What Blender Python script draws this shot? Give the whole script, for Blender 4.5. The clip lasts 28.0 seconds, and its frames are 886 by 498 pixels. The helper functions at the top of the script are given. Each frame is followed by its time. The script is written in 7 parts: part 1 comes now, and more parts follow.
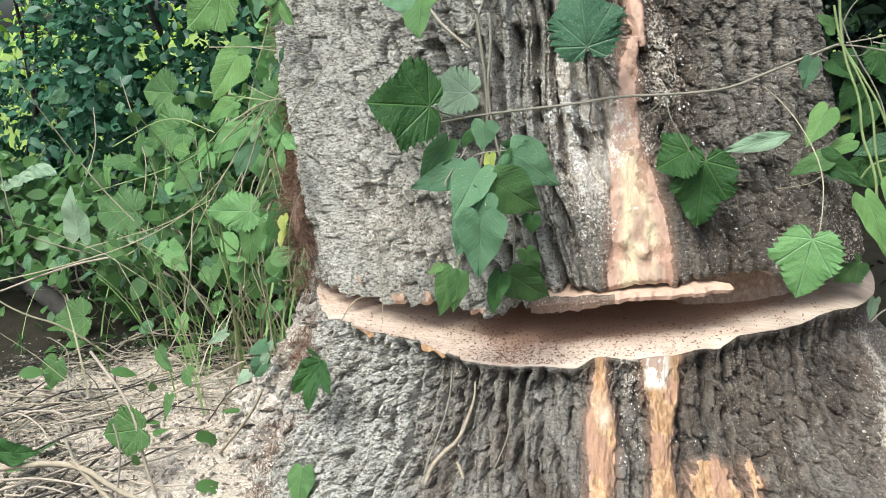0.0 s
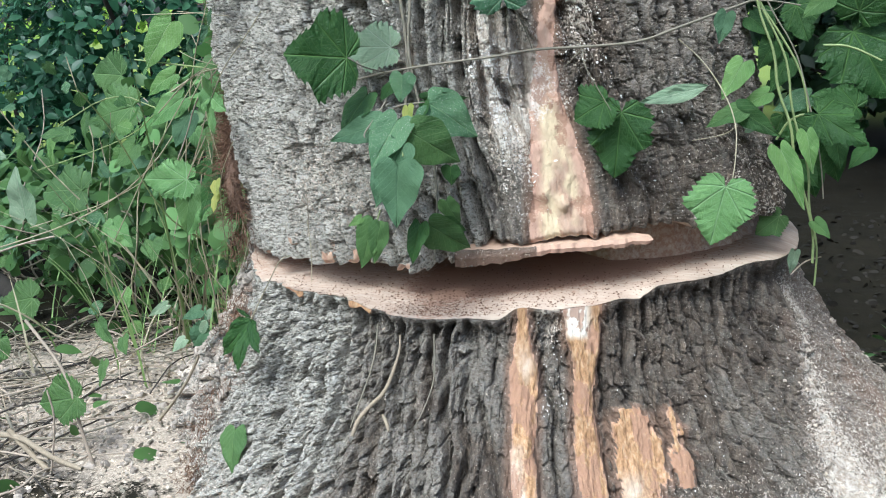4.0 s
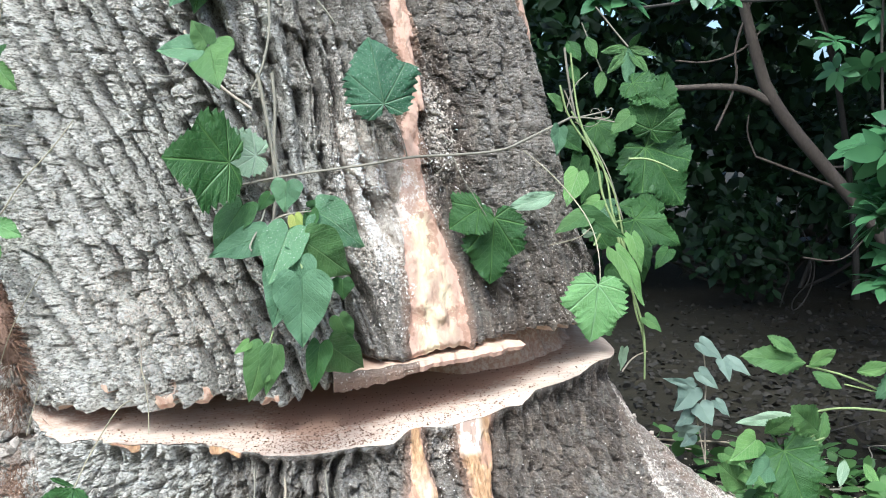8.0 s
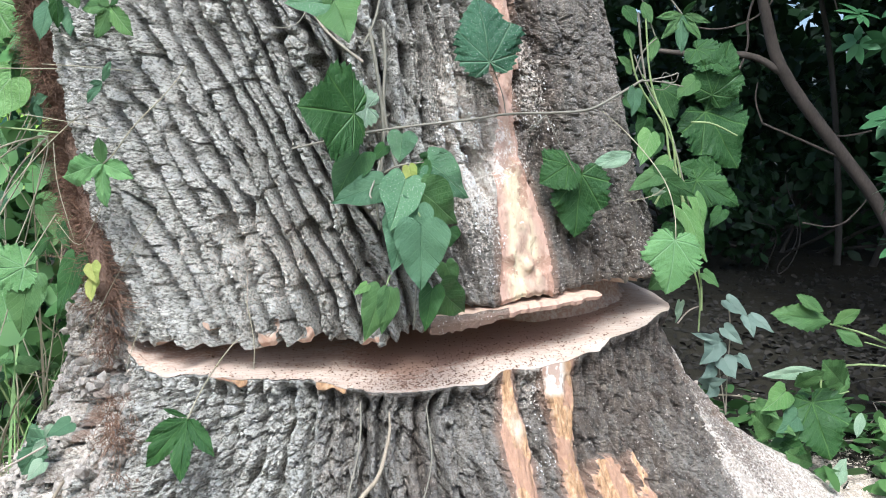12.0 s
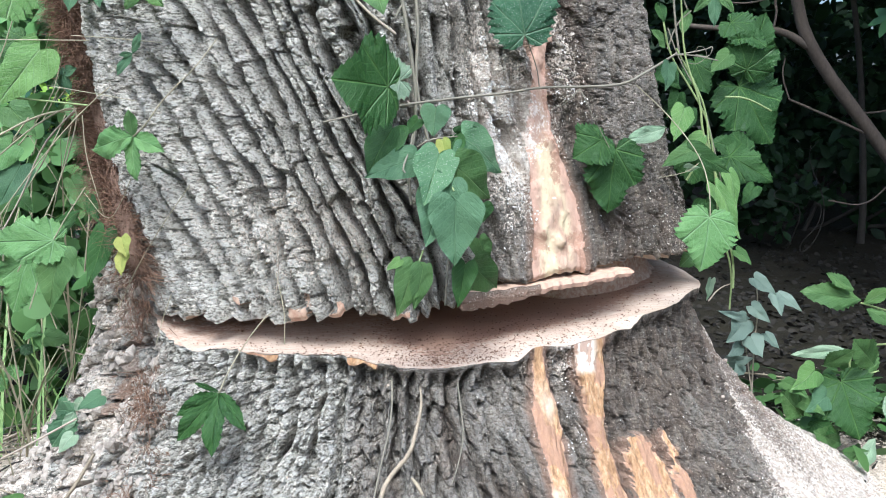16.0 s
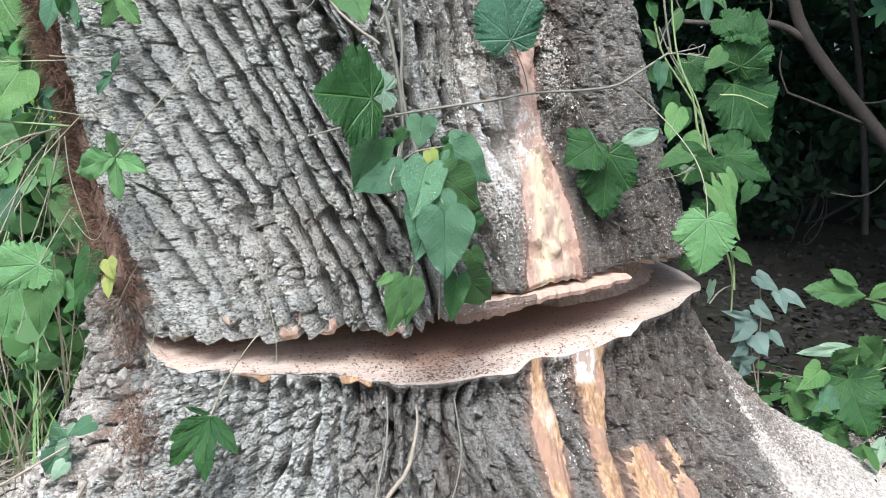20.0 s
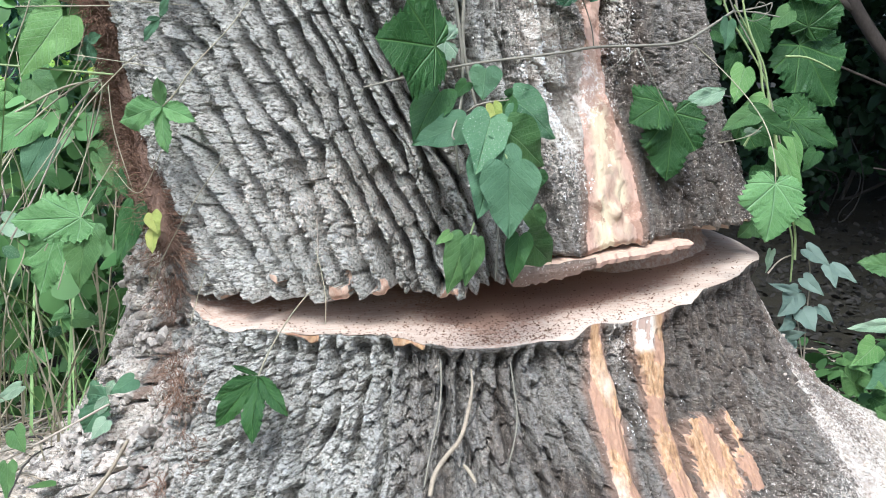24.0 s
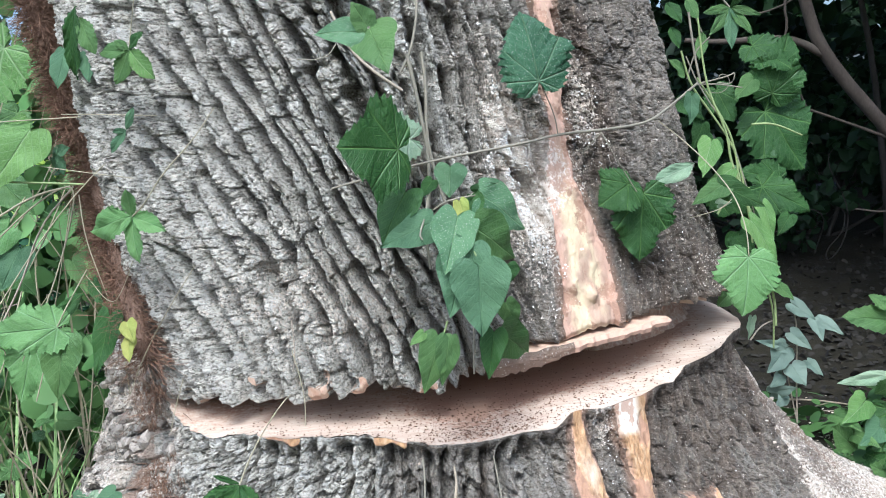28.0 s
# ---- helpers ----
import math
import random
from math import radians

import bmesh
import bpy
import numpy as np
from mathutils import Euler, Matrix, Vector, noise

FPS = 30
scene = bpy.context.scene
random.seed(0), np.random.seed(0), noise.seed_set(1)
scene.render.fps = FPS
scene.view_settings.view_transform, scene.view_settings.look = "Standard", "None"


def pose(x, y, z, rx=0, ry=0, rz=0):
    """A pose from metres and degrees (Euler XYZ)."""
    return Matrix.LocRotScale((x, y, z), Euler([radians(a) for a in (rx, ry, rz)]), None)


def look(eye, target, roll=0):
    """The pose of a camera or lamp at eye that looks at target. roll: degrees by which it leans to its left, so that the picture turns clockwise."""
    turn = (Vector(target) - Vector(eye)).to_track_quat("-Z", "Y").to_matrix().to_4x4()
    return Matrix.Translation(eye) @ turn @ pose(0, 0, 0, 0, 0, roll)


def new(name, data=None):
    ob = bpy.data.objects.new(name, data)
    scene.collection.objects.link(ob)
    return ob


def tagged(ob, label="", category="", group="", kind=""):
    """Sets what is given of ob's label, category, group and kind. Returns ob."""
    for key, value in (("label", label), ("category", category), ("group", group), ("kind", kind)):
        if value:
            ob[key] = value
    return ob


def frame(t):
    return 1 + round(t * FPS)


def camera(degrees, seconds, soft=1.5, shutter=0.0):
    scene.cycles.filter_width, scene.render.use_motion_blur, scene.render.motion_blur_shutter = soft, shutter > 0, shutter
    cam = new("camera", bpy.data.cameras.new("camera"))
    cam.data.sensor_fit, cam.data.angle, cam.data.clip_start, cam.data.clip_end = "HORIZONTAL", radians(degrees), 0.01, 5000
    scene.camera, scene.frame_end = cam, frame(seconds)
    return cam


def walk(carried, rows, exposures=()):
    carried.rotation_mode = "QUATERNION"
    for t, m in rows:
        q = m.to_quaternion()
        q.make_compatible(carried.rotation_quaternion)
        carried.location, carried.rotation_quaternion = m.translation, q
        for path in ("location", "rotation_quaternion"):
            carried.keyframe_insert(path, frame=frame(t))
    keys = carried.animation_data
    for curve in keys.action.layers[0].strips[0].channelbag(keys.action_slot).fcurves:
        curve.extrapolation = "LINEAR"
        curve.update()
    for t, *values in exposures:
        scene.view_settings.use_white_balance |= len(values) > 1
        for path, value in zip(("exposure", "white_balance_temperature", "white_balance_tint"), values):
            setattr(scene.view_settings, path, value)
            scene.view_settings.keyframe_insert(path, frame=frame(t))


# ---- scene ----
cam = camera(50.5, 28.0, soft=1.0)
PATH = [
    (0, (0.709, -2.181, 1.197), (-0.185, -0.455, 0.727), -1.7),
    (0.5, (0.734, -2.186, 1.167), (-0.163, -0.464, 0.685), -1.5),
    (1, (0.762, -2.184, 1.17), (-0.15, -0.466, 0.703), -2.3),
    (1.5, (0.802, -2.174, 1.14), (-0.119, -0.46, 0.678), -2.5),
    (2, (0.826, -2.159, 1.161), (-0.084, -0.436, 0.706), -2.5),
    (2.5, (0.82, -2.164, 1.125), (-0.045, -0.426, 0.646), -2.2),
    (4.5, (0.82, -2.17, 1.105), (-0.028, -0.418, 0.644), -2.1),
    (5, (0.814, -2.17, 1.107), (-0.03, -0.413, 0.657), -2.6),
    (5.5, (0.793, -2.194, 1.101), (-0.04, -0.428, 0.667), -2.6),
    (6, (0.777, -2.246, 1.065), (-0.003, -0.458, 0.627), -2.1),
    (6.5, (0.6, -2.37, 1.129), (0.07, -0.455, 0.906), -2.8),
    (7, (0.406, -2.457, 1.068), (0.161, -0.482, 0.864), -2.0),
    (7.5, (0.296, -2.339, 1.045), (0.215, -0.349, 0.869), -2.6),
    (8, (0.264, -2.2, 1.024), (0.245, -0.207, 0.858), -2.2),
    (8.5, (0.218, -2.141, 1.016), (0.2, -0.148, 0.846), -2.1),
    (9, (0.117, -2.173, 1.03), (0.129, -0.181, 0.848), -1.5),
    (9.5, (0.041, -2.233, 1.045), (0.157, -0.245, 0.851), -1.2),
    (10, (0.017, -2.281, 1.083), (0.174, -0.293, 0.935), -1.0),
    (10.5, (0.035, -2.269, 1.081), (0.233, -0.284, 0.937), -1.0),
    (11, (0.04, -2.272, 1.05), (0.208, -0.29, 0.847), -1.0),
    (11.5, (0.015, -2.285, 1.012), (0.084, -0.304, 0.744), -0.6),
    (12, (0.007, -2.293, 1.028), (0.07, -0.311, 0.769), -0.3),
    (12.5, (0.015, -2.296, 1.048), (0.096, -0.313, 0.803), -0.3),
    (14.5, (0.013, -2.287, 1.005), (0.04, -0.311, 0.698), -0.0),
    (15, (-0.007, -2.288, 1.007), (0.016, -0.313, 0.694), 0.1),
    (15.5, (-0.024, -2.285, 1.019), (-0.002, -0.309, 0.711), -0.1),
    (16, (-0.024, -2.275, 1.024), (0.006, -0.299, 0.715), -0.1),
    (16.5, (-0.028, -2.267, 1.023), (0.007, -0.293, 0.706), -0.2),
    (17, (-0.035, -2.264, 1.022), (-0.007, -0.289, 0.706), -0.2),
    (17.5, (-0.042, -2.259, 1.033), (-0.007, -0.284, 0.724), -0.2),
    (18, (-0.041, -2.255, 1.041), (0.005, -0.28, 0.731), -0.3),
    (18.5, (-0.026, -2.253, 1.074), (0.022, -0.275, 0.779), -2.4),
    (19, (0.005, -2.234, 1.08), (0.061, -0.254, 0.8), -3.0),
    (19.5, (0.007, -2.237, 1.063), (0.051, -0.259, 0.773), -3.0),
    (20, (0.0, -2.234, 1.037), (0.021, -0.258, 0.732), -2.0),
    (20.5, (-0.024, -2.233, 1.026), (-0.023, -0.26, 0.7), -0.8),
    (21, (-0.048, -2.23, 1.018), (-0.061, -0.259, 0.68), -0.4),
    (21.5, (-0.065, -2.221, 1.02), (-0.091, -0.249, 0.683), -0.6),
    (23.5, (-0.075, -2.175, 1.005), (-0.104, -0.209, 0.637), -1.1),
    (24, (-0.073, -2.17, 1.003), (-0.089, -0.203, 0.643), -1.0),
    (24.5, (-0.074, -2.167, 1.002), (-0.082, -0.199, 0.648), -0.9),
    (25, (-0.078, -2.164, 1.011), (-0.081, -0.194, 0.666), -0.9),
    (25.5, (-0.08, -2.16, 1.018), (-0.084, -0.189, 0.682), -1.0),
    (26, (-0.061, -2.146, 1.029), (-0.057, -0.174, 0.694), -1.1),
    (26.5, (-0.064, -2.14, 1.049), (-0.07, -0.165, 0.737), -1.3),
    (27, (-0.06, -2.134, 1.075), (-0.069, -0.153, 0.804), -2.6),
    (27.5, (-0.043, -2.151, 1.091), (-0.056, -0.166, 0.841), -4.3),
    (28, (-0.032, -2.154, 1.083), (-0.033, -0.171, 0.822), -4.2),
]
walk(cam, [(t, look(eye, target, roll)) for t, eye, target, roll in PATH], ((0.0, 0.97, 5600, 2), (2.0, 0.76, 5220, 2), (6.0, 0.80, 5220, 3), (7.0, 1.28, 5200, 3), (8.2, 1.33, 5200, 4), (9.5, 1.14, 5200, 6), (28.0, 1.06, 5130, 6)))

# ---- world and light ----
world = bpy.data.worlds.new("sky")
scene.world = world
world.use_nodes = True
_n = world.node_tree.nodes
_bg = _n["Background"]
_sky = _n.new("ShaderNodeTexSky")
_sky.sky_type = "NISHITA"
_sky.sun_disc = False
_sky.sun_elevation = radians(56)
_sky.sun_rotation = radians(189)
_sky.air_density = 1.0
_sky.dust_density = 6.0
_bg.inputs["Strength"].default_value = 0.155
world.node_tree.links.new(_sky.outputs[0], _bg.inputs[0])

sun = new("sun", bpy.data.lights.new("sun", "SUN"))
sun.data.energy = 2.45
sun.data.angle = radians(24)
sun.data.color = (1.0, 0.97, 0.92)
sun.matrix_world = look((-0.5, -3.2, 5.4), (0, 0, 0.5))


# ---- small numeric tools ----
def smooth(a, b, x):
    t = np.clip((x - a) / (b - a), 0, 1)
    return t * t * (3 - 2 * t)


def lattice(ix, iy, seed):
    h = np.sin(ix * 127.1 + iy * 311.7 + seed * 74.7) * 43758.5453
    return h - np.floor(h)


def vnoise(x, y, seed=0):
    """Smooth value noise from 0 to 1."""
    ix, iy = np.floor(x), np.floor(y)
    fx, fy = x - ix, y - iy
    fx, fy = fx * fx * (3 - 2 * fx), fy * fy * (3 - 2 * fy)
    a, b = lattice(ix, iy, seed), lattice(ix + 1, iy, seed)
    c, d = lattice(ix, iy + 1, seed), lattice(ix + 1, iy + 1, seed)
    return (a * (1 - fx) + b * fx) * (1 - fy) + (c * (1 - fx) + d * fx) * fy


def fbm(x, y, seed=0, octaves=3):
    total, gain, norm = 0.0, 1.0, 0.0
    for k in range(octaves):
        total = total + gain * vnoise(x * 2**k, y * 2**k, seed + 13 * k)
        norm += gain
        gain *= 0.5
    return total / norm


# ---- mesh tools ----
def mesh_of(name, verts, faces, material, soft=True, floats=None):
    """A mesh from arrays: faces is one array of quads or of triangles."""
    verts = np.asarray(verts, np.float32)
    faces = np.asarray(faces, np.int32)
    me = bpy.data.meshes.new(name)
    me.vertices.add(len(verts))
    me.vertices.foreach_set("co", verts.ravel())
    k = faces.shape[1]
    me.loops.add(faces.size)
    me.loops.foreach_set("vertex_index", faces.ravel())
    me.polygons.add(len(faces))
    me.polygons.foreach_set("loop_start", np.arange(0, faces.size, k, dtype=np.int32))
    me.polygons.foreach_set("use_smooth", np.full(len(faces), soft))
    for key, values in (floats or {}).items():
        layer = me.attributes.new(key, "FLOAT", "POINT")
        layer.data.foreach_set("value", np.asarray(values, np.float32).ravel())
    me.materials.append(material)
    me.update(calc_edges=True)
    me.validate()
    return me


def under(ob, parent):
    if parent is not None:
        ob.parent = parent
        ob.matrix_parent_inverse = parent.matrix_basis.inverted()
    return ob


def piece(name, me, parent=None, label=""):
    """One mesh object under a thing or a part, placed in world space."""
    ob = new(name, me)
    under(ob, parent)
    return tagged(ob, label) if label else ob


def thing(name, x, y, z, label, category, group="", kind=""):
    ob = new(name)
    ob.empty_display_size = 0.05
    ob.matrix_basis = Matrix.Translation((x, y, z))
    return tagged(ob, label, category, group, kind)


def grid_faces(rows, cols, wrap=False):
    r, c = np.meshgrid(np.arange(rows - 1), np.arange(cols if wrap else cols - 1), indexing="ij")
    c2 = (c + 1) % cols
    return np.stack([r * cols + c, r * cols + c2, (r + 1) * cols + c2, (r + 1) * cols + c], -1).reshape(-1, 4)


def tube_arrays(points, radii, sides=7):
    """Rings along a smoothed line of points."""
    pts = np.array(points, float)
    rad = np.interp(np.linspace(0, 1, len(pts)), np.linspace(0, 1, len(radii)), radii)
    if len(pts) > 2:
        for _ in range(2):
            q = np.empty((2 * len(pts), 3))
            q[0::2] = np.vstack([pts[:1], 0.75 * pts[1:] + 0.25 * pts[:-1]])
            q[1::2] = np.vstack([0.75 * pts[:-1] + 0.25 * pts[1:], pts[-1:]])
            q = np.vstack([pts[:1], q[1:-1], pts[-1:]])
            r2 = np.interp(np.linspace(0, 1, len(q)), np.linspace(0, 1, len(rad)), rad)
            pts, rad = q, r2
        keep = np.r_[True, np.linalg.norm(np.diff(pts, axis=0), axis=1) > 1e-5]
        pts, rad = pts[keep], rad[keep]
    tan = np.gradient(pts, axis=0)
    tan /= np.linalg.norm(tan, axis=1)[:, None] + 1e-9
    ref = np.where(np.abs(tan[:, 2:3]) > 0.9, np.array([[1.0, 0, 0]]), np.array([[0, 0, 1.0]]))
    if np.abs(tan[:, 2]).mean() > 0.6:
        ref = np.tile([[0.3, 1.0, 0]], (len(tan), 1))
    s = np.cross(tan, ref)
    s /= np.linalg.norm(s, axis=1)[:, None] + 1e-9
    b = np.cross(tan, s)
    ang = np.linspace(0, 2 * np.pi, sides, endpoint=False)
    ring = pts[:, None] + rad[:, None, None] * (np.cos(ang)[None, :, None] * s[:, None] + np.sin(ang)[None, :, None] * b[:, None])
    verts = ring.reshape(-1, 3)
    faces = grid_faces(len(pts), sides, True)
    return verts, faces


def tube(name, points, radii, material, parent=None, label="", sides=7):
    v, fc = tube_arrays(points, radii, sides)
    return piece(name, mesh_of(name, v, fc, material), parent, label)


# ---- materials ----
def material(name):
    m = bpy.data.materials.new(name)
    m.use_nodes = True
    t = m.node_tree
    return m, t.nodes, t.links, t.nodes["Principled BSDF"]


def coords(nodes, links, scale):
    tc = nodes.new("ShaderNodeTexCoord")
    mp = nodes.new("ShaderNodeMapping")
    mp.inputs["Scale"].default_value = scale
    links.new(tc.outputs["Object"], mp.inputs["Vector"])
    return mp.outputs[0]


def noise_tex(nodes, links, vec, scale, detail=4, rough=0.6):
    n = nodes.new("ShaderNodeTexNoise")
    n.inputs["Scale"].default_value = scale
    n.inputs["Detail"].default_value = detail
    n.inputs["Roughness"].default_value = rough
    links.new(vec, n.inputs["Vector"])
    return n.outputs["Fac"]


def ramp(nodes, links, fac, *stops):
    r = nodes.new("ShaderNodeValToRGB")
    e = r.color_ramp.elements
    while len(e) < len(stops):
        e.new(0.5)
    for el, (pos, col) in zip(e, stops):
        el.position = pos
        el.color = (*col, 1) if len(col) == 3 else col
    links.new(fac, r.inputs[0])
    return r.outputs[0]


def mixc(nodes, links, fac, a, b):
    m = nodes.new("ShaderNodeMix")
    m.data_type = "RGBA"
    if hasattr(fac, "links"):
        links.new(fac, m.inputs[0])
    else:
        m.inputs[0].default_value = fac
    for i, c in ((6, a), (7, b)):
        if hasattr(c, "links"):
            links.new(c, m.inputs[i])
        else:
            m.inputs[i].default_value = (*c, 1)
    return m.outputs[2]


def bump(nodes, links, height, strength, distance, bsdf):
    b = nodes.new("ShaderNodeBump")
    b.inputs["Strength"].default_value = strength
    b.inputs["Distance"].default_value = distance
    links.new(height, b.inputs["Height"])
    links.new(b.outputs[0], bsdf.inputs["Normal"])


def attribute(nodes, key):
    a = nodes.new("ShaderNodeAttribute")
    a.attribute_name = key
    return a.outputs["Fac"]


WHITE, BLACK = (1, 1, 1), (0, 0, 0)


def bark_material(name, light, mid, dark):
    """Grey-brown bark with lichen-pale crusts, dark wet stain (stain) and sawdust caught on it (dust)."""
    m, nodes, links, bsdf = material(name)
    vec = coords(nodes, links, (1, 1, 1))
    flat = coords(nodes, links, (1, 1, 2.0))
    big = noise_tex(nodes, links, vec, 9, 4)
    fine = noise_tex(nodes, links, flat, 110, 5, 0.7)
    col = ramp(nodes, links, big, (0.3, mid), (0.52, light), (0.75, mid))
    col = mixc(nodes, links, ramp(nodes, links, fine, (0.38, BLACK), (0.55, WHITE)), dark, col)
    warm = ramp(nodes, links, noise_tex(nodes, links, vec, 17, 3), (0.55, BLACK), (0.72, (0.55, 0.55, 0.55)))
    col = mixc(nodes, links, warm, col, (0.33, 0.285, 0.215))
    crust = ramp(nodes, links, noise_tex(nodes, links, vec, 34, 6, 0.75), (0.55, BLACK), (0.59, (0.65, 0.65, 0.65)))
    col = mixc(nodes, links, crust, col, (0.55, 0.52, 0.46))
    stain = nodes.new("ShaderNodeMath")
    stain.operation = "MULTIPLY"
    links.new(attribute(nodes, "stain"), stain.inputs[0])
    links.new(ramp(nodes, links, noise_tex(nodes, links, vec, 26, 4), (0.2, (0.72, 0.72, 0.72)), (0.6, WHITE)), stain.inputs[1])
    tall = noise_tex(nodes, links, coords(nodes, links, (1, 1, 0.14)), 70, 5, 0.7)
    col = mixc(nodes, links, stain.outputs[0], col, ramp(nodes, links, tall, (0.34, (0.046, 0.034, 0.025)), (0.52, (0.112, 0.083, 0.060)), (0.68, (0.205, 0.156, 0.112))))
    col = mixc(nodes, links, attribute(nodes, "inner"), col, (0.27, 0.17, 0.115))
    dust = nodes.new("ShaderNodeMath")
    dust.operation = "ADD"
    dust.use_clamp = True
    links.new(attribute(nodes, "dust"), dust.inputs[0])
    links.new(noise_tex(nodes, links, vec, 160, 4, 0.75), dust.inputs[1])
    spots = ramp(nodes, links, dust.outputs[0], (0.69, BLACK), (0.75, WHITE))
    flecks = ramp(nodes, links, noise_tex(nodes, links, vec, 75, 4, 0.7), (0.35, (0.42, 0.33, 0.25)), (0.5, (0.60, 0.51, 0.41)), (0.62, (0.74, 0.66, 0.55)))
    col = mixc(nodes, links, spots, col, flecks)
    links.new(col, bsdf.inputs["Base Color"])
    bsdf.inputs["Roughness"].default_value = 0.92
    bsdf.inputs["Specular IOR Level"].default_value = 0.2
    bump(nodes, links, mixc(nodes, links, 0.45, fine, noise_tex(nodes, links, coords(nodes, links, (1, 1, 1.6)), 55, 6, 0.75)), 1.0, 0.022, bsdf)
    return m


def wood_material(name, stops, stretch, rough=0.75, pale=(0.63, 0.515, 0.37), relief=0.35):
    """Fresh wood: streaks along the grain, with paler patches where the attribute pale says so."""
    m, nodes, links, bsdf = material(name)
    vec = coords(nodes, links, stretch)
    plain = coords(nodes, links, (1, 1, 1))
    grain = noise_tex(nodes, links, vec, 12, 6, 0.65)
    col = ramp(nodes, links, grain, *stops)
    blot = noise_tex(nodes, links, plain, 14, 4)
    col = mixc(nodes, links, ramp(nodes, links, blot, (0.35, BLACK), (0.7, (0.5, 0.5, 0.5))), col, stops[0][1])
    col = mixc(nodes, links, attribute(nodes, "pale"), col, pale)
    col = mixc(nodes, links, attribute(nodes, "inner"), col, (0.44, 0.275, 0.195))
    dust = nodes.new("ShaderNodeMath")
    dust.operation = "ADD"
    links.new(attribute(nodes, "dust"), dust.inputs[0])
    links.new(noise_tex(nodes, links, plain, 160, 4, 0.75), dust.inputs[1])
    col = mixc(nodes, links, ramp(nodes, links, dust.outputs[0], (0.86, BLACK), (0.96, (0.8, 0.8, 0.8))), col, (0.66, 0.58, 0.49))
    soil = nodes.new("ShaderNodeMath")
    soil.operation = "ADD"
    links.new(attribute(nodes, "dirt"), soil.inputs[0])
    links.new(noise_tex(nodes, links, plain, 110, 4, 0.75), soil.inputs[1])
    col = mixc(nodes, links, ramp(nodes, links, soil.outputs[0], (0.64, BLACK), (0.76, (0.8, 0.8, 0.8))), col, (0.29, 0.165, 0.105))
    links.new(col, bsdf.inputs["Base Color"])
    bsdf.inputs["Roughness"].default_value = rough
    bsdf.inputs["Specular IOR Level"].default_value = 0.25
    bump(nodes, links, grain, relief, 0.004, bsdf)
    return m


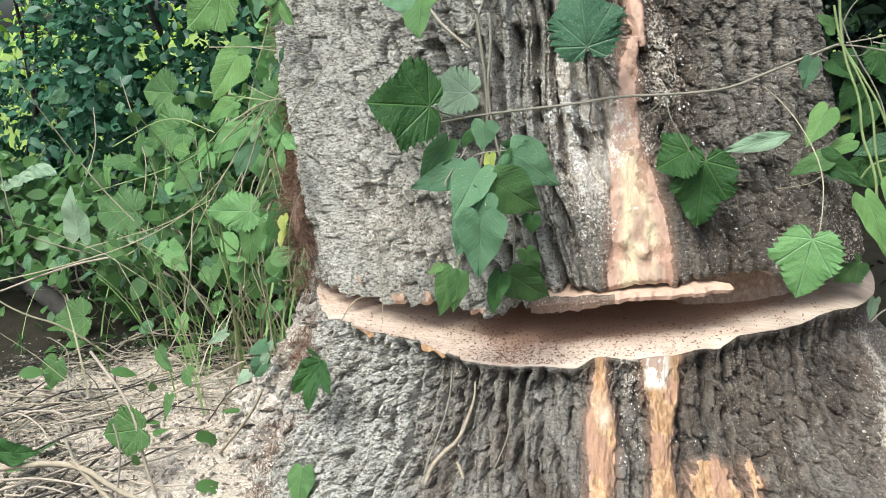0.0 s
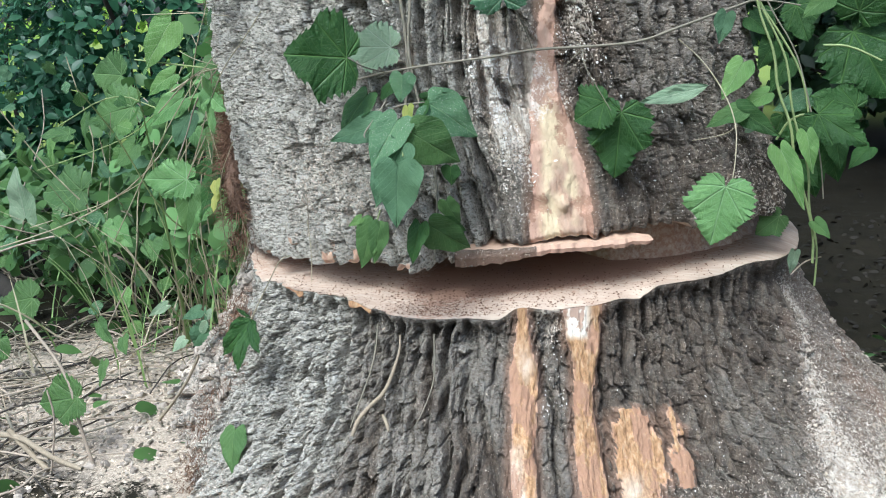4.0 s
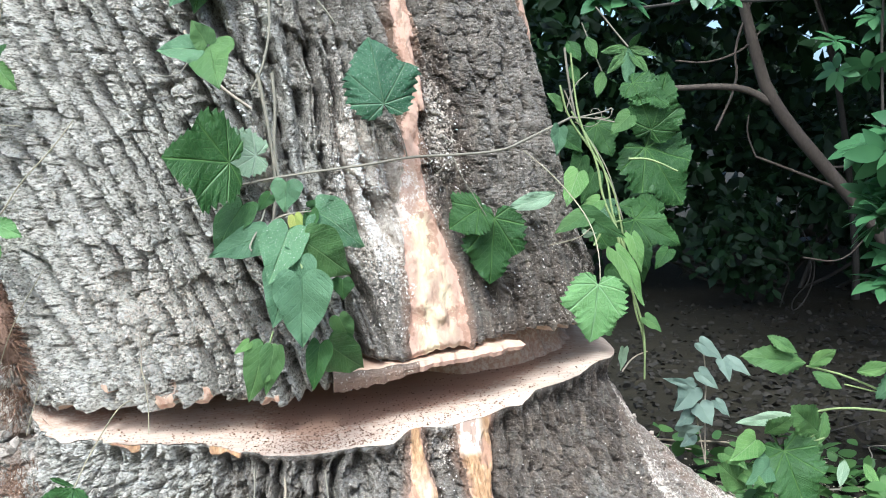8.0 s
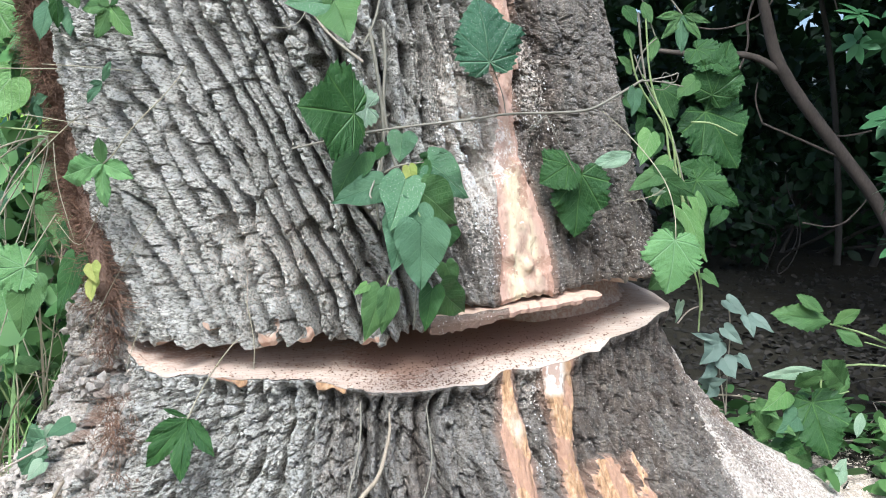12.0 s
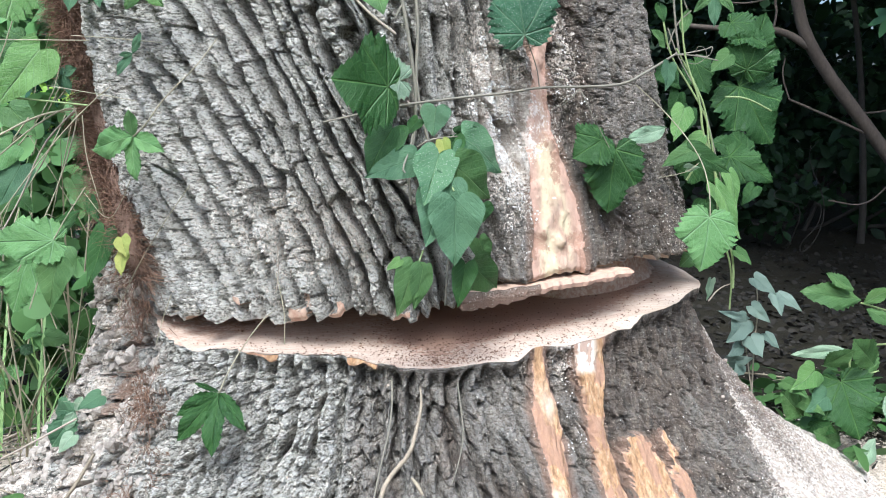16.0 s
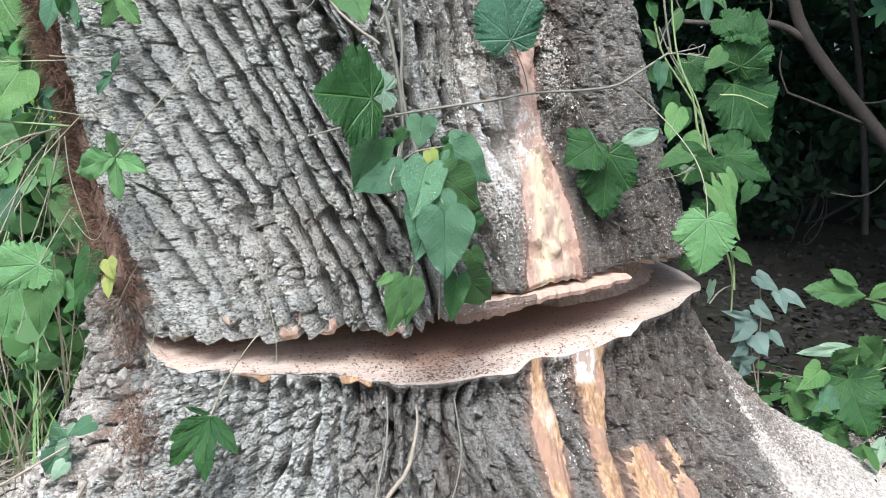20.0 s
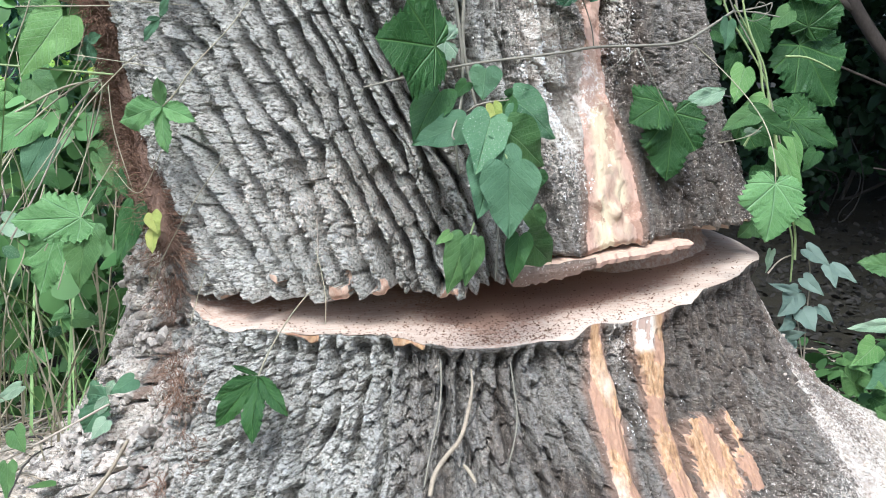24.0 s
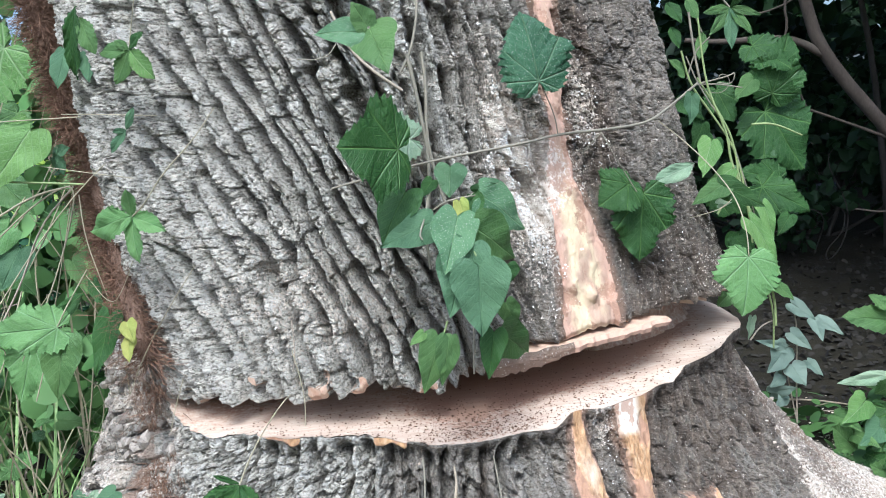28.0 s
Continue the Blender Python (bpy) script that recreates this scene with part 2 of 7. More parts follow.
def leaf_material(name, dark, light, vein, rough=0.45, dusty=0.0, through_light=0.35):
    """Leaf blade: paler veins, blotchy green, some light shining through."""
    m, nodes, links, bsdf = material(name)
    vec = coords(nodes, links, (1, 1, 1))
    info = nodes.new("ShaderNodeObjectInfo")
    geo = nodes.new("ShaderNodeNewGeometry")
    add = nodes.new("ShaderNodeMath")
    add.operation = "ADD"
    links.new(info.outputs["Random"], add.inputs[0])
    links.new(geo.outputs["Random Per Island"], add.inputs[1])
    fract = nodes.new("ShaderNodeMath")
    fract.operation = "FRACT"
    links.new(add.outputs[0], fract.inputs[0])
    col = mixc(nodes, links, fract.outputs[0], dark, light)
    patch = noise_tex(nodes, links, vec, 22, 4)
    col = mixc(nodes, links, ramp(nodes, links, patch, (0.3, BLACK), (0.75, (0.5, 0.5, 0.5))), col, light)
    lx, ly = attribute(nodes, "lx"), attribute(nodes, "ly")

    def math_node(op, p, q=0.0):
        n = nodes.new("ShaderNodeMath")
        n.operation = op
        for i, value in ((0, p), (1, q)):
            if hasattr(value, "links"):
                links.new(value, n.inputs[i])
            else:
                n.inputs[i].default_value = value
        return n.outputs[0]

    ax = math_node("ABSOLUTE", lx)
    wave = math_node("PINGPONG", math_node("SUBTRACT", math_node("MULTIPLY", ly, 6.5), math_node("MULTIPLY", ax, 5.5)), 0.5)
    side = ramp(nodes, links, wave, (0.0, WHITE), (0.07, BLACK))
    rib = ramp(nodes, links, ax, (0.0, WHITE), (0.018, BLACK))
    both = nodes.new("ShaderNodeCombineXYZ")
    links.new(lx, both.inputs[0])
    links.new(ly, both.inputs[1])
    cell = nodes.new("ShaderNodeTexVoronoi")
    cell.feature = "DISTANCE_TO_EDGE"
    cell.inputs["Scale"].default_value = 17
    links.new(both.outputs[0], cell.inputs["Vector"])
    net = ramp(nodes, links, cell.outputs["Distance"], (0.0, WHITE), (0.12, BLACK))
    turn = math_node("ARCTAN2", lx, ly)
    reach = math_node("SQRT", math_node("ADD", math_node("MULTIPLY", lx, lx), math_node("MULTIPLY", ly, ly)))
    ray = math_node("MULTIPLY", reach, math_node("PINGPONG", math_node("ABSOLUTE", turn), 0.36))
    rays = ramp(nodes, links, ray, (0.0, WHITE), (0.02, BLACK))
    twigs = ramp(nodes, links, math_node("PINGPONG", math_node("SUBTRACT", math_node("MULTIPLY", reach, 8.0), math_node("MULTIPLY", ray, 9.0)), 0.5), (0.0, (0.5, 0.5, 0.5)), (0.08, BLACK))
    fan = math_node("MULTIPLY", math_node("MAXIMUM", rays, twigs), attribute(nodes, "palm"))
    feather = math_node("SUBTRACT", 1.0, attribute(nodes, "palm"))
    side, rib = math_node("MULTIPLY", side, feather), math_node("MAXIMUM", math_node("MULTIPLY", rib, feather), fan)
    lines = math_node("MAXIMUM", math_node("MULTIPLY", side, 0.6), math_node("MAXIMUM", rib, math_node("MULTIPLY", net, 0.22)))
    lines = math_node("MULTIPLY", lines, attribute(nodes, "vein"))
    col = mixc(nodes, links, lines, col, vein)
    if dusty:
        speck = ramp(nodes, links, noise_tex(nodes, links, both.outputs[0], 42, 3, 0.7), (0.66 - dusty, BLACK), (0.70 - dusty, WHITE))
        col = mixc(nodes, links, speck, col, (0.62, 0.60, 0.54))
    links.new(col, bsdf.inputs["Base Color"])
    bsdf.inputs["Roughness"].default_value = rough
    bsdf.inputs["Specular IOR Level"].default_value = 0.28
    bump(nodes, links, math_node("ADD", math_node("MULTIPLY", lines, -1.0), math_node("MULTIPLY", noise_tex(nodes, links, both.outputs[0], 6, 3), 1.2)), 0.6, 0.006, bsdf)
    tr = nodes.new("ShaderNodeBsdfTranslucent")
    links.new(col, tr.inputs["Color"])
    mx = nodes.new("ShaderNodeMixShader")
    mx.inputs[0].default_value = through_light
    links.new(bsdf.outputs[0], mx.inputs[1])
    links.new(tr.outputs[0], mx.inputs[2])
    links.new(mx.outputs[0], nodes["Material Output"].inputs["Surface"])
    return m


def plain_material(name, a, b, scale, rough=0.8, relief=0.3, stretch=(1, 1, 1)):
    """Two mixed tones at two scales with a fine relief."""
    m, nodes, links, bsdf = material(name)
    vec = coords(nodes, links, stretch)
    n1 = noise_tex(nodes, links, vec, scale, 5, 0.65)
    n2 = noise_tex(nodes, links, vec, scale * 7, 3)
    geo = nodes.new("ShaderNodeNewGeometry")
    col = ramp(nodes, links, n1, (0.3, a), (0.7, b))
    tint = ramp(nodes, links, n2, (0.3, tuple(0.75 * c for c in a)), (0.7, b))
    col = mixc(nodes, links, 0.4, col, tint)
    col2 = ramp(nodes, links, geo.outputs["Random Per Island"], (0.0, tuple(0.8 * c for c in a)), (1.0, tuple(min(1, 1.15 * c) for c in b)))
    col = mixc(nodes, links, 0.35, col, col2)
    links.new(col, bsdf.inputs["Base Color"])
    bsdf.inputs["Roughness"].default_value = rough
    bsdf.inputs["Specular IOR Level"].default_value = 0.3
    bump(nodes, links, n1, relief, 0.004, bsdf)
    return m


def ground_material():
    """Soil and leaf mould in tones darkened for shade, with pale sawdust (attribute sawdust) spread round the stump."""
    m, nodes, links, bsdf = material("soil")
    vec = coords(nodes, links, (1, 1, 1))
    n1 = noise_tex(nodes, links, vec, 5, 6, 0.7)
    n2 = noise_tex(nodes, links, vec, 45, 5, 0.7)
    n3 = noise_tex(nodes, links, vec, 170, 4, 0.75)
    # soil tones sunk near black: they carry the shade under the trees
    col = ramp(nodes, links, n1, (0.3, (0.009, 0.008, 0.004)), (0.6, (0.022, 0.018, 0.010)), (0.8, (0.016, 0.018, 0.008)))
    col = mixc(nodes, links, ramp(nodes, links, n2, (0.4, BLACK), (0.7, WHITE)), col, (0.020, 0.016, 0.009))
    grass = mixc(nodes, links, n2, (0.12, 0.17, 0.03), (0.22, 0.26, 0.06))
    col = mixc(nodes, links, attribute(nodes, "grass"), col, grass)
    both = nodes.new("ShaderNodeMath")
    both.operation = "ADD"
    links.new(attribute(nodes, "sawdust"), both.inputs[0])
    links.new(n2, both.inputs[1])
    mask = ramp(nodes, links, both.outputs[0], (0.74, BLACK), (0.92, WHITE))
    pale = ramp(nodes, links, n3, (0.3, (0.17, 0.13, 0.095)), (0.5, (0.36, 0.295, 0.22)), (0.7, (0.55, 0.475, 0.375)))
    col = mixc(nodes, links, mask, col, pale)
    links.new(col, bsdf.inputs["Base Color"])
    bsdf.inputs["Roughness"].default_value = 0.95
    bsdf.inputs["Specular IOR Level"].default_value = 0.15
    bump(nodes, links, n3, 0.6, 0.006, bsdf)
    return m


BARK = bark_material("grey_bark", (0.57, 0.53, 0.445), (0.385, 0.355, 0.295), (0.125, 0.108, 0.086))
WOOD_STREAK = wood_material("peeled_sapwood", ((0.28, (0.30, 0.185, 0.12)), (0.50, (0.40, 0.275, 0.19)), (0.74, (0.48, 0.36, 0.26))), (6, 6, 2.6), pale=(0.54, 0.425, 0.265), relief=0.35)
WOOD_ORANGE = wood_material("orange_sapwood", ((0.34, (0.20, 0.11, 0.055)), (0.50, (0.40, 0.235, 0.11)), (0.66, (0.52, 0.36, 0.215))), (11, 11, 3.0), pale=(0.72, 0.66, 0.55), relief=0.9)
WOOD_CUT = wood_material("sawn_wood", ((0.3, (0.34, 0.24, 0.175)), (0.5, (0.43, 0.33, 0.248)), (0.7, (0.50, 0.41, 0.315))), (1.2, 8.0, 4.0), pale=(0.60, 0.505, 0.40))
SOIL = ground_material()
CHIP = plain_material("wood_chips", (0.36, 0.285, 0.21), (0.62, 0.525, 0.41), 60, 0.9)
FLOUR = plain_material("white_wood_dust", (0.55, 0.50, 0.43), (0.80, 0.76, 0.69), 60, 0.95)
CHUNK = plain_material("crumbled_bark", (0.13, 0.105, 0.08), (0.44, 0.38, 0.31), 45, 0.95, 0.8)
GRIT = plain_material("dark_grit", (0.05, 0.03, 0.02), (0.22, 0.12, 0.07), 60, 0.9)
HAIR = plain_material("brown_rootlets", (0.075, 0.042, 0.026), (0.22, 0.125, 0.075), 40, 0.9, 0.1)
TWIG = plain_material("dry_twig", (0.20, 0.155, 0.11), (0.40, 0.33, 0.25), 30, 0.8, 0.3, (1, 1, 0.3))
STRAW = plain_material("pale_straw", (0.22, 0.185, 0.11), (0.38, 0.335, 0.22), 30, 0.7, 0.1)
VINE = plain_material("green_brown_vine", (0.12, 0.108, 0.072), (0.24, 0.21, 0.155), 45, 0.7, 0.3)
GREENSTEM = plain_material("green_stem", (0.12, 0.17, 0.05), (0.27, 0.31, 0.13), 30, 0.6, 0.1)
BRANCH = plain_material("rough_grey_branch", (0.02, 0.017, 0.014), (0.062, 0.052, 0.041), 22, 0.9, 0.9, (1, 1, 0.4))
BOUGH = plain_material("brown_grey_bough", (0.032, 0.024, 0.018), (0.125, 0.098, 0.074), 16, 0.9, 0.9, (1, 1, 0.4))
# litter colour lowered to stand in for shade on the right ground
LITTER_SHADED = plain_material("leaf_litter", (0.011, 0.009, 0.007), (0.034, 0.028, 0.019), 20, 0.9, 0.2)
LEAF_DARK = leaf_material("dark_green_leaf", (0.022, 0.062, 0.014), (0.042, 0.102, 0.022), (0.1, 0.18, 0.05), 0.45, 0.0)
LEAF_MID = leaf_material("green_leaf", (0.054, 0.115, 0.032), (0.098, 0.178, 0.05), (0.16, 0.25, 0.09))
LEAF_BLUE = leaf_material("grey_green_leaf", (0.058, 0.12, 0.058), (0.098, 0.18, 0.085), (0.14, 0.24, 0.12), 0.5, 0.0)
LEAF_DUST = leaf_material("dusted_leaf", (0.06, 0.135, 0.06), (0.12, 0.22, 0.1), (0.19, 0.3, 0.14), 0.6, 0.045)
LEAF_LIGHT = leaf_material("light_green_leaf", (0.085, 0.18, 0.04), (0.155, 0.27, 0.07), (0.28, 0.38, 0.18), 0.5)
LEAF_PALE = leaf_material("pale_leaf", (0.18, 0.275, 0.15), (0.30, 0.385, 0.24), (0.45, 0.52, 0.36), 0.5)
LEAF_YELLOW = leaf_material("yellowing_leaf", (0.22, 0.28, 0.05), (0.36, 0.36, 0.09), (0.40, 0.42, 0.12), 0.5)
LEAF_GREY = leaf_material("wilted_grey_leaf", (0.12, 0.17, 0.13), (0.24, 0.30, 0.235), (0.22, 0.28, 0.2), 0.7)
LEAF_SHRUB = leaf_material("shrub_leaf", (0.016, 0.052, 0.026), (0.045, 0.118, 0.055), (0.1, 0.18, 0.09), 0.42)
LEAF_GLOSS = leaf_material("glossy_whorl_leaf", (0.032, 0.095, 0.034), (0.080, 0.175, 0.066), (0.12, 0.22, 0.09), 0.38)
# deep shade put into the colour: far darker than living leaves
LEAF_WOODS_SHADED = leaf_material("woodland_leaf_shaded", (0.008, 0.02, 0.007), (0.022, 0.05, 0.014), (0.06, 0.12, 0.04), 0.5)
# sunlight put into the colour: brighter than the other leaves
LEAF_SUN = leaf_material("sun_painted_leaf", (0.12, 0.26, 0.03), (0.32, 0.42, 0.06), (0.3, 0.4, 0.1), 0.5)

# ---- ground ----
def ground_height(x, y):
    r = np.hypot(x + 0.1, y - 0.12)
    h = 0.05 * np.exp(-((r - 0.9) / 0.5) ** 2) + 0.05 * smooth(0.6, 0.2, np.hypot(x + 1.0, y + 0.1))
    h = h - 0.08 * smooth(-1.6, -3.0, x) * smooth(3, 0, np.abs(y))
    h = h + (fbm(x * 2.2, y * 2.2, 3) - 0.5) * 0.05 + (fbm(x * 9, y * 9, 4) - 0.5) * 0.022
    far = smooth(6, 14, r)
    return h * (1 - far) + 0.0


def make_ground():
    inner = np.r_[np.linspace(-3.2, 3.2, 230)]
    outer = 3.2 + np.geomspace(0.06, 900, 40)
    axis = np.r_[-outer[::-1], inner, outer]
    gx, gy = np.meshgrid(axis, axis, indexing="ij")
    gz = ground_height(gx, gy)
    r = np.hypot(gx + 0.1, (gy - 0.12))
    saw = 0.55 * smooth(1.7, 0.75, r) + 0.42 * smooth(1.25, 0.3, np.hypot(gx + 1.7, (gy + 0.15) * 1.3)) + 0.30 * smooth(0.5, 0.1, np.hypot(gx - 1.15, gy - 0.15))
    saw = saw * (1 - 0.45 * smooth(0.5, 1.4, gy)) * (0.30 + 1.3 * fbm(gx * 4, gy * 4, 8))
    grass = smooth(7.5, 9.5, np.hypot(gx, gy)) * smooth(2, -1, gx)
    n = len(axis)
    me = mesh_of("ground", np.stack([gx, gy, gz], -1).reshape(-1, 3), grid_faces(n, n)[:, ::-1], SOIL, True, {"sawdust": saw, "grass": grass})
    return tagged(new("ground", me), "soil coloured dark for shade, with leaf litter and pale sawdust round the stump", "ground", kind="structure")


make_ground()

# ---- the half-felled tree ----
AX, AY, LX, LY = -0.096, 0.12, -0.189, 0.062  # axis at 0.8 m and its lean
UP_A = (-180, -150, -110, -85, -70, -54, -42, -30, 0, 20, 32, 50, 74, 92, 120, 150, 180)
UP_R = (0.66, 0.67, 0.67, 0.655, 0.665, 0.715, 0.70, 0.665, 0.65, 0.645, 0.65, 0.685, 0.705, 0.65, 0.64, 0.65, 0.66)
EDGE_A = (-180, -120, -60, -50, -42, -34, -22, -12, 0, 7.5, 12.5, 15, 18, 24, 34, 43, 48, 58, 80, 110, 150, 180)
EDGE_Z = (0.565, 0.565, 0.568, 0.577, 0.592, 0.590, 0.606, 0.617, 0.617, 0.628, 0.630, 0.672, 0.676, 0.680, 0.683, 0.693, 0.697, 0.695, 0.69, 0.66, 0.58, 0.565)
ST_A = (-180, -120, -90, -72, -54, -40, -20, 0, 25, 50, 75, 92, 120, 150, 180)
ST_R = (0.70, 0.76, 0.80, 0.76, 0.69, 0.70, 0.71, 0.715, 0.715, 0.735, 0.765, 0.74, 0.72, 0.70, 0.70)
RIM_A = (-180, -120, -75, -62, -54, -41, -34, -27, -12, -7, -2, 2, 12, 20, 22.5, 29, 35, 40, 42.5, 45.5, 52, 58, 64, 90, 130, 180)
RIM_Z = (0.60, 0.80, 0.80, 0.74, 0.60, 0.540, 0.533, 0.550, 0.556, 0.555, 0.542, 0.535, 0.537, 0.541, 0.556, 0.557, 0.556, 0.566, 0.569, 0.588, 0.590, 0.594, 0.598, 0.590, 0.580, 0.60)
FLARE_Z = (0.0, 0.1, 0.25, 0.31, 0.40, 0.43, 0.56)  # sawdust-covered edge of the root flare
FLARE_A = (58, 60, 64.5, 67.5, 71.5, 74, 74)
FL_A = (-180, -100, -80, -60, -45, -20, 0, 25, 50, 70, 95, 130, 180)
FL_K = (0.8, 0.8, 0.72, 0.55, 0.5, 0.62, 0.68, 0.7, 0.75, 0.9, 1.0, 0.9, 0.8)


def table(a, xs, ys):
    """Periodic, gently rounded table by angle."""
    out = 0
    for d in (-4, -2, 0, 2, 4):
        out = out + np.interp((a + d + 180) % 360 - 180, xs, ys)
    return out / 5


def upper_radius(a, z):
    return table(a, UP_A, UP_R) + 0.03 * smooth(0.95, 0.66, z) * smooth(45, 68, a) * smooth(130, 95, a) + 0.01 * (z - 0.8) + 0.012 * np.sin(np.radians(3 * a + 40)) * smooth(0.9, 1.6, z)


def stump_radius(a, z):
    fl = np.clip(0.56 - z, 0, 1)
    base = table(a, ST_A, ST_R) + table(a, FL_A, FL_K) * (0.25 * fl + 1.3 * fl * fl)
    return base


def cut_plane(x, y):
    """Height of the sawn face, which rises towards the back."""
    return 0.537 + 0.036 * (x + 0.09) + 0.095 * (y + 0.6)


def lobes(a, z):
    """Root flares that fold the foot of the stump."""
    fl = np.clip(0.5 - z, 0, 1)
    return 0.10 * fl * (np.sin(np.radians(a * 5 + 30)) + 0.6 * np.sin(np.radians(a * 9 - 50)))


def strip(a, z, zs, lo, hi, seed, ragged=0.9):
    """Mask of a long peeled strip: its edges in degrees by height."""
    w = (fbm(z * 14 + seed, a * 0.15, seed) - 0.5) * 1.6 * ragged + (fbm(z * 22, a * 0.5, seed + 3, 2) - 0.5) * 0.5 * ragged
    w = w + (fbm(z * 70 + seed, a * 2.0, seed + 5, 2) - 0.5) * 0.9 * ragged
    inside = np.minimum(a + w - np.interp(z, zs, lo), np.interp(z, zs, hi) - a + w)
    return np.where((z > zs[0]) & (z < zs[-1]), inside, -5)


def worley(x, y, seed):
    """Cells round scattered points: distance to the nearest, how near the border is, and a random value for each cell."""
    ix, iy = np.floor(x), np.floor(y)
    f1 = np.full(x.shape, 9.0)
    f2 = np.full(x.shape, 9.0)
    key = np.zeros(x.shape)
    for dx in (-1, 0, 1):
        for dy in (-1, 0, 1):
            cx, cy = ix + dx, iy + dy
            d = np.hypot(cx + 0.1 + 0.8 * lattice(cx, cy, seed) - x, cy + 0.1 + 0.8 * lattice(cx, cy, seed + 1) - y)
            nearer = d < f1
            f2 = np.where(nearer, f1, np.minimum(f2, d))
            key = np.where(nearer, lattice(cx, cy, seed + 2), key)
            f1 = np.where(nearer, d, f1)
    return f1, f2 - f1, key


def blocks(u, v, w, h, seed, furrow, gap=0.006, wander=2.4, tilt=0.010, pocket=0.022, loose=0.42):
    """Long ridges of bark, parted by narrow deep furrows and broken into blocks whose lower ends stand proud."""
    q = u / w + wander * (fbm(u * 3.6, v * 2.2, seed, 2) - 0.5) + loose * (fbm(u * 24, v * 17, seed + 1) - 0.5) + 0.12 * (fbm(u * 75, v * 60, seed + 9, 2) - 0.5)
    k = np.floor(q)
    fr = q - k
    one = 0 * k
    p = v / h * (0.7 + 0.7 * lattice(k, one + 1, seed)) + 9 * lattice(k, one + 2, seed) + 0.55 * (fr - 0.5) * (2 * lattice(k, one + 3, seed) - 0.7)
    p = p + (0.1 + 0.85 * loose) * (fbm(u * 26, v * 26, seed + 2) - 0.5)
    m = np.floor(p)
    al = p - m
    r1, r2, r3 = lattice(k, m, seed + 5), lattice(k, m, seed + 6), lattice(k, m, seed + 7)
    edge = np.minimum(fr, 1 - fr) * w
    end = np.minimum(al, 1 - al) * h
    wide = gap * (0.45 + 1.3 * fbm(u * 13, v * 9, seed + 3, 2))
    gaping = 0.30 + 0.70 * smooth(0.36, 0.56, fbm(u * 11, v * 7.5, seed + 8, 2))
    d = furrow * gaping * (1 - smooth(0.45, 1.35, edge / wide)) + 0.016 * (1 - np.clip(edge / (0.48 * w), 0, 1)) ** 2
    d = d + tilt * (0.8 * al + 0.9 * r1) + 0.012 * (fr - 0.5) * (r2 - 0.5)
    d = d + (0.003 + 0.010 * r3) * (1 - smooth(0.0, 0.0045, end))
    d = d + pocket * (r2 > 0.45) * (1 - smooth(0.25, 1.0, np.hypot(edge / (1.7 * gap), end / (2.2 * gap))))
    split = np.abs(fr - 0.5 + 0.3 * (fbm(u * 20, v * 12, seed + 4) - 0.5)) * w
    d = d + 0.010 * (r3 > 0.62) * (1 - smooth(0.0, 0.004, split))
    return d


def crumbled(u, v, seed, size):
    """Crust cracked into small crumbs, the cracks mostly level."""
    x, y = u / 0.013 + 1.2 * fbm(u * 60, v * 60, seed, 2), v / 0.0085 + 1.2 * fbm(u * 60, v * 60, seed + 4, 2)
    f1, gap, key = worley(x, y, seed)
    return size * (0.8 * key + 0.9 * (1 - smooth(0.0, 0.22, gap)) * (0.3 + fbm(u * 30, v * 30, seed + 6, 2)))


def nodules(u, v, seed, size, deep):
    """Knobbly chunks of root bark with dark holes between them."""
    x, y = u / size + 0.9 * fbm(u * 18, v * 18, seed), v / (0.8 * size) + 0.9 * fbm(u * 18, v * 18, seed + 3)
    f1, gap, key = worley(x, y, seed)
    return deep * (0.75 * key + f1 * f1 * 0.35 + 0.9 * (1 - smooth(0.03, 0.20, gap)))


def wrinkled(u, v, seed, size):
    """Fine cross wrinkles and flaked terraces."""
    t = fbm(u * 45 + v * 12, v * 105, seed, 2) * 6
    k = np.floor(t)
    return size * ((k + smooth(0.55, 0.85, t - k)) / 6 - 0.5) + size * 0.55 * (fbm(u * 170, v * 260, seed + 3, 2) - 0.5)


def flaky(u, v, seed, step):
    """Small terraces where layers of bark have flaked off."""
    t = fbm(u * 26, v * 36, seed, 3) * 7
    k = np.floor(t)
    s = fbm(u * 60, v * 95, seed + 4, 2) * 5
    m = np.floor(s)
    return (k + smooth(0.3, 0.55, t - k)) / 7 * step + (m + smooth(0.35, 0.6, s - m)) / 5 * step * 0.75


def fibrous(u, v, seed, size):
    """Worn bark: long fibres and shallow flakes that run up the tree."""
    f = fbm(u * 34 + 2 * fbm(u * 5, v * 3, seed), v * 4, seed + 1, 3)
    g = fbm(u * 120, v * 14, seed + 2, 2)
    return size * (1.9 * smooth(0.60, 0.36, f) + 0.9 * (0.5 - g)) + flaky(u * 1.7, v * 0.25, seed + 5, size * 0.9)


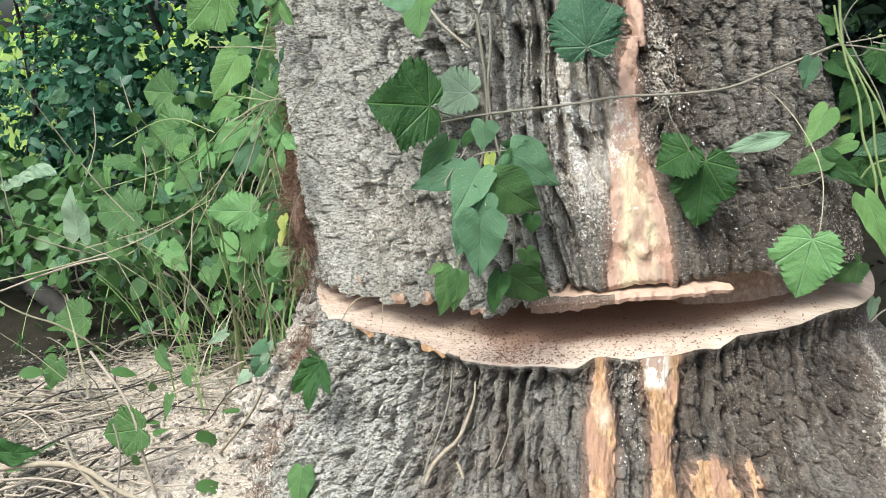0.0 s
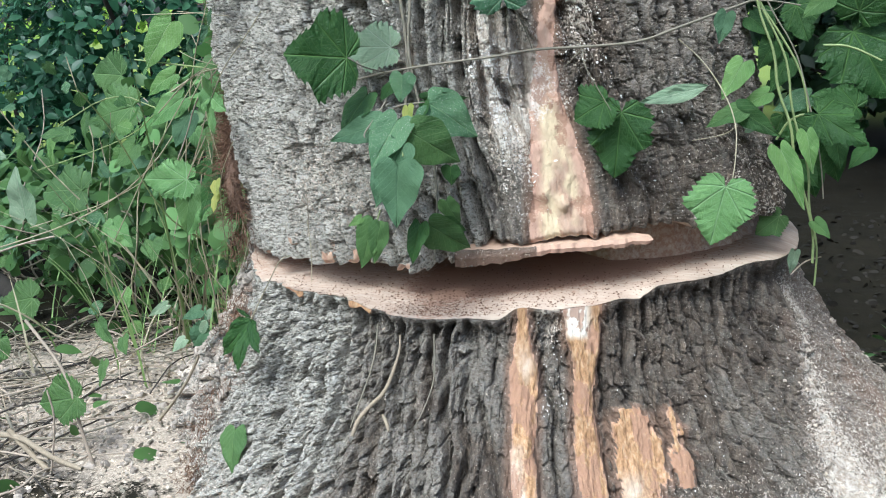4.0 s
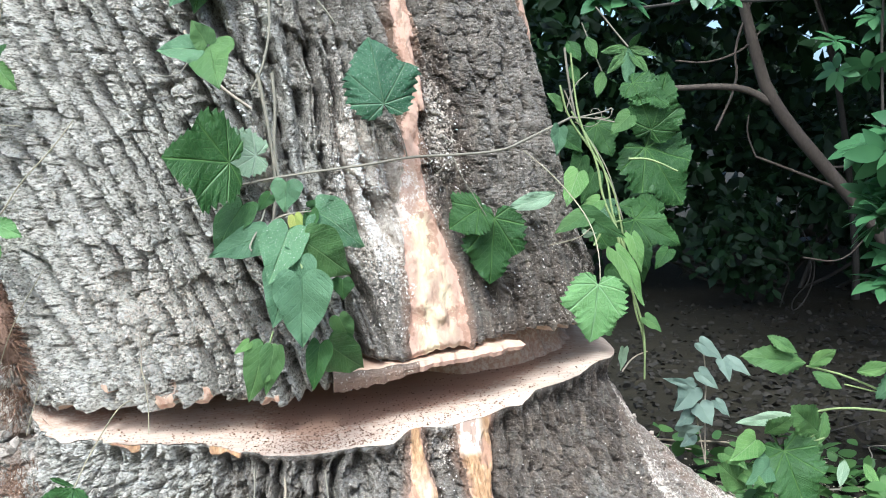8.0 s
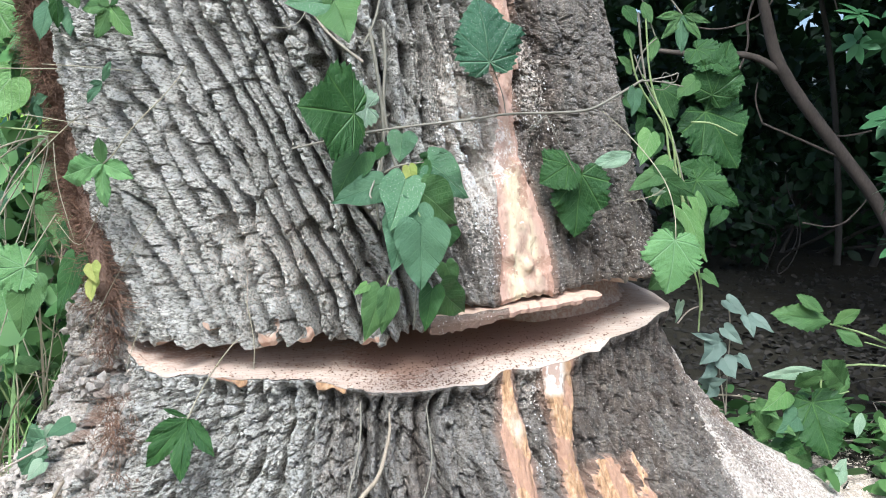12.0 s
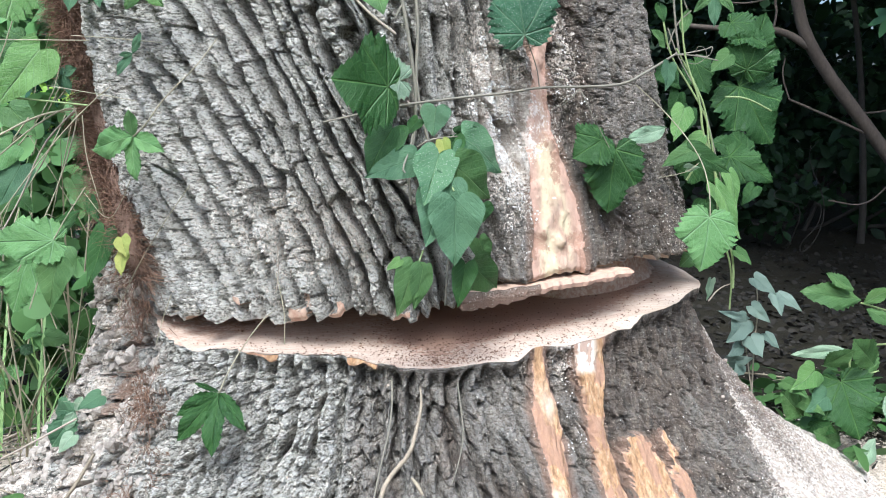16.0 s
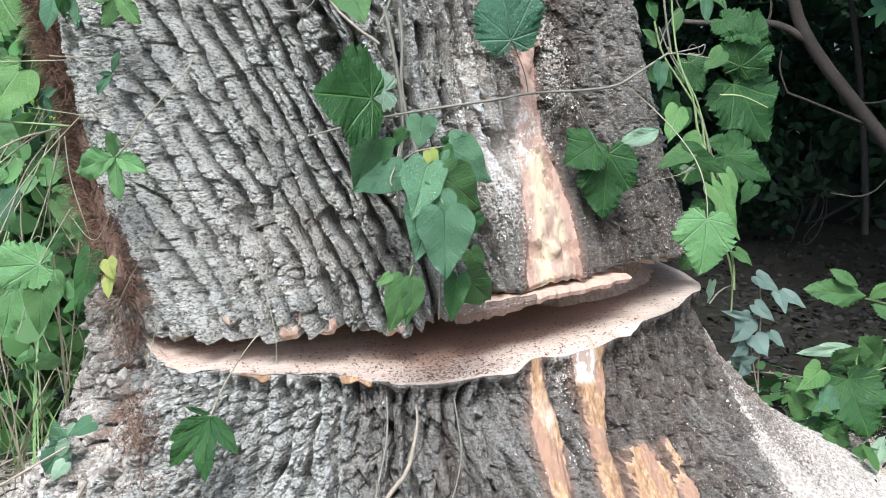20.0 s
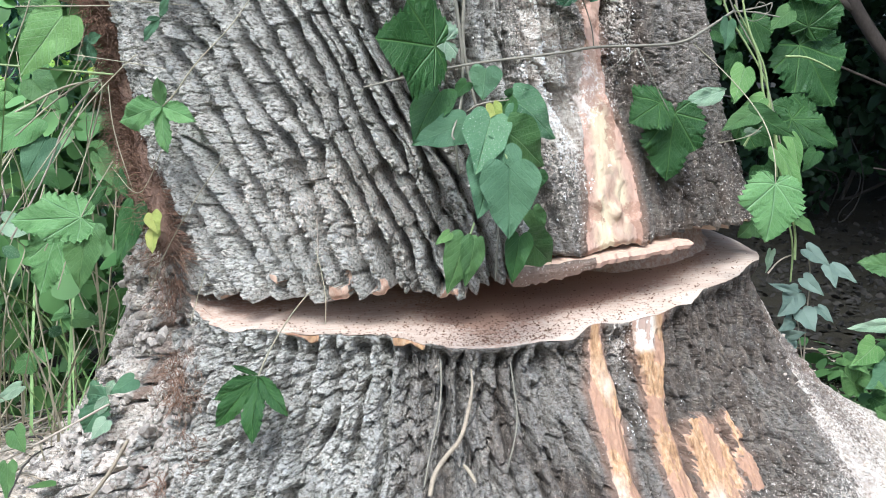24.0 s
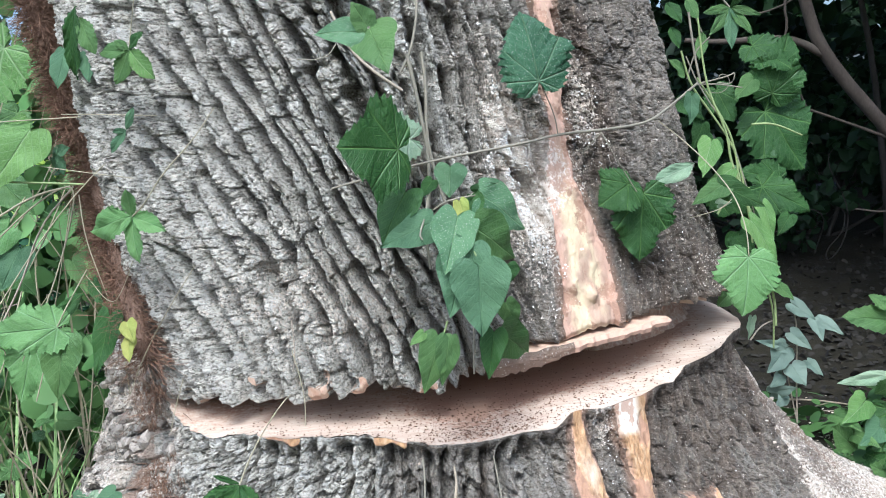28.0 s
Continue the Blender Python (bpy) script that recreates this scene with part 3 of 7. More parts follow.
def bark_relief(u, v, a, foot):
    """Depth of the bark below its outermost face, in metres."""
    edge = (fbm(u * 5, v * 3, 63) - 0.5) * 14
    fine = crumbled(u, v, 54, 0.0044) + 0.0065 * (fbm(u * 42, v * 62, 50) - 0.5) + 0.0022 * (fbm(u * 160, v * 210, 53, 2) - 0.5)
    if foot:
        bend = (fbm(u * 9, v * 9, 24) - 0.5) * 0.022
        d1 = blocks(u + bend, v, 0.050, 0.080, 2, 0.034 - 0.012 * smooth(-15, -35, a), 0.0095, 2.4, 0.015, 0.034, 0.85) + nodules(u, v, 75, 0.030, 0.011) + 1.3 * fine
        d2 = blocks(u + bend, v, 0.040, 0.12, 31, 0.036, 0.0090, 2.6, 0.020, 0.030, 0.85) + nodules(u, v * 0.5, 77, 0.026, 0.010) + flaky(u, v * 0.5, 56, 0.012) + 0.8 * fine
        d3 = blocks(u, v, 0.044, 0.20, 37, 0.024, 0.0062, 2.6, 0.011, 0.016, 0.75) + nodules(u, v * 0.4, 95, 0.026, 0.009) + fibrous(u, v, 47, 0.005) + 0.7 * fine + 0.026 * (fbm(u * 11, v * 4, 61) - 0.5)
        d4 = nodules(u, v, 71, 0.048, 0.062) + 0.05 * (fbm(u * 9, v * 9, 65) - 0.35) + flaky(u, v, 60, 0.014) + 1.3 * fine
        k1, k3, k4 = smooth(-3, -12, a + edge), smooth(13, 22, a + edge), smooth(-45, -52, a + 0.6 * edge)
        d = d1 * k1 + d2 * (1 - k1)
        d = d * (1 - k4) + d4 * k4
        d = d * (1 - k3) + d3 * k3
        k5 = smooth(-2.0, 4.0, a - np.interp(v, FLARE_Z, FLARE_A))
        d = d * (1 - 0.7 * k5) + k5 * (0.05 * (fbm(u * 13, v * 9, 68) - 0.3) + flaky(u, v, 69, 0.022))
    else:
        wob = (fbm(u * 7, v * 5, 21) - 0.5) * 0.022
        far = np.maximum(-0.14 - u, 0)
        us, ut = u + wob + 0.32 * v + 0.26 * (far - 0.1 * (1 - np.exp(-far / 0.1))), u + wob + 0.08 * v
        west = smooth(-10, -34, a)
        d1 = blocks(us, v, 0.045, 0.105, 2, 0.058 - 0.016 * west, 0.0090 + 0.0040 * west, 1.9, 0.014 - 0.006 * west, 0.042 - 0.010 * west, 0.66) + nodules(us, v * 0.75, 91, 0.021, 0.0060) + 0.85 * fine + wrinkled(u, v, 54, 0.0025) + 0.006 * (fbm(u * 30, v * 30, 52) - 0.5)
        d2 = blocks(ut, v, 0.042, 0.19, 31, 0.052, 0.0092, 2.4, 0.018, 0.030) + 0.9 * fine + flaky(u, v * 0.6, 56, 0.010)
        d5 = blocks(ut, v, 0.046, 0.20, 41, 0.036, 0.0085, 2.4, 0.014, 0.022, 0.7) + nodules(ut, v * 0.5, 93, 0.024, 0.008) + 0.8 * fine
        k2 = smooth(33, 44, a + 0.5 * edge)
        d2 = d2 * (1 - k2) + d5 * k2
        d3 = fibrous(u + 0.07 * v, v, 47, 0.006) + 0.014 * (fbm(u * 11, v * 4, 64) - 0.5) + 0.35 * fine
        k1 = smooth(12, -2, a + 0.7 * edge)
        k3 = np.maximum(smooth(34, 42, a + edge) * (0.10 + 0.50 * smooth(0.90, 0.72, v)), 0.9 * smooth(16, 20, a + 0.4 * edge) * smooth(44, 38, a) * smooth(0.98, 0.86, v), 0.7 * smooth(15, 19, a + 0.3 * edge) * smooth(30, 26, a) * smooth(1.26, 1.10, v))
        d = d1 * k1 + d2 * (1 - k1)
        d = d * (1 - k3) + d3 * k3
    return d, k1


def angles():
    front = np.radians(np.arange(-100, 104, 0.20))
    back = np.radians(np.linspace(106, 255, 50))
    return np.r_[front, back]


def trunk_point(a, r, z):
    cx, cy = AX + LX * (z - 0.8), AY + LY * (z - 0.8)
    return np.stack([cx + r * np.sin(a), cy - r * np.cos(a), z], -1)


def split_faces(mask, rows, cols):
    fc = grid_faces(rows, cols, True)
    inside = mask.ravel()[fc].mean(1) > 0.5
    return fc[~inside], fc[inside]


def islands(faces):
    """Groups of faces that hang together."""
    root = {}

    def find(i):
        while root[i] != i:
            root[i] = root[root[i]]
            i = root[i]
        return i

    rows = faces.tolist()
    for f in rows:
        for i in f:
            root.setdefault(i, i)
        r0 = find(f[0])
        for i in f[1:]:
            root[find(i)] = r0
    keys = np.array([find(f[0]) for f in rows], int)
    return [faces[keys == k] for k in np.unique(keys)]


def compact(verts, faces, floats):
    used = np.unique(faces)
    index = np.full(len(verts), -1)
    index[used] = np.arange(len(used))
    return verts[used], index[faces], {k: v.ravel()[used] for k, v in floats.items()}


def make_tree():
    tree = thing("felled_tree", AX, AY, 0.0, "huge grey-barked tree trunk, half sawn through above its flared stump", "tree")
    a = angles()
    deg = (np.degrees(a) + 180) % 360 - 180
    cols = len(a)

    # the trunk above the cut
    bottom = np.interp(deg, EDGE_A, EDGE_Z) + (vnoise(deg * 0.9, deg * 0, 5) - 0.5) * 0.016 + (vnoise(deg * 0.35, deg * 0, 6) - 0.5) * 0.014
    rise = np.r_[np.arange(0, 0.94, 0.0023), 0.95 + np.geomspace(0.02, 4.2, 40)]
    z = bottom[None, :] + rise[:, None]
    A = np.broadcast_to(deg[None, :], z.shape)
    u = np.radians(A) * 0.67
    depth, tone = bark_relief(u, z, A, False)
    zs = (0.60, 0.70, 0.76, 0.84, 0.91, 0.98, 1.05, 1.11, 1.16)
    main = strip(A, z, zs, (24.3, 24.5, 25.2, 26.1, 27.3, 28.6, 30.4, 31.8, 33.8), (35.5, 35.2, 36.0, 35.6, 34.6, 33.8, 33.9, 35.0, 36.0), 3, 0.8)
    top = strip(A, z, (1.14, 1.2, 1.33, 1.45, 1.9, 2.3), (35.3, 34.2, 34.0, 34.8, 35, 36), (36.5, 37, 37.7, 39.2, 40, 40), 11, 0.5)
    side = strip(A, z, (1.30, 1.36, 1.45, 1.6, 2.4), (74, 72, 69, 68, 66), (75, 77, 77, 76, 74), 15, 1.5)
    torn = strip(A, z, (0.52, 0.6, 0.625, 0.65, 0.662), (-60, -60, -60, -60, -60), (8, 8, 8, 8, 8), 17, 3) - 60 * smooth(0.24, 0.32, fbm(u * 22, z * 18, 19)) - 400 * np.clip(z - bottom[None, :] - 0.019 * vnoise(u * 30, u * 0, 20), 0, 1)
    wood = np.maximum.reduce([main, top, side, torn])
    mask = wood > 0
    hollow = smooth(-1.1, 0.8, wood)
    fibre = 0.0032 * (fbm(u * 110, z * 30, 74) - 0.5) + 0.002 * (fbm(u * 260, z * 160, 76, 2) - 0.5)
    pit = 0.018 + fibre + 0.009 * (fbm(u * 30, z * 12, 71) - 0.5) + 0.006 * (1 - smooth(0.25, 0.5, fbm(u * 18, z * 12, 73)))
    pit = pit + 0.006 * (fbm(u * 26, z * 20, 101) - 0.5) * smooth(1.05, 0.85, z)
    for ka, kz, kr in ((27.9, 0.768, 1.0), (31.0, 0.748, 1.2), (32.5, 0.95, 0.9)):
        pit = pit - 0.007 * kr * np.exp(-(((A - ka) / (1.1 * kr)) ** 2) - ((z - kz) / (0.014 * kr)) ** 2) * (0.5 + fbm(u * 90, z * 90, 103, 2))
    depth = depth * (1 - hollow) + pit * hollow
    r = upper_radius(A, z) - depth
    r = r - 0.006 * np.exp(-((z - bottom[None, :]) / 0.006) ** 2)
    verts = trunk_point(np.radians(A), r, z).reshape(-1, 3)
    stain = np.clip((0.62 + 0.24 * smooth(34, 42, A)) * smooth(9, 20, A + 12 * (fbm(u * 8, z * 5, 75) - 0.5)) * smooth(100, 84, A) * (0.85 + 0.30 * smooth(0.98, 0.74, z)) + 0.9 * np.exp(-(((A - 38) / 5) ** 2) - ((z - 1.1) / 0.17) ** 2), 0, 1)
    dust = 0.09 + 0.31 * np.exp(-(((A - 23) / 4.5) ** 2) - ((z - 1.0) / 0.17) ** 2) + 0.17 * np.exp(-(((A - 39) / 3) ** 2) - ((z - 1.12) / 0.10) ** 2) + 0.44 * np.exp(-(((A - 29.0) / 4.5) ** 2) - ((z - 0.985) / 0.08) ** 2) + 0.12 * np.exp(-(((A + 15) / 22) ** 2) - ((z - 0.78) / 0.13) ** 2) + 0.22 * np.exp(-(((A - 6) / 2.5) ** 2) - ((z - 1.05) / 0.06) ** 2) + 0.08 * smooth(50, 70, A) * smooth(1.0, 0.7, z)
    pale = np.clip(1.0 * smooth(1.0, 3.0, main) * smooth(0.98, 0.84, z) * smooth(0.26, 0.46, fbm(u * 25, z * 14, 77)) + 0.3 * smooth(0.2, 1.2, np.maximum(top, side)) + 0.7 * np.exp(-(((A - 30.5) / 3) ** 2) - ((z - 0.94) / 0.05) ** 2), 0, 1)
    plain, bare = split_faces(mask.astype(float), *z.shape)
    inner = np.where(wood > 0, 0.9 * smooth(2.6, 0.3, wood), smooth(-2.2, 0.0, np.maximum.reduce([main, top, side])) * 0.9)
    knots = 0.24 * smooth(0.50, 0.66, fbm(u * 34, z * 24, 99)) + 0.03
    floats = {"stain": stain, "dust": dust, "pale": pale, "inner": inner, "dirt": knots}
    which = np.argmax(np.stack([main, top, side, torn]), 0).ravel()
    for k, label in enumerate(("long orange and cream strip of wood where the bark was peeled", "narrow pale strip of bare wood", "pale torn edge of bare wood", "torn reddish fibres along the saw cut")):
        for some in islands(bare[which[bare].min(1) == k]):
            if len(some) < 40:
                plain = np.vstack([plain, some])
                continue
            v2, f2, k2 = compact(verts, some, floats)
            piece("bare_strip", mesh_of("bare_strip", v2, f2, WOOD_STREAK, False, k2), tree, label)
    v1, f1, k1 = compact(verts, plain, floats)
    piece("trunk", mesh_of("trunk", v1, f1, BARK, False, k1), tree, "deeply furrowed grey-brown bark of the leaning trunk")
    # its sawn underside
    rim = verts.reshape(*z.shape, 3)[0]
    rings = np.linspace(1, 0.02, 14)
    centre = np.array([AX, AY + 0.1, 0.70])
    under_v = (centre + (rim - centre)[None] * rings[:, None, None])
    under_v[..., 2] += 0.01 * (1 - rings)[:, None]
    under_v[0] += (0, 0, 0.001)
    piece("upper_cut_face", mesh_of("upper_cut_face", under_v.reshape(-1, 3), grid_faces(14, cols, True), WOOD_CUT, True, {"pale": np.zeros(14 * cols)}), tree, "rough sawn underside of the trunk, in shadow")

    # the stump
    rimz = np.interp(deg, RIM_A, RIM_Z) + (vnoise(deg * 0.21, deg * 0, 8) - 0.5) * 0.008 + (vnoise(deg * 0.9, deg * 0, 9) - 0.5) * 0.004 * smooth(12, 0, deg)
    share = 1 - (1 - np.linspace(0, 1, 240)) ** 1.0
    z = -0.03 + (rimz[None, :] + 0.03) * share[:, None]
    A = np.broadcast_to(deg[None, :], z.shape)
    u = np.radians(A) * 0.75
    depth, tone = bark_relief(u, z, A, True)
    sa = strip(A, z, (0.10, 0.29, 0.37, 0.44, 0.50, 0.60), (21.5, 21.3, 21.4, 21.4, 22.3, 23.0), (25.0, 24.8, 25.6, 25.6, 24.8, 24.2), 23, 0.6)
    sb = strip(A, z, (0.10, 0.31, 0.385, 0.46, 0.5, 0.60), (30.2, 30.4, 31.0, 31.2, 30.4, 29.8), (34.0, 33.7, 34.0, 35.5, 36, 36.9), 25, 0.6)
    sc = strip(A, z, (0.10, 0.19, 0.25, 0.30, 0.335, 0.362), (33.2, 34.0, 35.6, 36.6, 36.9, 38.4), (43.5, 42.6, 41.9, 42.2, 41.2, 39.4), 27, 2.6)
    sd = strip(A, z, (0.22, 0.26, 0.31, 0.36), (44.0, 43.8, 44.0, 44.8), (45.8, 46.6, 46.4, 45.4), 29, 2.0)
    lip = 1.5 - 260 * np.clip(rimz[None, :] - z - 0.010 * smooth(0.35, 0.7, vnoise(u * 40, u * 0, 30)), 0, 1)
    lip = np.where((A > -26) & (A < 3), lip - 4 * smooth(0.55, 0.42, fbm(u * 14, u * 0, 32)), -5)
    wood = np.maximum.reduce([sa, sb, sc, sd, lip])
    mask = wood > 0
    hollow = smooth(-1.1, 0.8, wood)
    fibre = 0.008 * (fbm(u * 110, z * 24, 74) - 0.5) + 0.005 * (fbm(u * 260, z * 100, 76, 2) - 0.5)
    pit = 0.014 + fibre + 0.014 * (fbm(u * 40, z * 10, 79) - 0.5)
    depth = depth * (1 - hollow) + pit * hollow
    near = smooth(0.0, 0.035, rimz[None, :] - z)
    depth = 0.010 + (depth - 0.010) * (0.04 + 0.10 * smooth(8, -4, A) + 0.86 * near)
    r = stump_radius(A, z) + lobes(A, z) - depth
    ur = upper_radius(A, 0.8) - 0.012
    r = np.where(z > 0.5, r + (np.minimum(r, ur) - r) * smooth(0.56, 0.76, z), r)
    # the stump stands upright under the leaning trunk
    x = AX + r * np.sin(np.radians(A))
    y = AY - r * np.cos(np.radians(A))
    verts = np.stack([x, y, z], -1).reshape(-1, 3)
    brown = smooth(0.42, 0.58, fbm(u * 9, z * 4, 81))
    stain = np.clip((0.78 + 0.2 * brown) * smooth(14, 24, A + 8 * (fbm(u * 8, z * 5, 81) - 0.5)) + (0.60 + 0.36 * brown) * smooth(-9, -4, A + 6 * (fbm(u * 6, z * 6, 82) - 0.5)) * smooth(26, 16, A) + 0.55 * smooth(-42, -50, A) * smooth(0.44, 0.56, fbm(u * 8, z * 8, 85)), 0, 0.95)
    flare = smooth(-3.0, 5.0, A - np.interp(z, FLARE_Z, FLARE_A) + 10 * (fbm(u * 12, z * 12, 86) - 0.5))
    stain = stain * (1 - 0.25 * flare)
    bare_edge = np.exp(-(((A - np.interp(z, FLARE_Z, FLARE_A) - 3.5) / 3.0) ** 2)) * smooth(0.56, 0.50, z)
    dust = 0.07 + 0.14 * bare_edge + 0.21 * smooth(-43, -52, A) * smooth(0.38, 0.60, fbm(u * 16, z * 16, 90)) + 0.05 * smooth(0.30, 0.10, z) * smooth(20, 50, A) + 0.07 * flare + 0.10 * smooth(0.28, 0.1, z) + 0.20 * np.exp(-(((A - 28) / 2) ** 2)) * smooth(0.45, 0.52, z)
    torn_off = 0.35 + 0.65 * smooth(0.40, 0.55, fbm(u * 60, z * 25, 92))
    pale = np.clip(smooth(0.488, 0.508, z + 0.02 * (fbm(u * 60, z * 30, 105, 2) - 0.5)) * np.exp(-(((A - 32.2) / 1.9) ** 4)) + torn_off * (0.7 * smooth(0.33, 0.29, z) * np.exp(-(((A - 22.3) / 0.9) ** 4)) + 0.5 * np.exp(-(((z - 0.46) / 0.03) ** 2)) * np.exp(-(((A - 23.6) / 1.2) ** 2)) + 0.4 * smooth(0.27, 0.22, z) * np.exp(-(((A - 37.5) / 2) ** 2))), 0, 0.9)
    inner = np.where(wood > 0, 0.7 * smooth(0.5, 0.0, wood), smooth(-1.6, 0.0, np.maximum.reduce([sa, sb, sc, sd])) * 0.9)
    inner = np.clip(inner + 0.6 * smooth(-40, -52, A) * smooth(0.54, 0.66, fbm(u * 14, z * 10, 97)) + flare * (0.28 + 0.32 * smooth(0.5, 0.62, fbm(u * 12, z * 7, 98))), 0, 0.8)
    knots = 0.30 * smooth(0.47, 0.64, fbm(u * 42, z * 16, 99)) + 0.04
    floats = {"stain": stain, "dust": dust, "pale": pale, "inner": inner, "dirt": knots}
    plain, bare = split_faces(mask.astype(float), *z.shape)
    which = np.argmax(np.stack([sa, sb, sc, sd, lip]), 0).ravel()
    for k, label in enumerate(("orange strip of bare wood on the stump", "white and orange strip of bare wood on the stump", "orange patch of bare wood low on the stump", "small orange patch of bare wood", "splintered light lip of the saw cut")):
        for some in islands(bare[which[bare].min(1) == k]):
            if len(some) < 40:
                plain = np.vstack([plain, some])
                continue
            v2, f2, k2 = compact(verts, some, floats)
            piece("bare_strip", mesh_of("bare_strip", v2, f2, WOOD_ORANGE, False, k2), tree, label)
    v1, f1, k1 = compact(verts, plain, floats)
    piece("stump", mesh_of("stump", v1, f1, BARK, False, k1), tree, "flared stump with dark worn bark and knobbly root flares")
    # the flat sawn face of the stump
    rim = verts.reshape(*z.shape, 3)[-1].copy()
    flat = np.minimum(rim[:, 2], 0.600)
    rim[:, 2] = flat
    rim[:, :2] = (rim[:, :2] - (AX, AY)) * 1.0005 + (AX, AY)
    rings = np.r_[1.0, 0.985, np.linspace(0.96, 0.03, 30)]
    centre = np.array([AX, AY, 0.605])
    face_v = centre + (rim - centre)[None] * rings[:, None, None]
    fx, fy = face_v[..., 0], face_v[..., 1]
    face_v[..., 2] = flat[None] * rings[:, None] ** 10 + cut_plane(fx, fy) * (1 - rings[:, None] ** 10)
    face_v[..., 2] += 0.004 * (fbm(fx * 9, fy * 25, 83) - 0.5) + 0.001
    pale_face = np.clip(0.3 * smooth(0.93, 0.985, rings)[:, None] * smooth(0.35, 0.7, vnoise(deg * 0.25, deg * 0, 84))[None] + 0 * fx, 0, 1)
    ra = np.degrees(np.arctan2(fx - AX, AY - fy))
    dirt = np.clip(0.33 * smooth(0.93, 0.76, rings)[:, None] * smooth(-15, 15, ra) + 0.16 * smooth(-30, -42, ra) + 0.18 * np.exp(-(((ra - 9) / 6) ** 2)) + 0.08 * smooth(0.95, 0.8, rings)[:, None], 0, 1)
    piece("cut_face", mesh_of("cut_face", face_v.reshape(-1, 3), grid_faces(len(rings), cols, True)[:, ::-1], WOOD_CUT, True, {"pale": pale_face, "dirt": dirt}), tree, "flat pinkish sawn face of the stump")

    # the uncut wood at the back of the notch
    ha = np.arange(-58, 100, 0.5)
    hz = np.linspace(0, 1, 22)
    HA, HZ = np.meshgrid(ha, hz)
    back = np.interp(HA, (-58, -30, 0, 30, 40, 48, 60, 75, 100), (0.30, 0.20, 0.14, 0.14, 0.22, 0.47, 0.56, 0.60, 0.60))
    back = back + 0.035 * (fbm(HA * 0.12, HZ * 1.6, 111) - 0.5) + 0.016 * (fbm(HA * 0.6, HZ * 2.2, 112) - 0.5) + 0.03 * (1 - HZ) ** 2
    wall_z = cut_plane(AX + back * np.sin(np.radians(HA)), AY - back * np.cos(np.radians(HA))) - 0.01 + HZ * np.interp(HA, (40, 60, 100), (0.13, 0.10, 0.10))
    hinge_v = np.stack([AX + back * np.sin(np.radians(HA)), AY - back * np.cos(np.radians(HA)), wall_z], -1).reshape(-1, 3)
    piece("hinge_wood", mesh_of("hinge_wood", hinge_v, grid_faces(len(hz), len(ha)), WOOD_CUT, False, {"pale": np.zeros(HA.size), "dirt": np.full(HA.size, 0.20)}), tree, "rough torn wood at the back of the notch")

    # the torn sliver that hangs over the gap
    ang = np.linspace(10.0, 45.0, 110)
    lowz = np.interp(ang, (10, 16, 21, 23.5, 29.5, 35.5, 44, 45), (0.627, 0.635, 0.639, 0.651, 0.656, 0.661, 0.667, 0.674)) + (vnoise(ang * 1.3, ang * 0, 87) - 0.5) * 0.006
    topz = np.interp(ang, (10, 13, 18, 24, 30, 36, 42.5, 45), (0.664, 0.664, 0.666, 0.670, 0.674, 0.676, 0.681, 0.678)) + (vnoise(ang * 0.9, ang * 0, 88) - 0.5) * 0.003
    outer = upper_radius(ang, 0.66) - 0.004 - 0.008 * vnoise(ang * 1.1, ang * 0, 89)
    inner = outer - np.interp(ang, (10, 35, 45), (0.10, 0.07, 0.012))
    cx, cy = AX + LX * (-0.13), AY + LY * (-0.13)
    s, c = np.sin(np.radians(ang)), np.cos(np.radians(ang))

    def ring(rr, zz):
        return np.stack([cx + rr * s, cy - rr * c, zz], -1)

    loop = [ring(outer, lowz), ring(outer + 0.003, 0.5 * (lowz + topz)), ring(outer - 0.002, topz), ring(inner, topz + 0.004), ring(inner, lowz + 0.008)]
    vv = np.stack(loop, 1).reshape(-1, 3)
    ff = grid_faces(len(ang), 5, True)
    pal = np.tile([0.0, 0.0, 0.15, 0.1, 0.0], len(ang))
    sliver = mesh_of("sliver", vv, ff, WOOD_STREAK, False, {"pale": pal, "inner": np.tile([1.0, 0.8, 0.3, 0.5, 0.9], len(ang)), "stain": np.full(len(vv), 0.8), "dust": np.full(len(vv), 0.1)})
    sliver.materials.append(BARK)
    skin = np.tile([1, 1, 0, 0, 0], len(ang) - 1).astype(np.int32)
    skin = np.where(np.repeat(vnoise(ang[:-1] * 0.6, ang[:-1] * 0, 91) * 2 + ang[:-1], 5) > 26.5, 0, skin)
    sliver.polygons.foreach_set("material_index", skin)
    piece("sliver", sliver, tree, "thin torn sliver of wood and bark at the saw cut")
    return tree


make_tree()

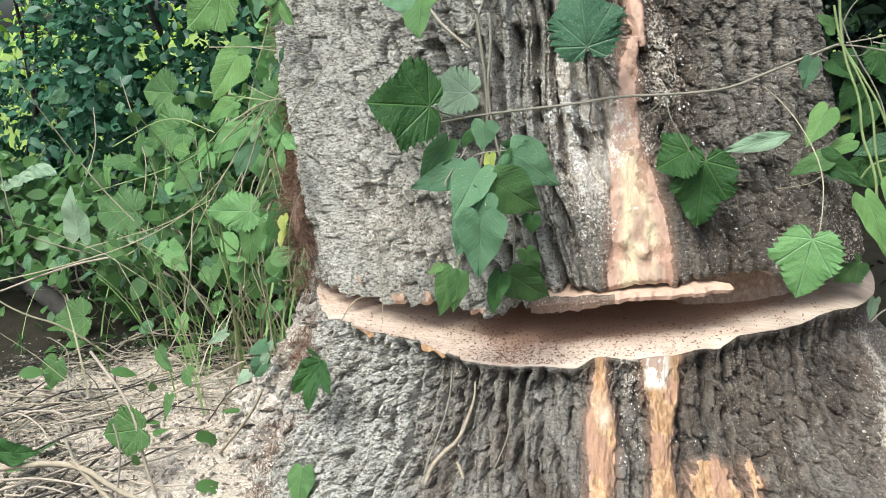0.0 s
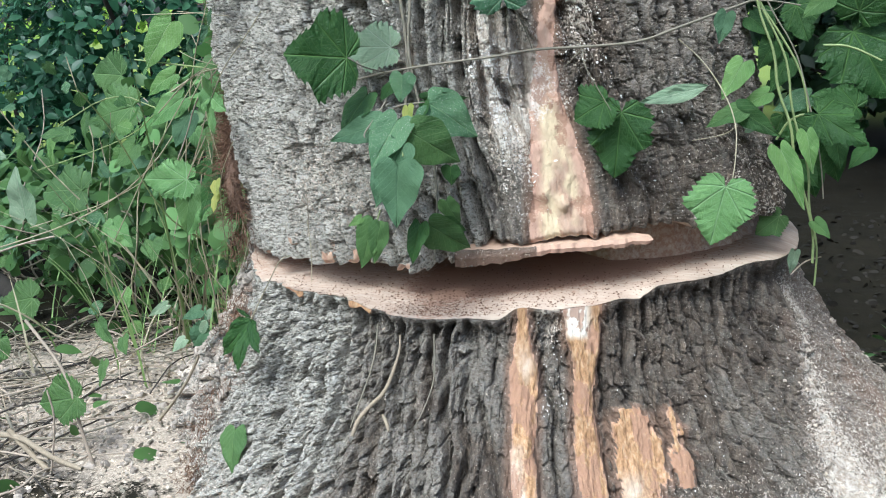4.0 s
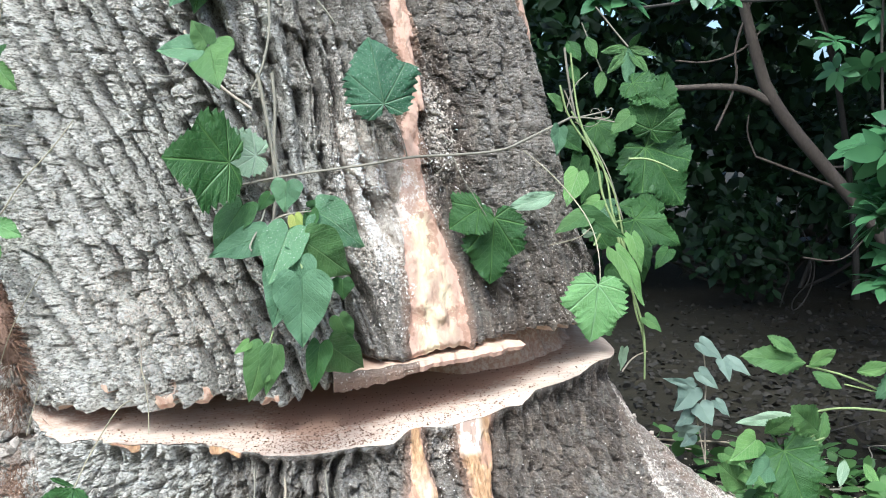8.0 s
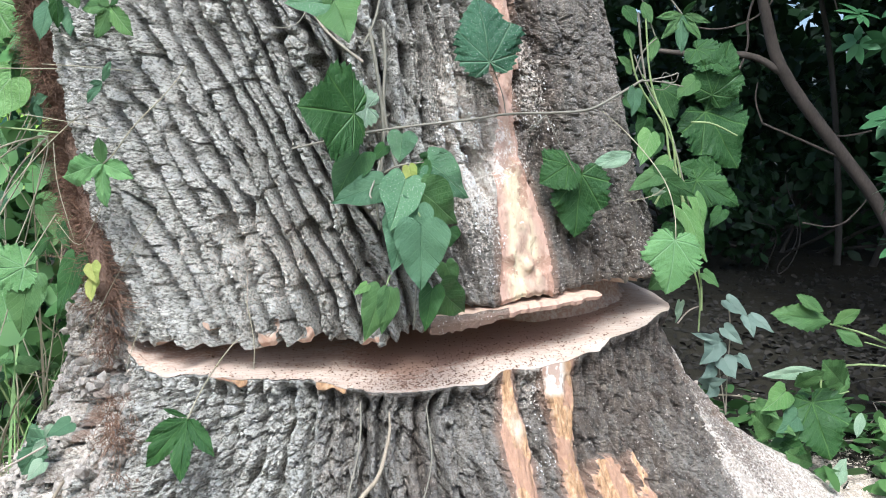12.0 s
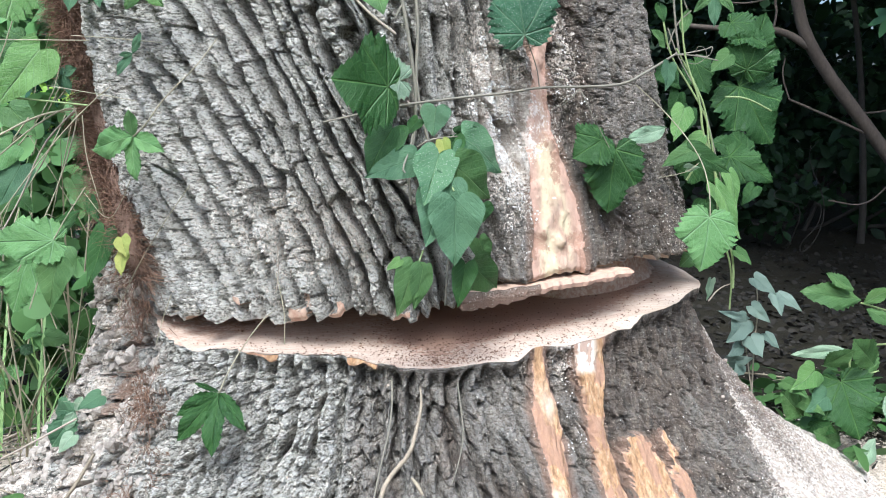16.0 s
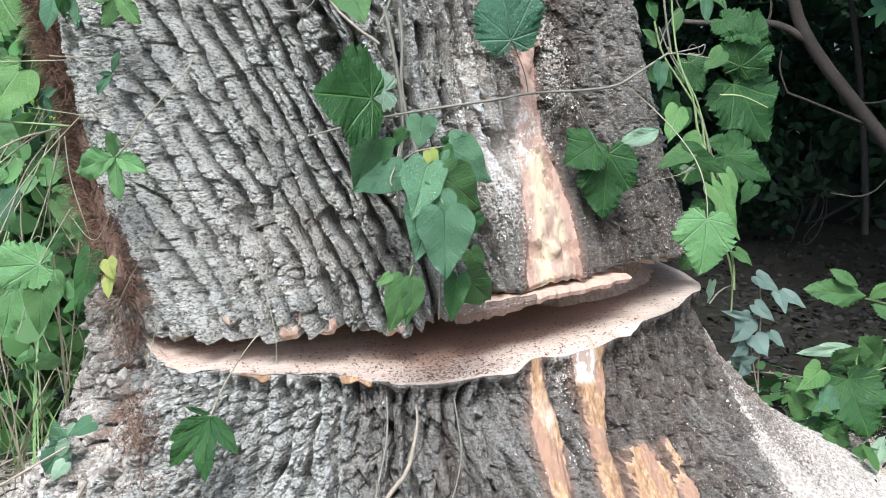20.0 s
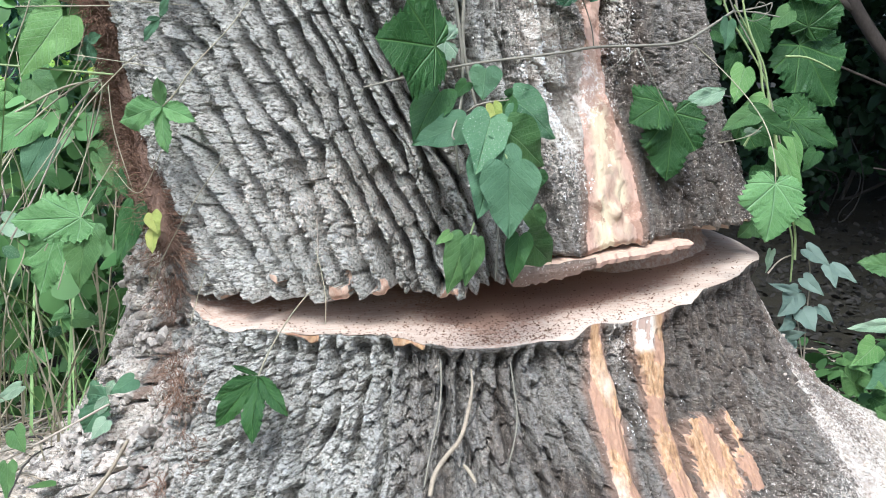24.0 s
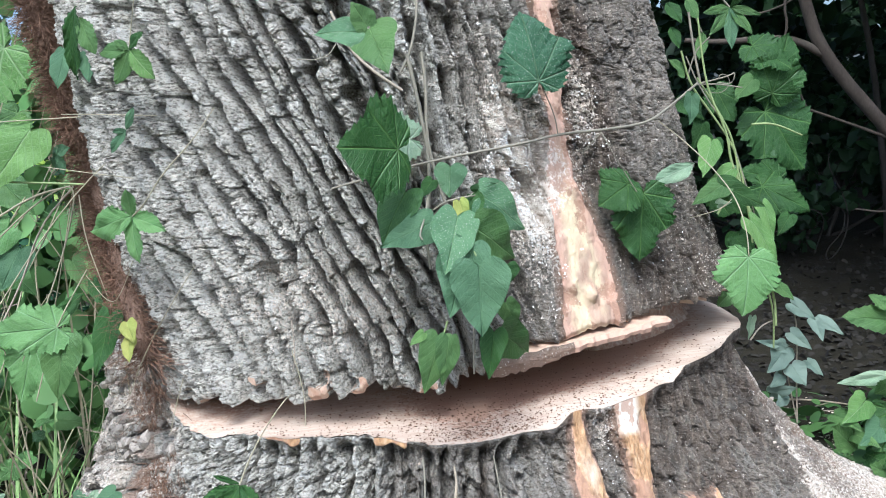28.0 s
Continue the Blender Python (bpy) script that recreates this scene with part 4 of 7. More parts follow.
# ---- leaves ----
LEAF_DUST_DARK = leaf_material("dusted_dark_leaf", (0.026, 0.078, 0.034), (0.052, 0.125, 0.058), (0.14, 0.22, 0.12), 0.5, 0.03)
LEAF_BRIGHT = leaf_material("bright_green_leaf", (0.095, 0.205, 0.055), (0.17, 0.3, 0.098), (0.24, 0.37, 0.17), 0.5)
STRAW_DARK = plain_material("pale_dead_wood", (0.15, 0.115, 0.075), (0.36, 0.295, 0.205), 55, 0.9, 0.9)
OUTLINES = {
    "heart": ((0, 0), (0.10, -0.10), (0.26, -0.15), (0.41, -0.07), (0.5, 0.12), (0.47, 0.34), (0.35, 0.57), (0.19, 0.77), (0.07, 0.92), (0, 1)),
    "grape": ((0, 0), (0.05, -0.13), (0.17, -0.21), (0.33, -0.17), (0.47, -0.04), (0.56, 0.11), (0.54, 0.25), (0.60, 0.41), (0.50, 0.52), (0.37, 0.56), (0.33, 0.68), (0.22, 0.83), (0.09, 0.95), (0, 1)),
    "toothed": ((0, 0), (0.10, 0.05), (0.30, 0.18), (0.46, 0.36), (0.5, 0.52), (0.43, 0.68), (0.27, 0.84), (0.10, 0.95), (0, 1)),
    "lance": ((0, 0), (0.18, 0.08), (0.42, 0.25), (0.5, 0.42), (0.43, 0.62), (0.25, 0.82), (0.08, 0.95), (0, 1)),
}
TEETH = {"heart": 0.0, "grape": 0.036, "toothed": 0.034, "lance": 0.006}


def leaf_mesh(kind, mat, variant):
    rng = np.random.default_rng(100 + variant)
    pts = np.array(OUTLINES[kind], float)
    along = np.r_[0, np.cumsum(np.linalg.norm(np.diff(pts, axis=0), axis=1))]
    n = 52 if kind == "grape" else 33
    s = np.linspace(0, along[-1], n)
    sides = []
    verts, veins, faces = [], [], []
    rows = (0.0, 0.2, 0.4, 0.6, 0.8, 1.0)
    droop, fold, twist = rng.uniform(0.08, 0.28), rng.uniform(0.02, 0.22), rng.uniform(-0.12, 0.12)
    ph = rng.uniform(0, 6, 6)
    for side in (1, -1):
        x = np.interp(s, along, pts[:, 0])
        y = np.interp(s, along, pts[:, 1])
        for _ in range(2):
            x[1:-1] = 0.25 * x[:-2] + 0.5 * x[1:-1] + 0.25 * x[2:]
            y[1:-1] = 0.25 * y[:-2] + 0.5 * y[1:-1] + 0.25 * y[2:]
        grow = 1 + 0.06 * np.sin(s * 5 + ph[0] + side) + 0.04 * np.sin(s * 11 + ph[1] * side)
        x = x * grow
        tx = TEETH[kind] * np.where(np.arange(n) % 3 == 0, 1.2, -0.6) * (x > 0.05)
        ty = TEETH[kind] * np.where(np.arange(n) % 3 == 0, -0.6, 0.3) * (y > 0.1) * (y < 0.96)
        mid = np.clip(y - 0.42 * x - 0.02, 0, 1)
        start = len(verts)
        for k, q in enumerate(rows):
            px, py = q * x, mid + q * (y - mid)
            ripple = 0.005 * np.sin(np.arange(n) * (2 * np.pi / 4)) * q + 0.03 * np.sin(py * 7 + ph[2]) * q * q + 0.025 * np.sin(py * 13 + ph[3] * side) * q + 0.014 * np.sin((py - 0.8 * px) * 40) * q * (1.2 - q) * 2 + 0.03 * np.sin(px * 9 + ph[4]) * np.sin(py * 8 + ph[5])
            pz = fold * px - droop * py * py - 0.25 * droop * px * px * 4 + ripple + twist * side * px
            for i in range(n):
                verts.append((side * (px[i] + tx[i] * q**4), py[i] + ty[i] * q**4, pz[i]))
                veins.append(1.0)
        for k in range(len(rows) - 1):
            for i in range(n - 1):
                a = start + k * n + i
                q = (a, a + n, a + n + 1, a + 1)
                faces.append(q if side > 0 else q[::-1])
    return mesh_of("leaf_" + kind, verts, faces, mat, True, {"vein": veins, "palm": np.full(len(verts), float(kind == "grape")), "lx": [v[0] for v in verts], "ly": [v[1] for v in verts]})


LEAF_CACHE = {}
LEAF_COUNT = [0]


def leaf_shape(kind, mat, variant):
    key = (kind, mat.name, variant)
    if key not in LEAF_CACHE:
        LEAF_CACHE[key] = leaf_mesh(kind, mat, variant)
    return LEAF_CACHE[key]


def leaf(parent, kind, mat, base, tip, ratio, tilt=0, normal=None):
    """One leaf from its stalk's end to its tip; ratio: its width by its length."""
    LEAF_COUNT[0] += 1
    rng = np.random.default_rng(LEAF_COUNT[0])
    base, tip = Vector(base), Vector(tip)
    y = tip - base
    size = max(y.length, 0.01)
    y = y / size
    if normal is None:
        out = Vector((base.x - AX, base.y - AY, 0)).normalized() if abs(base.x) < 0.75 and base.y < 0 else Vector((0.1, -1, 0))
        normal = out * 0.35 + Vector((0, -0.75, 0.32)) + Vector(rng.uniform(-0.18, 0.18, 3))
    z = normal - y * normal.dot(y)
    z.normalize()
    x = y.cross(z)
    m = Matrix((x, y, z)).transposed().to_4x4() @ pose(0, 0, 0, 0, tilt, 0)
    m = Matrix.Translation(base) @ m @ Matrix.Diagonal((size * ratio, size, size * 0.75, 1))
    ob = new("leaf", leaf_shape(kind, mat, int(rng.integers(0, 5))))
    under(ob, parent)
    ob.matrix_basis = m
    return ob


vine = thing("grape_vine", 0.189, -0.446, 1.053, "wild grape vine with toothed dark leaves trailing across the bark", "vine")
tube("stem", [(-0.218, -0.527, 0.988), (-0.145, -0.543, 1.004), (-0.085, -0.545, 1.017), (0.013, -0.527, 1.030), (0.128, -0.486, 1.041), (0.188, -0.458, 1.052), (0.290, -0.407, 1.053), (0.371, -0.351, 1.058), (0.419, -0.303, 1.079), (0.545, -0.088, 1.133)], (0.0018, 0.0025, 0.0028), VINE, vine)
tube("twig", [(0.273, -0.415, 1.049), (0.252, -0.420, 1.029), (0.235, -0.414, 1.014)], (0.0014, 0.0009), VINE, vine)
tube("stalk", [(0.188, -0.458, 1.052), (0.182, -0.474, 1.087), (0.159, -0.492, 1.141)], (0.0011, 0.0009), VINE, vine)
tube("stalk", [(0.273, -0.415, 1.049), (0.284, -0.438, 1.020), (0.300, -0.433, 0.988)], (0.0011, 0.0009), VINE, vine)
tube("stalk", [(0.300, -0.433, 0.991), (0.323, -0.427, 0.950), (0.333, -0.423, 0.933)], (0.0009, 0.0009), VINE, vine)
leaf(vine, "grape", LEAF_DARK, (-0.092, -0.672, 1.050), (-0.172, -0.752, 1.062), 1.2, 0, Vector((0.72, -0.69, 0.12)))
tube("stalk", [(-0.085, -0.545, 1.017), (-0.088, -0.62, 1.03), (-0.092, -0.672, 1.050)], (0.0014, 0.0011), VINE, vine)
leaf(vine, "grape", LEAF_PALE, (-0.076, -0.531, 1.063), (-0.182, -0.546, 1.069), 0.75, 0)
leaf(vine, "grape", LEAF_DUST_DARK, (0.153, -0.518, 1.146), (0.134, -0.520, 1.268), 0.95, 10)
leaf(vine, "grape", LEAF_DARK, (0.318, -0.418, 0.950), (0.262, -0.438, 0.918), 1.25, 0)
leaf(vine, "grape", LEAF_DARK, (0.347, -0.405, 0.930), (0.336, -0.415, 0.803), 0.85, 8)
leaf(vine, "lance", LEAF_PALE, (0.479, -0.262, 0.967), (0.379, -0.379, 0.948), 0.24, 0)

climber = thing("climbing_vine", 0.028, -0.539, 0.840, "climbing vine with heart-shaped green leaves hanging on the bark", "vine")
tube("stem", [(-0.071, -0.509, 1.209), (-0.061, -0.512, 1.153), (-0.053, -0.514, 1.096), (-0.046, -0.518, 1.030), (-0.049, -0.525, 0.962), (-0.062, -0.531, 0.905), (-0.057, -0.536, 0.836)], (0.0037, 0.0032, 0.0023), VINE, climber)
tube("stem", [(-0.046, -0.503, 1.210), (-0.041, -0.507, 1.153), (-0.048, -0.516, 1.068), (-0.035, -0.519, 0.991), (-0.013, -0.522, 0.913), (0.008, -0.524, 0.834), (0.013, -0.533, 0.745), (0.006, -0.540, 0.645)], (0.0032, 0.0028, 0.0018), VINE, climber)
tube("stalk", [(-0.050, -0.591, 0.978), (-0.056, -0.632, 0.943), (-0.069, -0.665, 0.912), (-0.064, -0.669, 0.905)], (0.0018, 0.0016), VINE, climber)
tube("stalk", [(-0.043, -0.606, 0.946), (-0.022, -0.617, 0.960), (0.027, -0.598, 0.964)], (0.0018, 0.0014), VINE, climber)
tube("stalk", [(0.001, -0.637, 0.920), (0.010, -0.662, 0.898), (0.019, -0.678, 0.874)], (0.0017, 0.0014), GREENSTEM, climber)
leaf(climber, "heart", LEAF_DARK, (-0.087, -0.615, 0.979), (-0.133, -0.661, 0.905), 0.75, 15)
leaf(climber, "heart", LEAF_BLUE, (-0.049, -0.639, 0.928), (-0.130, -0.687, 0.900), 0.6, -10)
leaf(climber, "heart", LEAF_DUST, (-0.011, -0.610, 1.015), (-0.016, -0.617, 0.964), 1.05, 0)
leaf(climber, "heart", LEAF_DUST, (-0.005, -0.647, 0.936), (-0.030, -0.715, 0.858), 0.75, 5)
leaf(climber, "heart", LEAF_YELLOW, (-0.000, -0.615, 0.957), (0.009, -0.641, 0.916), 0.55, 0)
leaf(climber, "heart", LEAF_DARK, (0.024, -0.598, 0.961), (0.026, -0.643, 0.905), 0.5, 20)
leaf(climber, "heart", LEAF_DARK, (0.027, -0.598, 0.968), (0.097, -0.548, 0.966), 0.4, 30)
leaf(climber, "heart", LEAF_DUST, (0.039, -0.603, 0.961), (0.122, -0.562, 0.900), 0.85, -10)
leaf(climber, "heart", LEAF_MID, (0.024, -0.649, 0.913), (0.099, -0.596, 0.850), 0.85, 0)
leaf(climber, "heart", LEAF_BLUE, (0.007, -0.670, 0.888), (-0.030, -0.713, 0.785), 0.72, 10)
leaf(climber, "heart", LEAF_BLUE, (0.021, -0.702, 0.861), (0.020, -0.722, 0.751), 0.86, 0)
leaf(climber, "heart", LEAF_DARK, (0.074, -0.594, 0.844), (0.074, -0.598, 0.809), 1.1, 0)
leaf(climber, "heart", LEAF_DARK, (-0.042, -0.598, 0.994), (-0.062, -0.613, 0.970), 0.8, 0)
leaf(climber, "heart", LEAF_MID, (0.066, -0.603, 0.780), (0.085, -0.590, 0.728), 0.7, 0)
leaf(climber, "heart", LEAF_MID, (-0.049, -0.680, 0.745), (-0.079, -0.699, 0.659), 0.62, 0)
leaf(climber, "heart", LEAF_MID, (-0.034, -0.681, 0.743), (-0.048, -0.697, 0.670), 0.55, -10)
leaf(climber, "heart", LEAF_LIGHT, (-0.074, -0.681, 0.756), (-0.097, -0.693, 0.740), 0.6, 0)
leaf(climber, "heart", LEAF_DARK, (0.040, -0.663, 0.745), (0.026, -0.687, 0.674), 0.6, 0)
leaf(climber, "heart", LEAF_MID, (0.051, -0.647, 0.741), (0.106, -0.579, 0.680), 0.7, 0)
leaf(climber, "heart", LEAF_DARK, (0.062, -0.627, 0.741), (0.101, -0.583, 0.714), 0.7, 10)
tube("stalk", [(-0.034, -0.678, 0.772), (-0.041, -0.679, 0.752), (-0.047, -0.680, 0.744)], (0.0017, 0.0014), GREENSTEM, climber)

tangle = thing("hanging_vine", 0.601, -0.120, 0.940, "tangled hanging vines with light and dark green leaves", "vine")
tube("stem", [(0.536, -0.140, 1.267), (0.545, -0.140, 1.153), (0.559, -0.140, 1.095), (0.590, -0.140, 1.024), (0.596, -0.140, 0.953), (0.628, -0.140, 0.881), (0.636, -0.140, 0.808), (0.662, -0.140, 0.733), (0.682, -0.140, 0.658), (0.683, -0.140, 0.595)], (0.0021, 0.0031, 0.0028), GREENSTEM, tangle)
tube("stem", [(0.538, -0.110, 1.144), (0.584, -0.110, 1.066), (0.614, -0.110, 1.000), (0.623, -0.110, 0.903), (0.665, -0.110, 0.792), (0.666, -0.110, 0.704), (0.690, -0.110, 0.628), (0.687, -0.110, 0.538)], (0.0021, 0.0028, 0.0021), GREENSTEM, tangle)
tube("stem", [(0.548, -0.100, 1.132), (0.536, -0.100, 1.203), (0.528, -0.100, 1.284)], (0.0028, 0.0028), VINE, tangle)
tube("stem", [(0.535, -0.120, 1.129), (0.575, -0.120, 1.128), (0.632, -0.120, 1.116)], (0.0018, 0.0014), VINE, tangle)
tube("tendril", [(0.542, -0.130, 1.119), (0.564, -0.130, 1.109), (0.584, -0.130, 1.107), (0.604, -0.130, 1.125), (0.598, -0.130, 1.144), (0.583, -0.130, 1.148), (0.577, -0.130, 1.137)], (0.0008, 0.0006), VINE, tangle)
tube("stem", [(0.419, -0.250, 1.059), (0.466, -0.250, 1.019), (0.513, -0.280, 0.963), (0.547, -0.320, 0.903), (0.554, -0.360, 0.841), (0.550, -0.380, 0.788)], (0.0010, 0.0013, 0.0009), STRAW, tangle)
tube("stem", [(0.546, -0.300, 0.897), (0.527, -0.300, 0.880), (0.499, -0.300, 0.872), (0.460, -0.300, 0.865)], (0.0009, 0.0007), STRAW, tangle)
tube("stem", [(0.639, -0.100, 0.556), (0.663, -0.100, 0.588), (0.697, -0.100, 0.600)], (0.0021, 0.0014), TWIG, tangle)
leaf(tangle, "heart", LEAF_BLUE, (0.501, -0.200, 1.105), (0.493, -0.220, 1.048), 0.7, 0)
leaf(tangle, "heart", LEAF_LIGHT, (0.537, -0.200, 1.009), (0.506, -0.250, 0.942), 0.6, 10)
leaf(tangle, "heart", LEAF_LIGHT, (0.584, -0.180, 0.948), (0.527, -0.200, 0.916), 0.55, 0)
leaf(tangle, "heart", LEAF_DARK, (0.539, -0.250, 0.922), (0.620, -0.280, 0.873), 0.5, 20)
leaf(tangle, "heart", LEAF_MID, (0.548, -0.250, 0.923), (0.477, -0.270, 0.893), 0.6, 20)
leaf(tangle, "grape", LEAF_DARK, (0.735, -0.010, 1.100), (0.775, -0.040, 1.225), 0.85, 0)
leaf(tangle, "grape", LEAF_DARK, (0.725, 0.010, 1.060), (0.812, -0.020, 0.930), 1.0, 0)
leaf(tangle, "grape", LEAF_DARK, (0.675, -0.100, 0.899), (0.767, -0.140, 0.847), 0.65, 10)
leaf(tangle, "heart", LEAF_LIGHT, (0.615, -0.200, 0.839), (0.674, -0.240, 0.732), 0.42, 0)
leaf(tangle, "grape", LEAF_BRIGHT, (0.543, -0.400, 0.794), (0.525, -0.440, 0.693), 0.98, 0)
leaf(tangle, "heart", LEAF_MID, (0.683, -0.150, 0.686), (0.716, -0.170, 0.660), 0.7, 0)
leaf(tangle, "grape", LEAF_MID, (0.609, -0.100, 0.682), (0.565, -0.120, 0.643), 0.9, 0)
leaf(tangle, "heart", LEAF_LIGHT, (0.658, -0.150, 0.867), (0.677, -0.180, 0.793), 0.5, 10)
leaf(tangle, "heart", LEAF_PALE, (0.548, -0.200, 0.878), (0.581, -0.220, 0.891), 0.5, 20)
leaf(tangle, "grape", LEAF_DARK, (0.696, 0.000, 1.210), (0.768, -0.050, 1.160), 0.8, 0)
leaf(tangle, "heart", LEAF_DARK, (0.520, -0.020, 1.096), (0.575, -0.040, 1.061), 0.8, 0)
leaf(tangle, "heart", LEAF_DARK, (0.573, -0.020, 1.045), (0.548, -0.040, 0.987), 0.8, 0)
leaf(tangle, "heart", LEAF_DARK, (0.693, 0.000, 0.829), (0.714, 0.000, 0.740), 0.8, 0)
leaf(tangle, "heart", LEAF_MID, (0.678, -0.050, 1.133), (0.631, -0.070, 1.092), 0.7, 0)
leaf(tangle, "grape", LEAF_DARK, (0.742, -0.020, 0.907), (0.657, -0.040, 0.935), 0.8, 0)
leaf(tangle, "heart", LEAF_MID, (0.526, -0.050, 1.160), (0.495, -0.070, 1.191), 0.8, 0)
leaf(tangle, "heart", LEAF_DARK, (0.651, 0.000, 0.786), (0.672, 0.000, 0.705), 0.9, 0)
leaf(tangle, "heart", LEAF_PALE, (0.644, -0.100, 0.608), (0.637, -0.100, 0.556), 0.5, 0)

whorl = thing("whorled_shrub", 0.750, 0.320, 1.331, "twig with whorls of glossy green leaves beside the trunk", "shrub")
leaf(whorl, "lance", LEAF_MID, (0.750, 0.320, 1.328), (0.677, 0.280, 1.323), 0.3, 0)
leaf(whorl, "lance", LEAF_MID, (0.750, 0.320, 1.328), (0.692, 0.280, 1.266), 0.34, 0)
leaf(whorl, "lance", LEAF_BLUE, (0.750, 0.320, 1.328), (0.741, 0.280, 1.223), 0.34, 0)
leaf(whorl, "lance", LEAF_MID, (0.750, 0.320, 1.328), (0.793, 0.280, 1.258), 0.34, 0)
leaf(whorl, "lance", LEAF_MID, (0.750, 0.320, 1.328), (0.814, 0.280, 1.307), 0.3, 0)
leaf(whorl, "lance", LEAF_DARK, (0.750, 0.320, 1.328), (0.776, 0.280, 1.361), 0.3, 0)
leaf(whorl, "lance", LEAF_MID, (0.644, 0.340, 1.365), (0.662, 0.300, 1.304), 0.45, 0)
leaf(whorl, "lance", LEAF_DARK, (0.590, 0.340, 1.355), (0.621, 0.300, 1.307), 0.6, 0)
leaf(whorl, "lance", LEAF_MID, (0.684, 0.340, 1.272), (0.661, 0.300, 1.204), 0.4, 0)
leaf(whorl, "lance", LEAF_DARK, (0.599, 0.340, 1.293), (0.613, 0.300, 1.242), 0.5, 0)
tube("twig", [(0.756, 0.340, 1.330), (0.714, 0.340, 1.382), (0.669, 0.340, 1.442)], (0.0028, 0.0023), VINE, whorl)
tube("twig", [(0.683, 0.340, 1.269), (0.658, 0.340, 1.329), (0.631, 0.340, 1.402)], (0.0023, 0.0018), VINE, whorl)

backing = thing("hanging_vine", 0.662, 0.050, 0.891, "hanging vine with dark toothed leaves and thin green tendrils", "vine")
leaf(backing, "grape", LEAF_DARK, (0.596, 0.000, 0.888), (0.686, -0.030, 0.840), 0.7, 0)
leaf(backing, "heart", LEAF_DARK, (0.540, 0.000, 1.106), (0.570, -0.030, 1.053), 0.75, 0)
leaf(backing, "heart", LEAF_DARK, (0.603, 0.000, 1.007), (0.569, -0.030, 0.941), 0.7, 0)
leaf(backing, "heart", LEAF_DUST, (0.647, 0.000, 0.926), (0.578, -0.030, 0.899), 0.6, 0)
leaf(backing, "heart", LEAF_DARK, (0.703, 0.000, 0.849), (0.721, -0.030, 0.778), 0.7, 0)
leaf(backing, "heart", LEAF_DARK, (0.772, 0.000, 0.820), (0.736, -0.030, 0.782), 0.7, 0)
leaf(backing, "heart", LEAF_DARK, (0.642, 0.000, 0.777), (0.678, -0.030, 0.736), 0.7, 0)
leaf(backing, "grape", LEAF_DARK, (0.612, 0.000, 1.116), (0.641, -0.030, 1.044), 0.8, 0)
tube("stem", [(0.522, -0.050, 1.207), (0.538, -0.050, 1.132), (0.588, -0.050, 1.060), (0.633, -0.050, 0.985), (0.653, -0.050, 0.898), (0.667, -0.050, 0.768)], (0.0028, 0.0024, 0.0021), GREENSTEM, backing)
tube("stem", [(0.532, -0.050, 1.194), (0.562, -0.050, 1.118), (0.622, -0.050, 1.026), (0.647, -0.050, 0.936), (0.681, -0.050, 0.806), (0.691, -0.050, 0.715)], (0.0018, 0.0016, 0.0014), VINE, backing)
tube("stem", [(0.533, -0.050, 1.145), (0.553, -0.050, 1.205), (0.586, -0.050, 1.232)], (0.0018, 0.0016, 0.0014), VINE, backing)
tube("stem", [(0.550, -0.050, 1.131), (0.626, -0.050, 1.144), (0.641, -0.050, 1.154), (0.633, -0.050, 1.125), (0.600, -0.050, 1.132)], (0.0018, 0.0016, 0.0014), VINE, backing)
tube("stem", [(0.673, -0.050, 1.035), (0.723, -0.050, 1.034), (0.785, -0.050, 1.002)], (0.0028, 0.0024, 0.0021), GREENSTEM, backing)
tube("stem", [(0.590, -0.050, 0.839), (0.617, -0.050, 0.888), (0.668, -0.050, 0.897), (0.731, -0.050, 0.867)], (0.0028, 0.0024, 0.0021), GREENSTEM, backing)

trefoil = thing("young_vine", -0.135, -0.532, 1.252, "young vine with three round green leaves on the bark", "vine")
leaf(trefoil, "heart", LEAF_DUST, (-0.135, -0.635, 1.238), (-0.210, -0.645, 1.245), 0.75, 0)
leaf(trefoil, "heart", LEAF_MID, (-0.127, -0.632, 1.247), (-0.148, -0.641, 1.286), 0.95, 0)
leaf(trefoil, "heart", LEAF_MID, (-0.123, -0.631, 1.242), (-0.100, -0.703, 1.180), 0.85, 0)
tube("stalk", [(-0.128, -0.541, 1.253), (-0.142, -0.523, 1.275), (-0.166, -0.511, 1.287), (-0.194, -0.528, 1.217), (-0.224, -0.527, 1.207), (-0.259, -0.511, 1.213)], (0.0014, 0.0009), VINE, trefoil)
tube("stem", [(-0.194, -0.517, 1.288), (-0.166, -0.519, 1.220), (-0.126, -0.519, 1.179), (-0.083, -0.516, 1.147)], (0.0028, 0.0028), TWIG, trefoil)

upvine = thing("vine_sprig", -0.175, -0.525, 1.393, "broad blue-green leaves of a vine on the bark", "vine")
leaf(upvine, "heart", LEAF_BLUE, (-0.143, -0.520, 1.432), (-0.217, -0.552, 1.335), 0.85, 0)
leaf(upvine, "heart", LEAF_DARK, (-0.144, -0.512, 1.405), (-0.175, -0.532, 1.319), 0.75, 0)
leaf(upvine, "heart", LEAF_MID, (-0.135, -0.509, 1.446), (-0.096, -0.515, 1.394), 0.8, 0)
tube("stem", [(-0.050, -0.478, 1.484), (-0.054, -0.487, 1.410), (-0.043, -0.495, 1.305), (-0.059, -0.505, 1.222), (-0.082, -0.513, 1.180)], (0.0028, 0.0023), VINE, upvine)
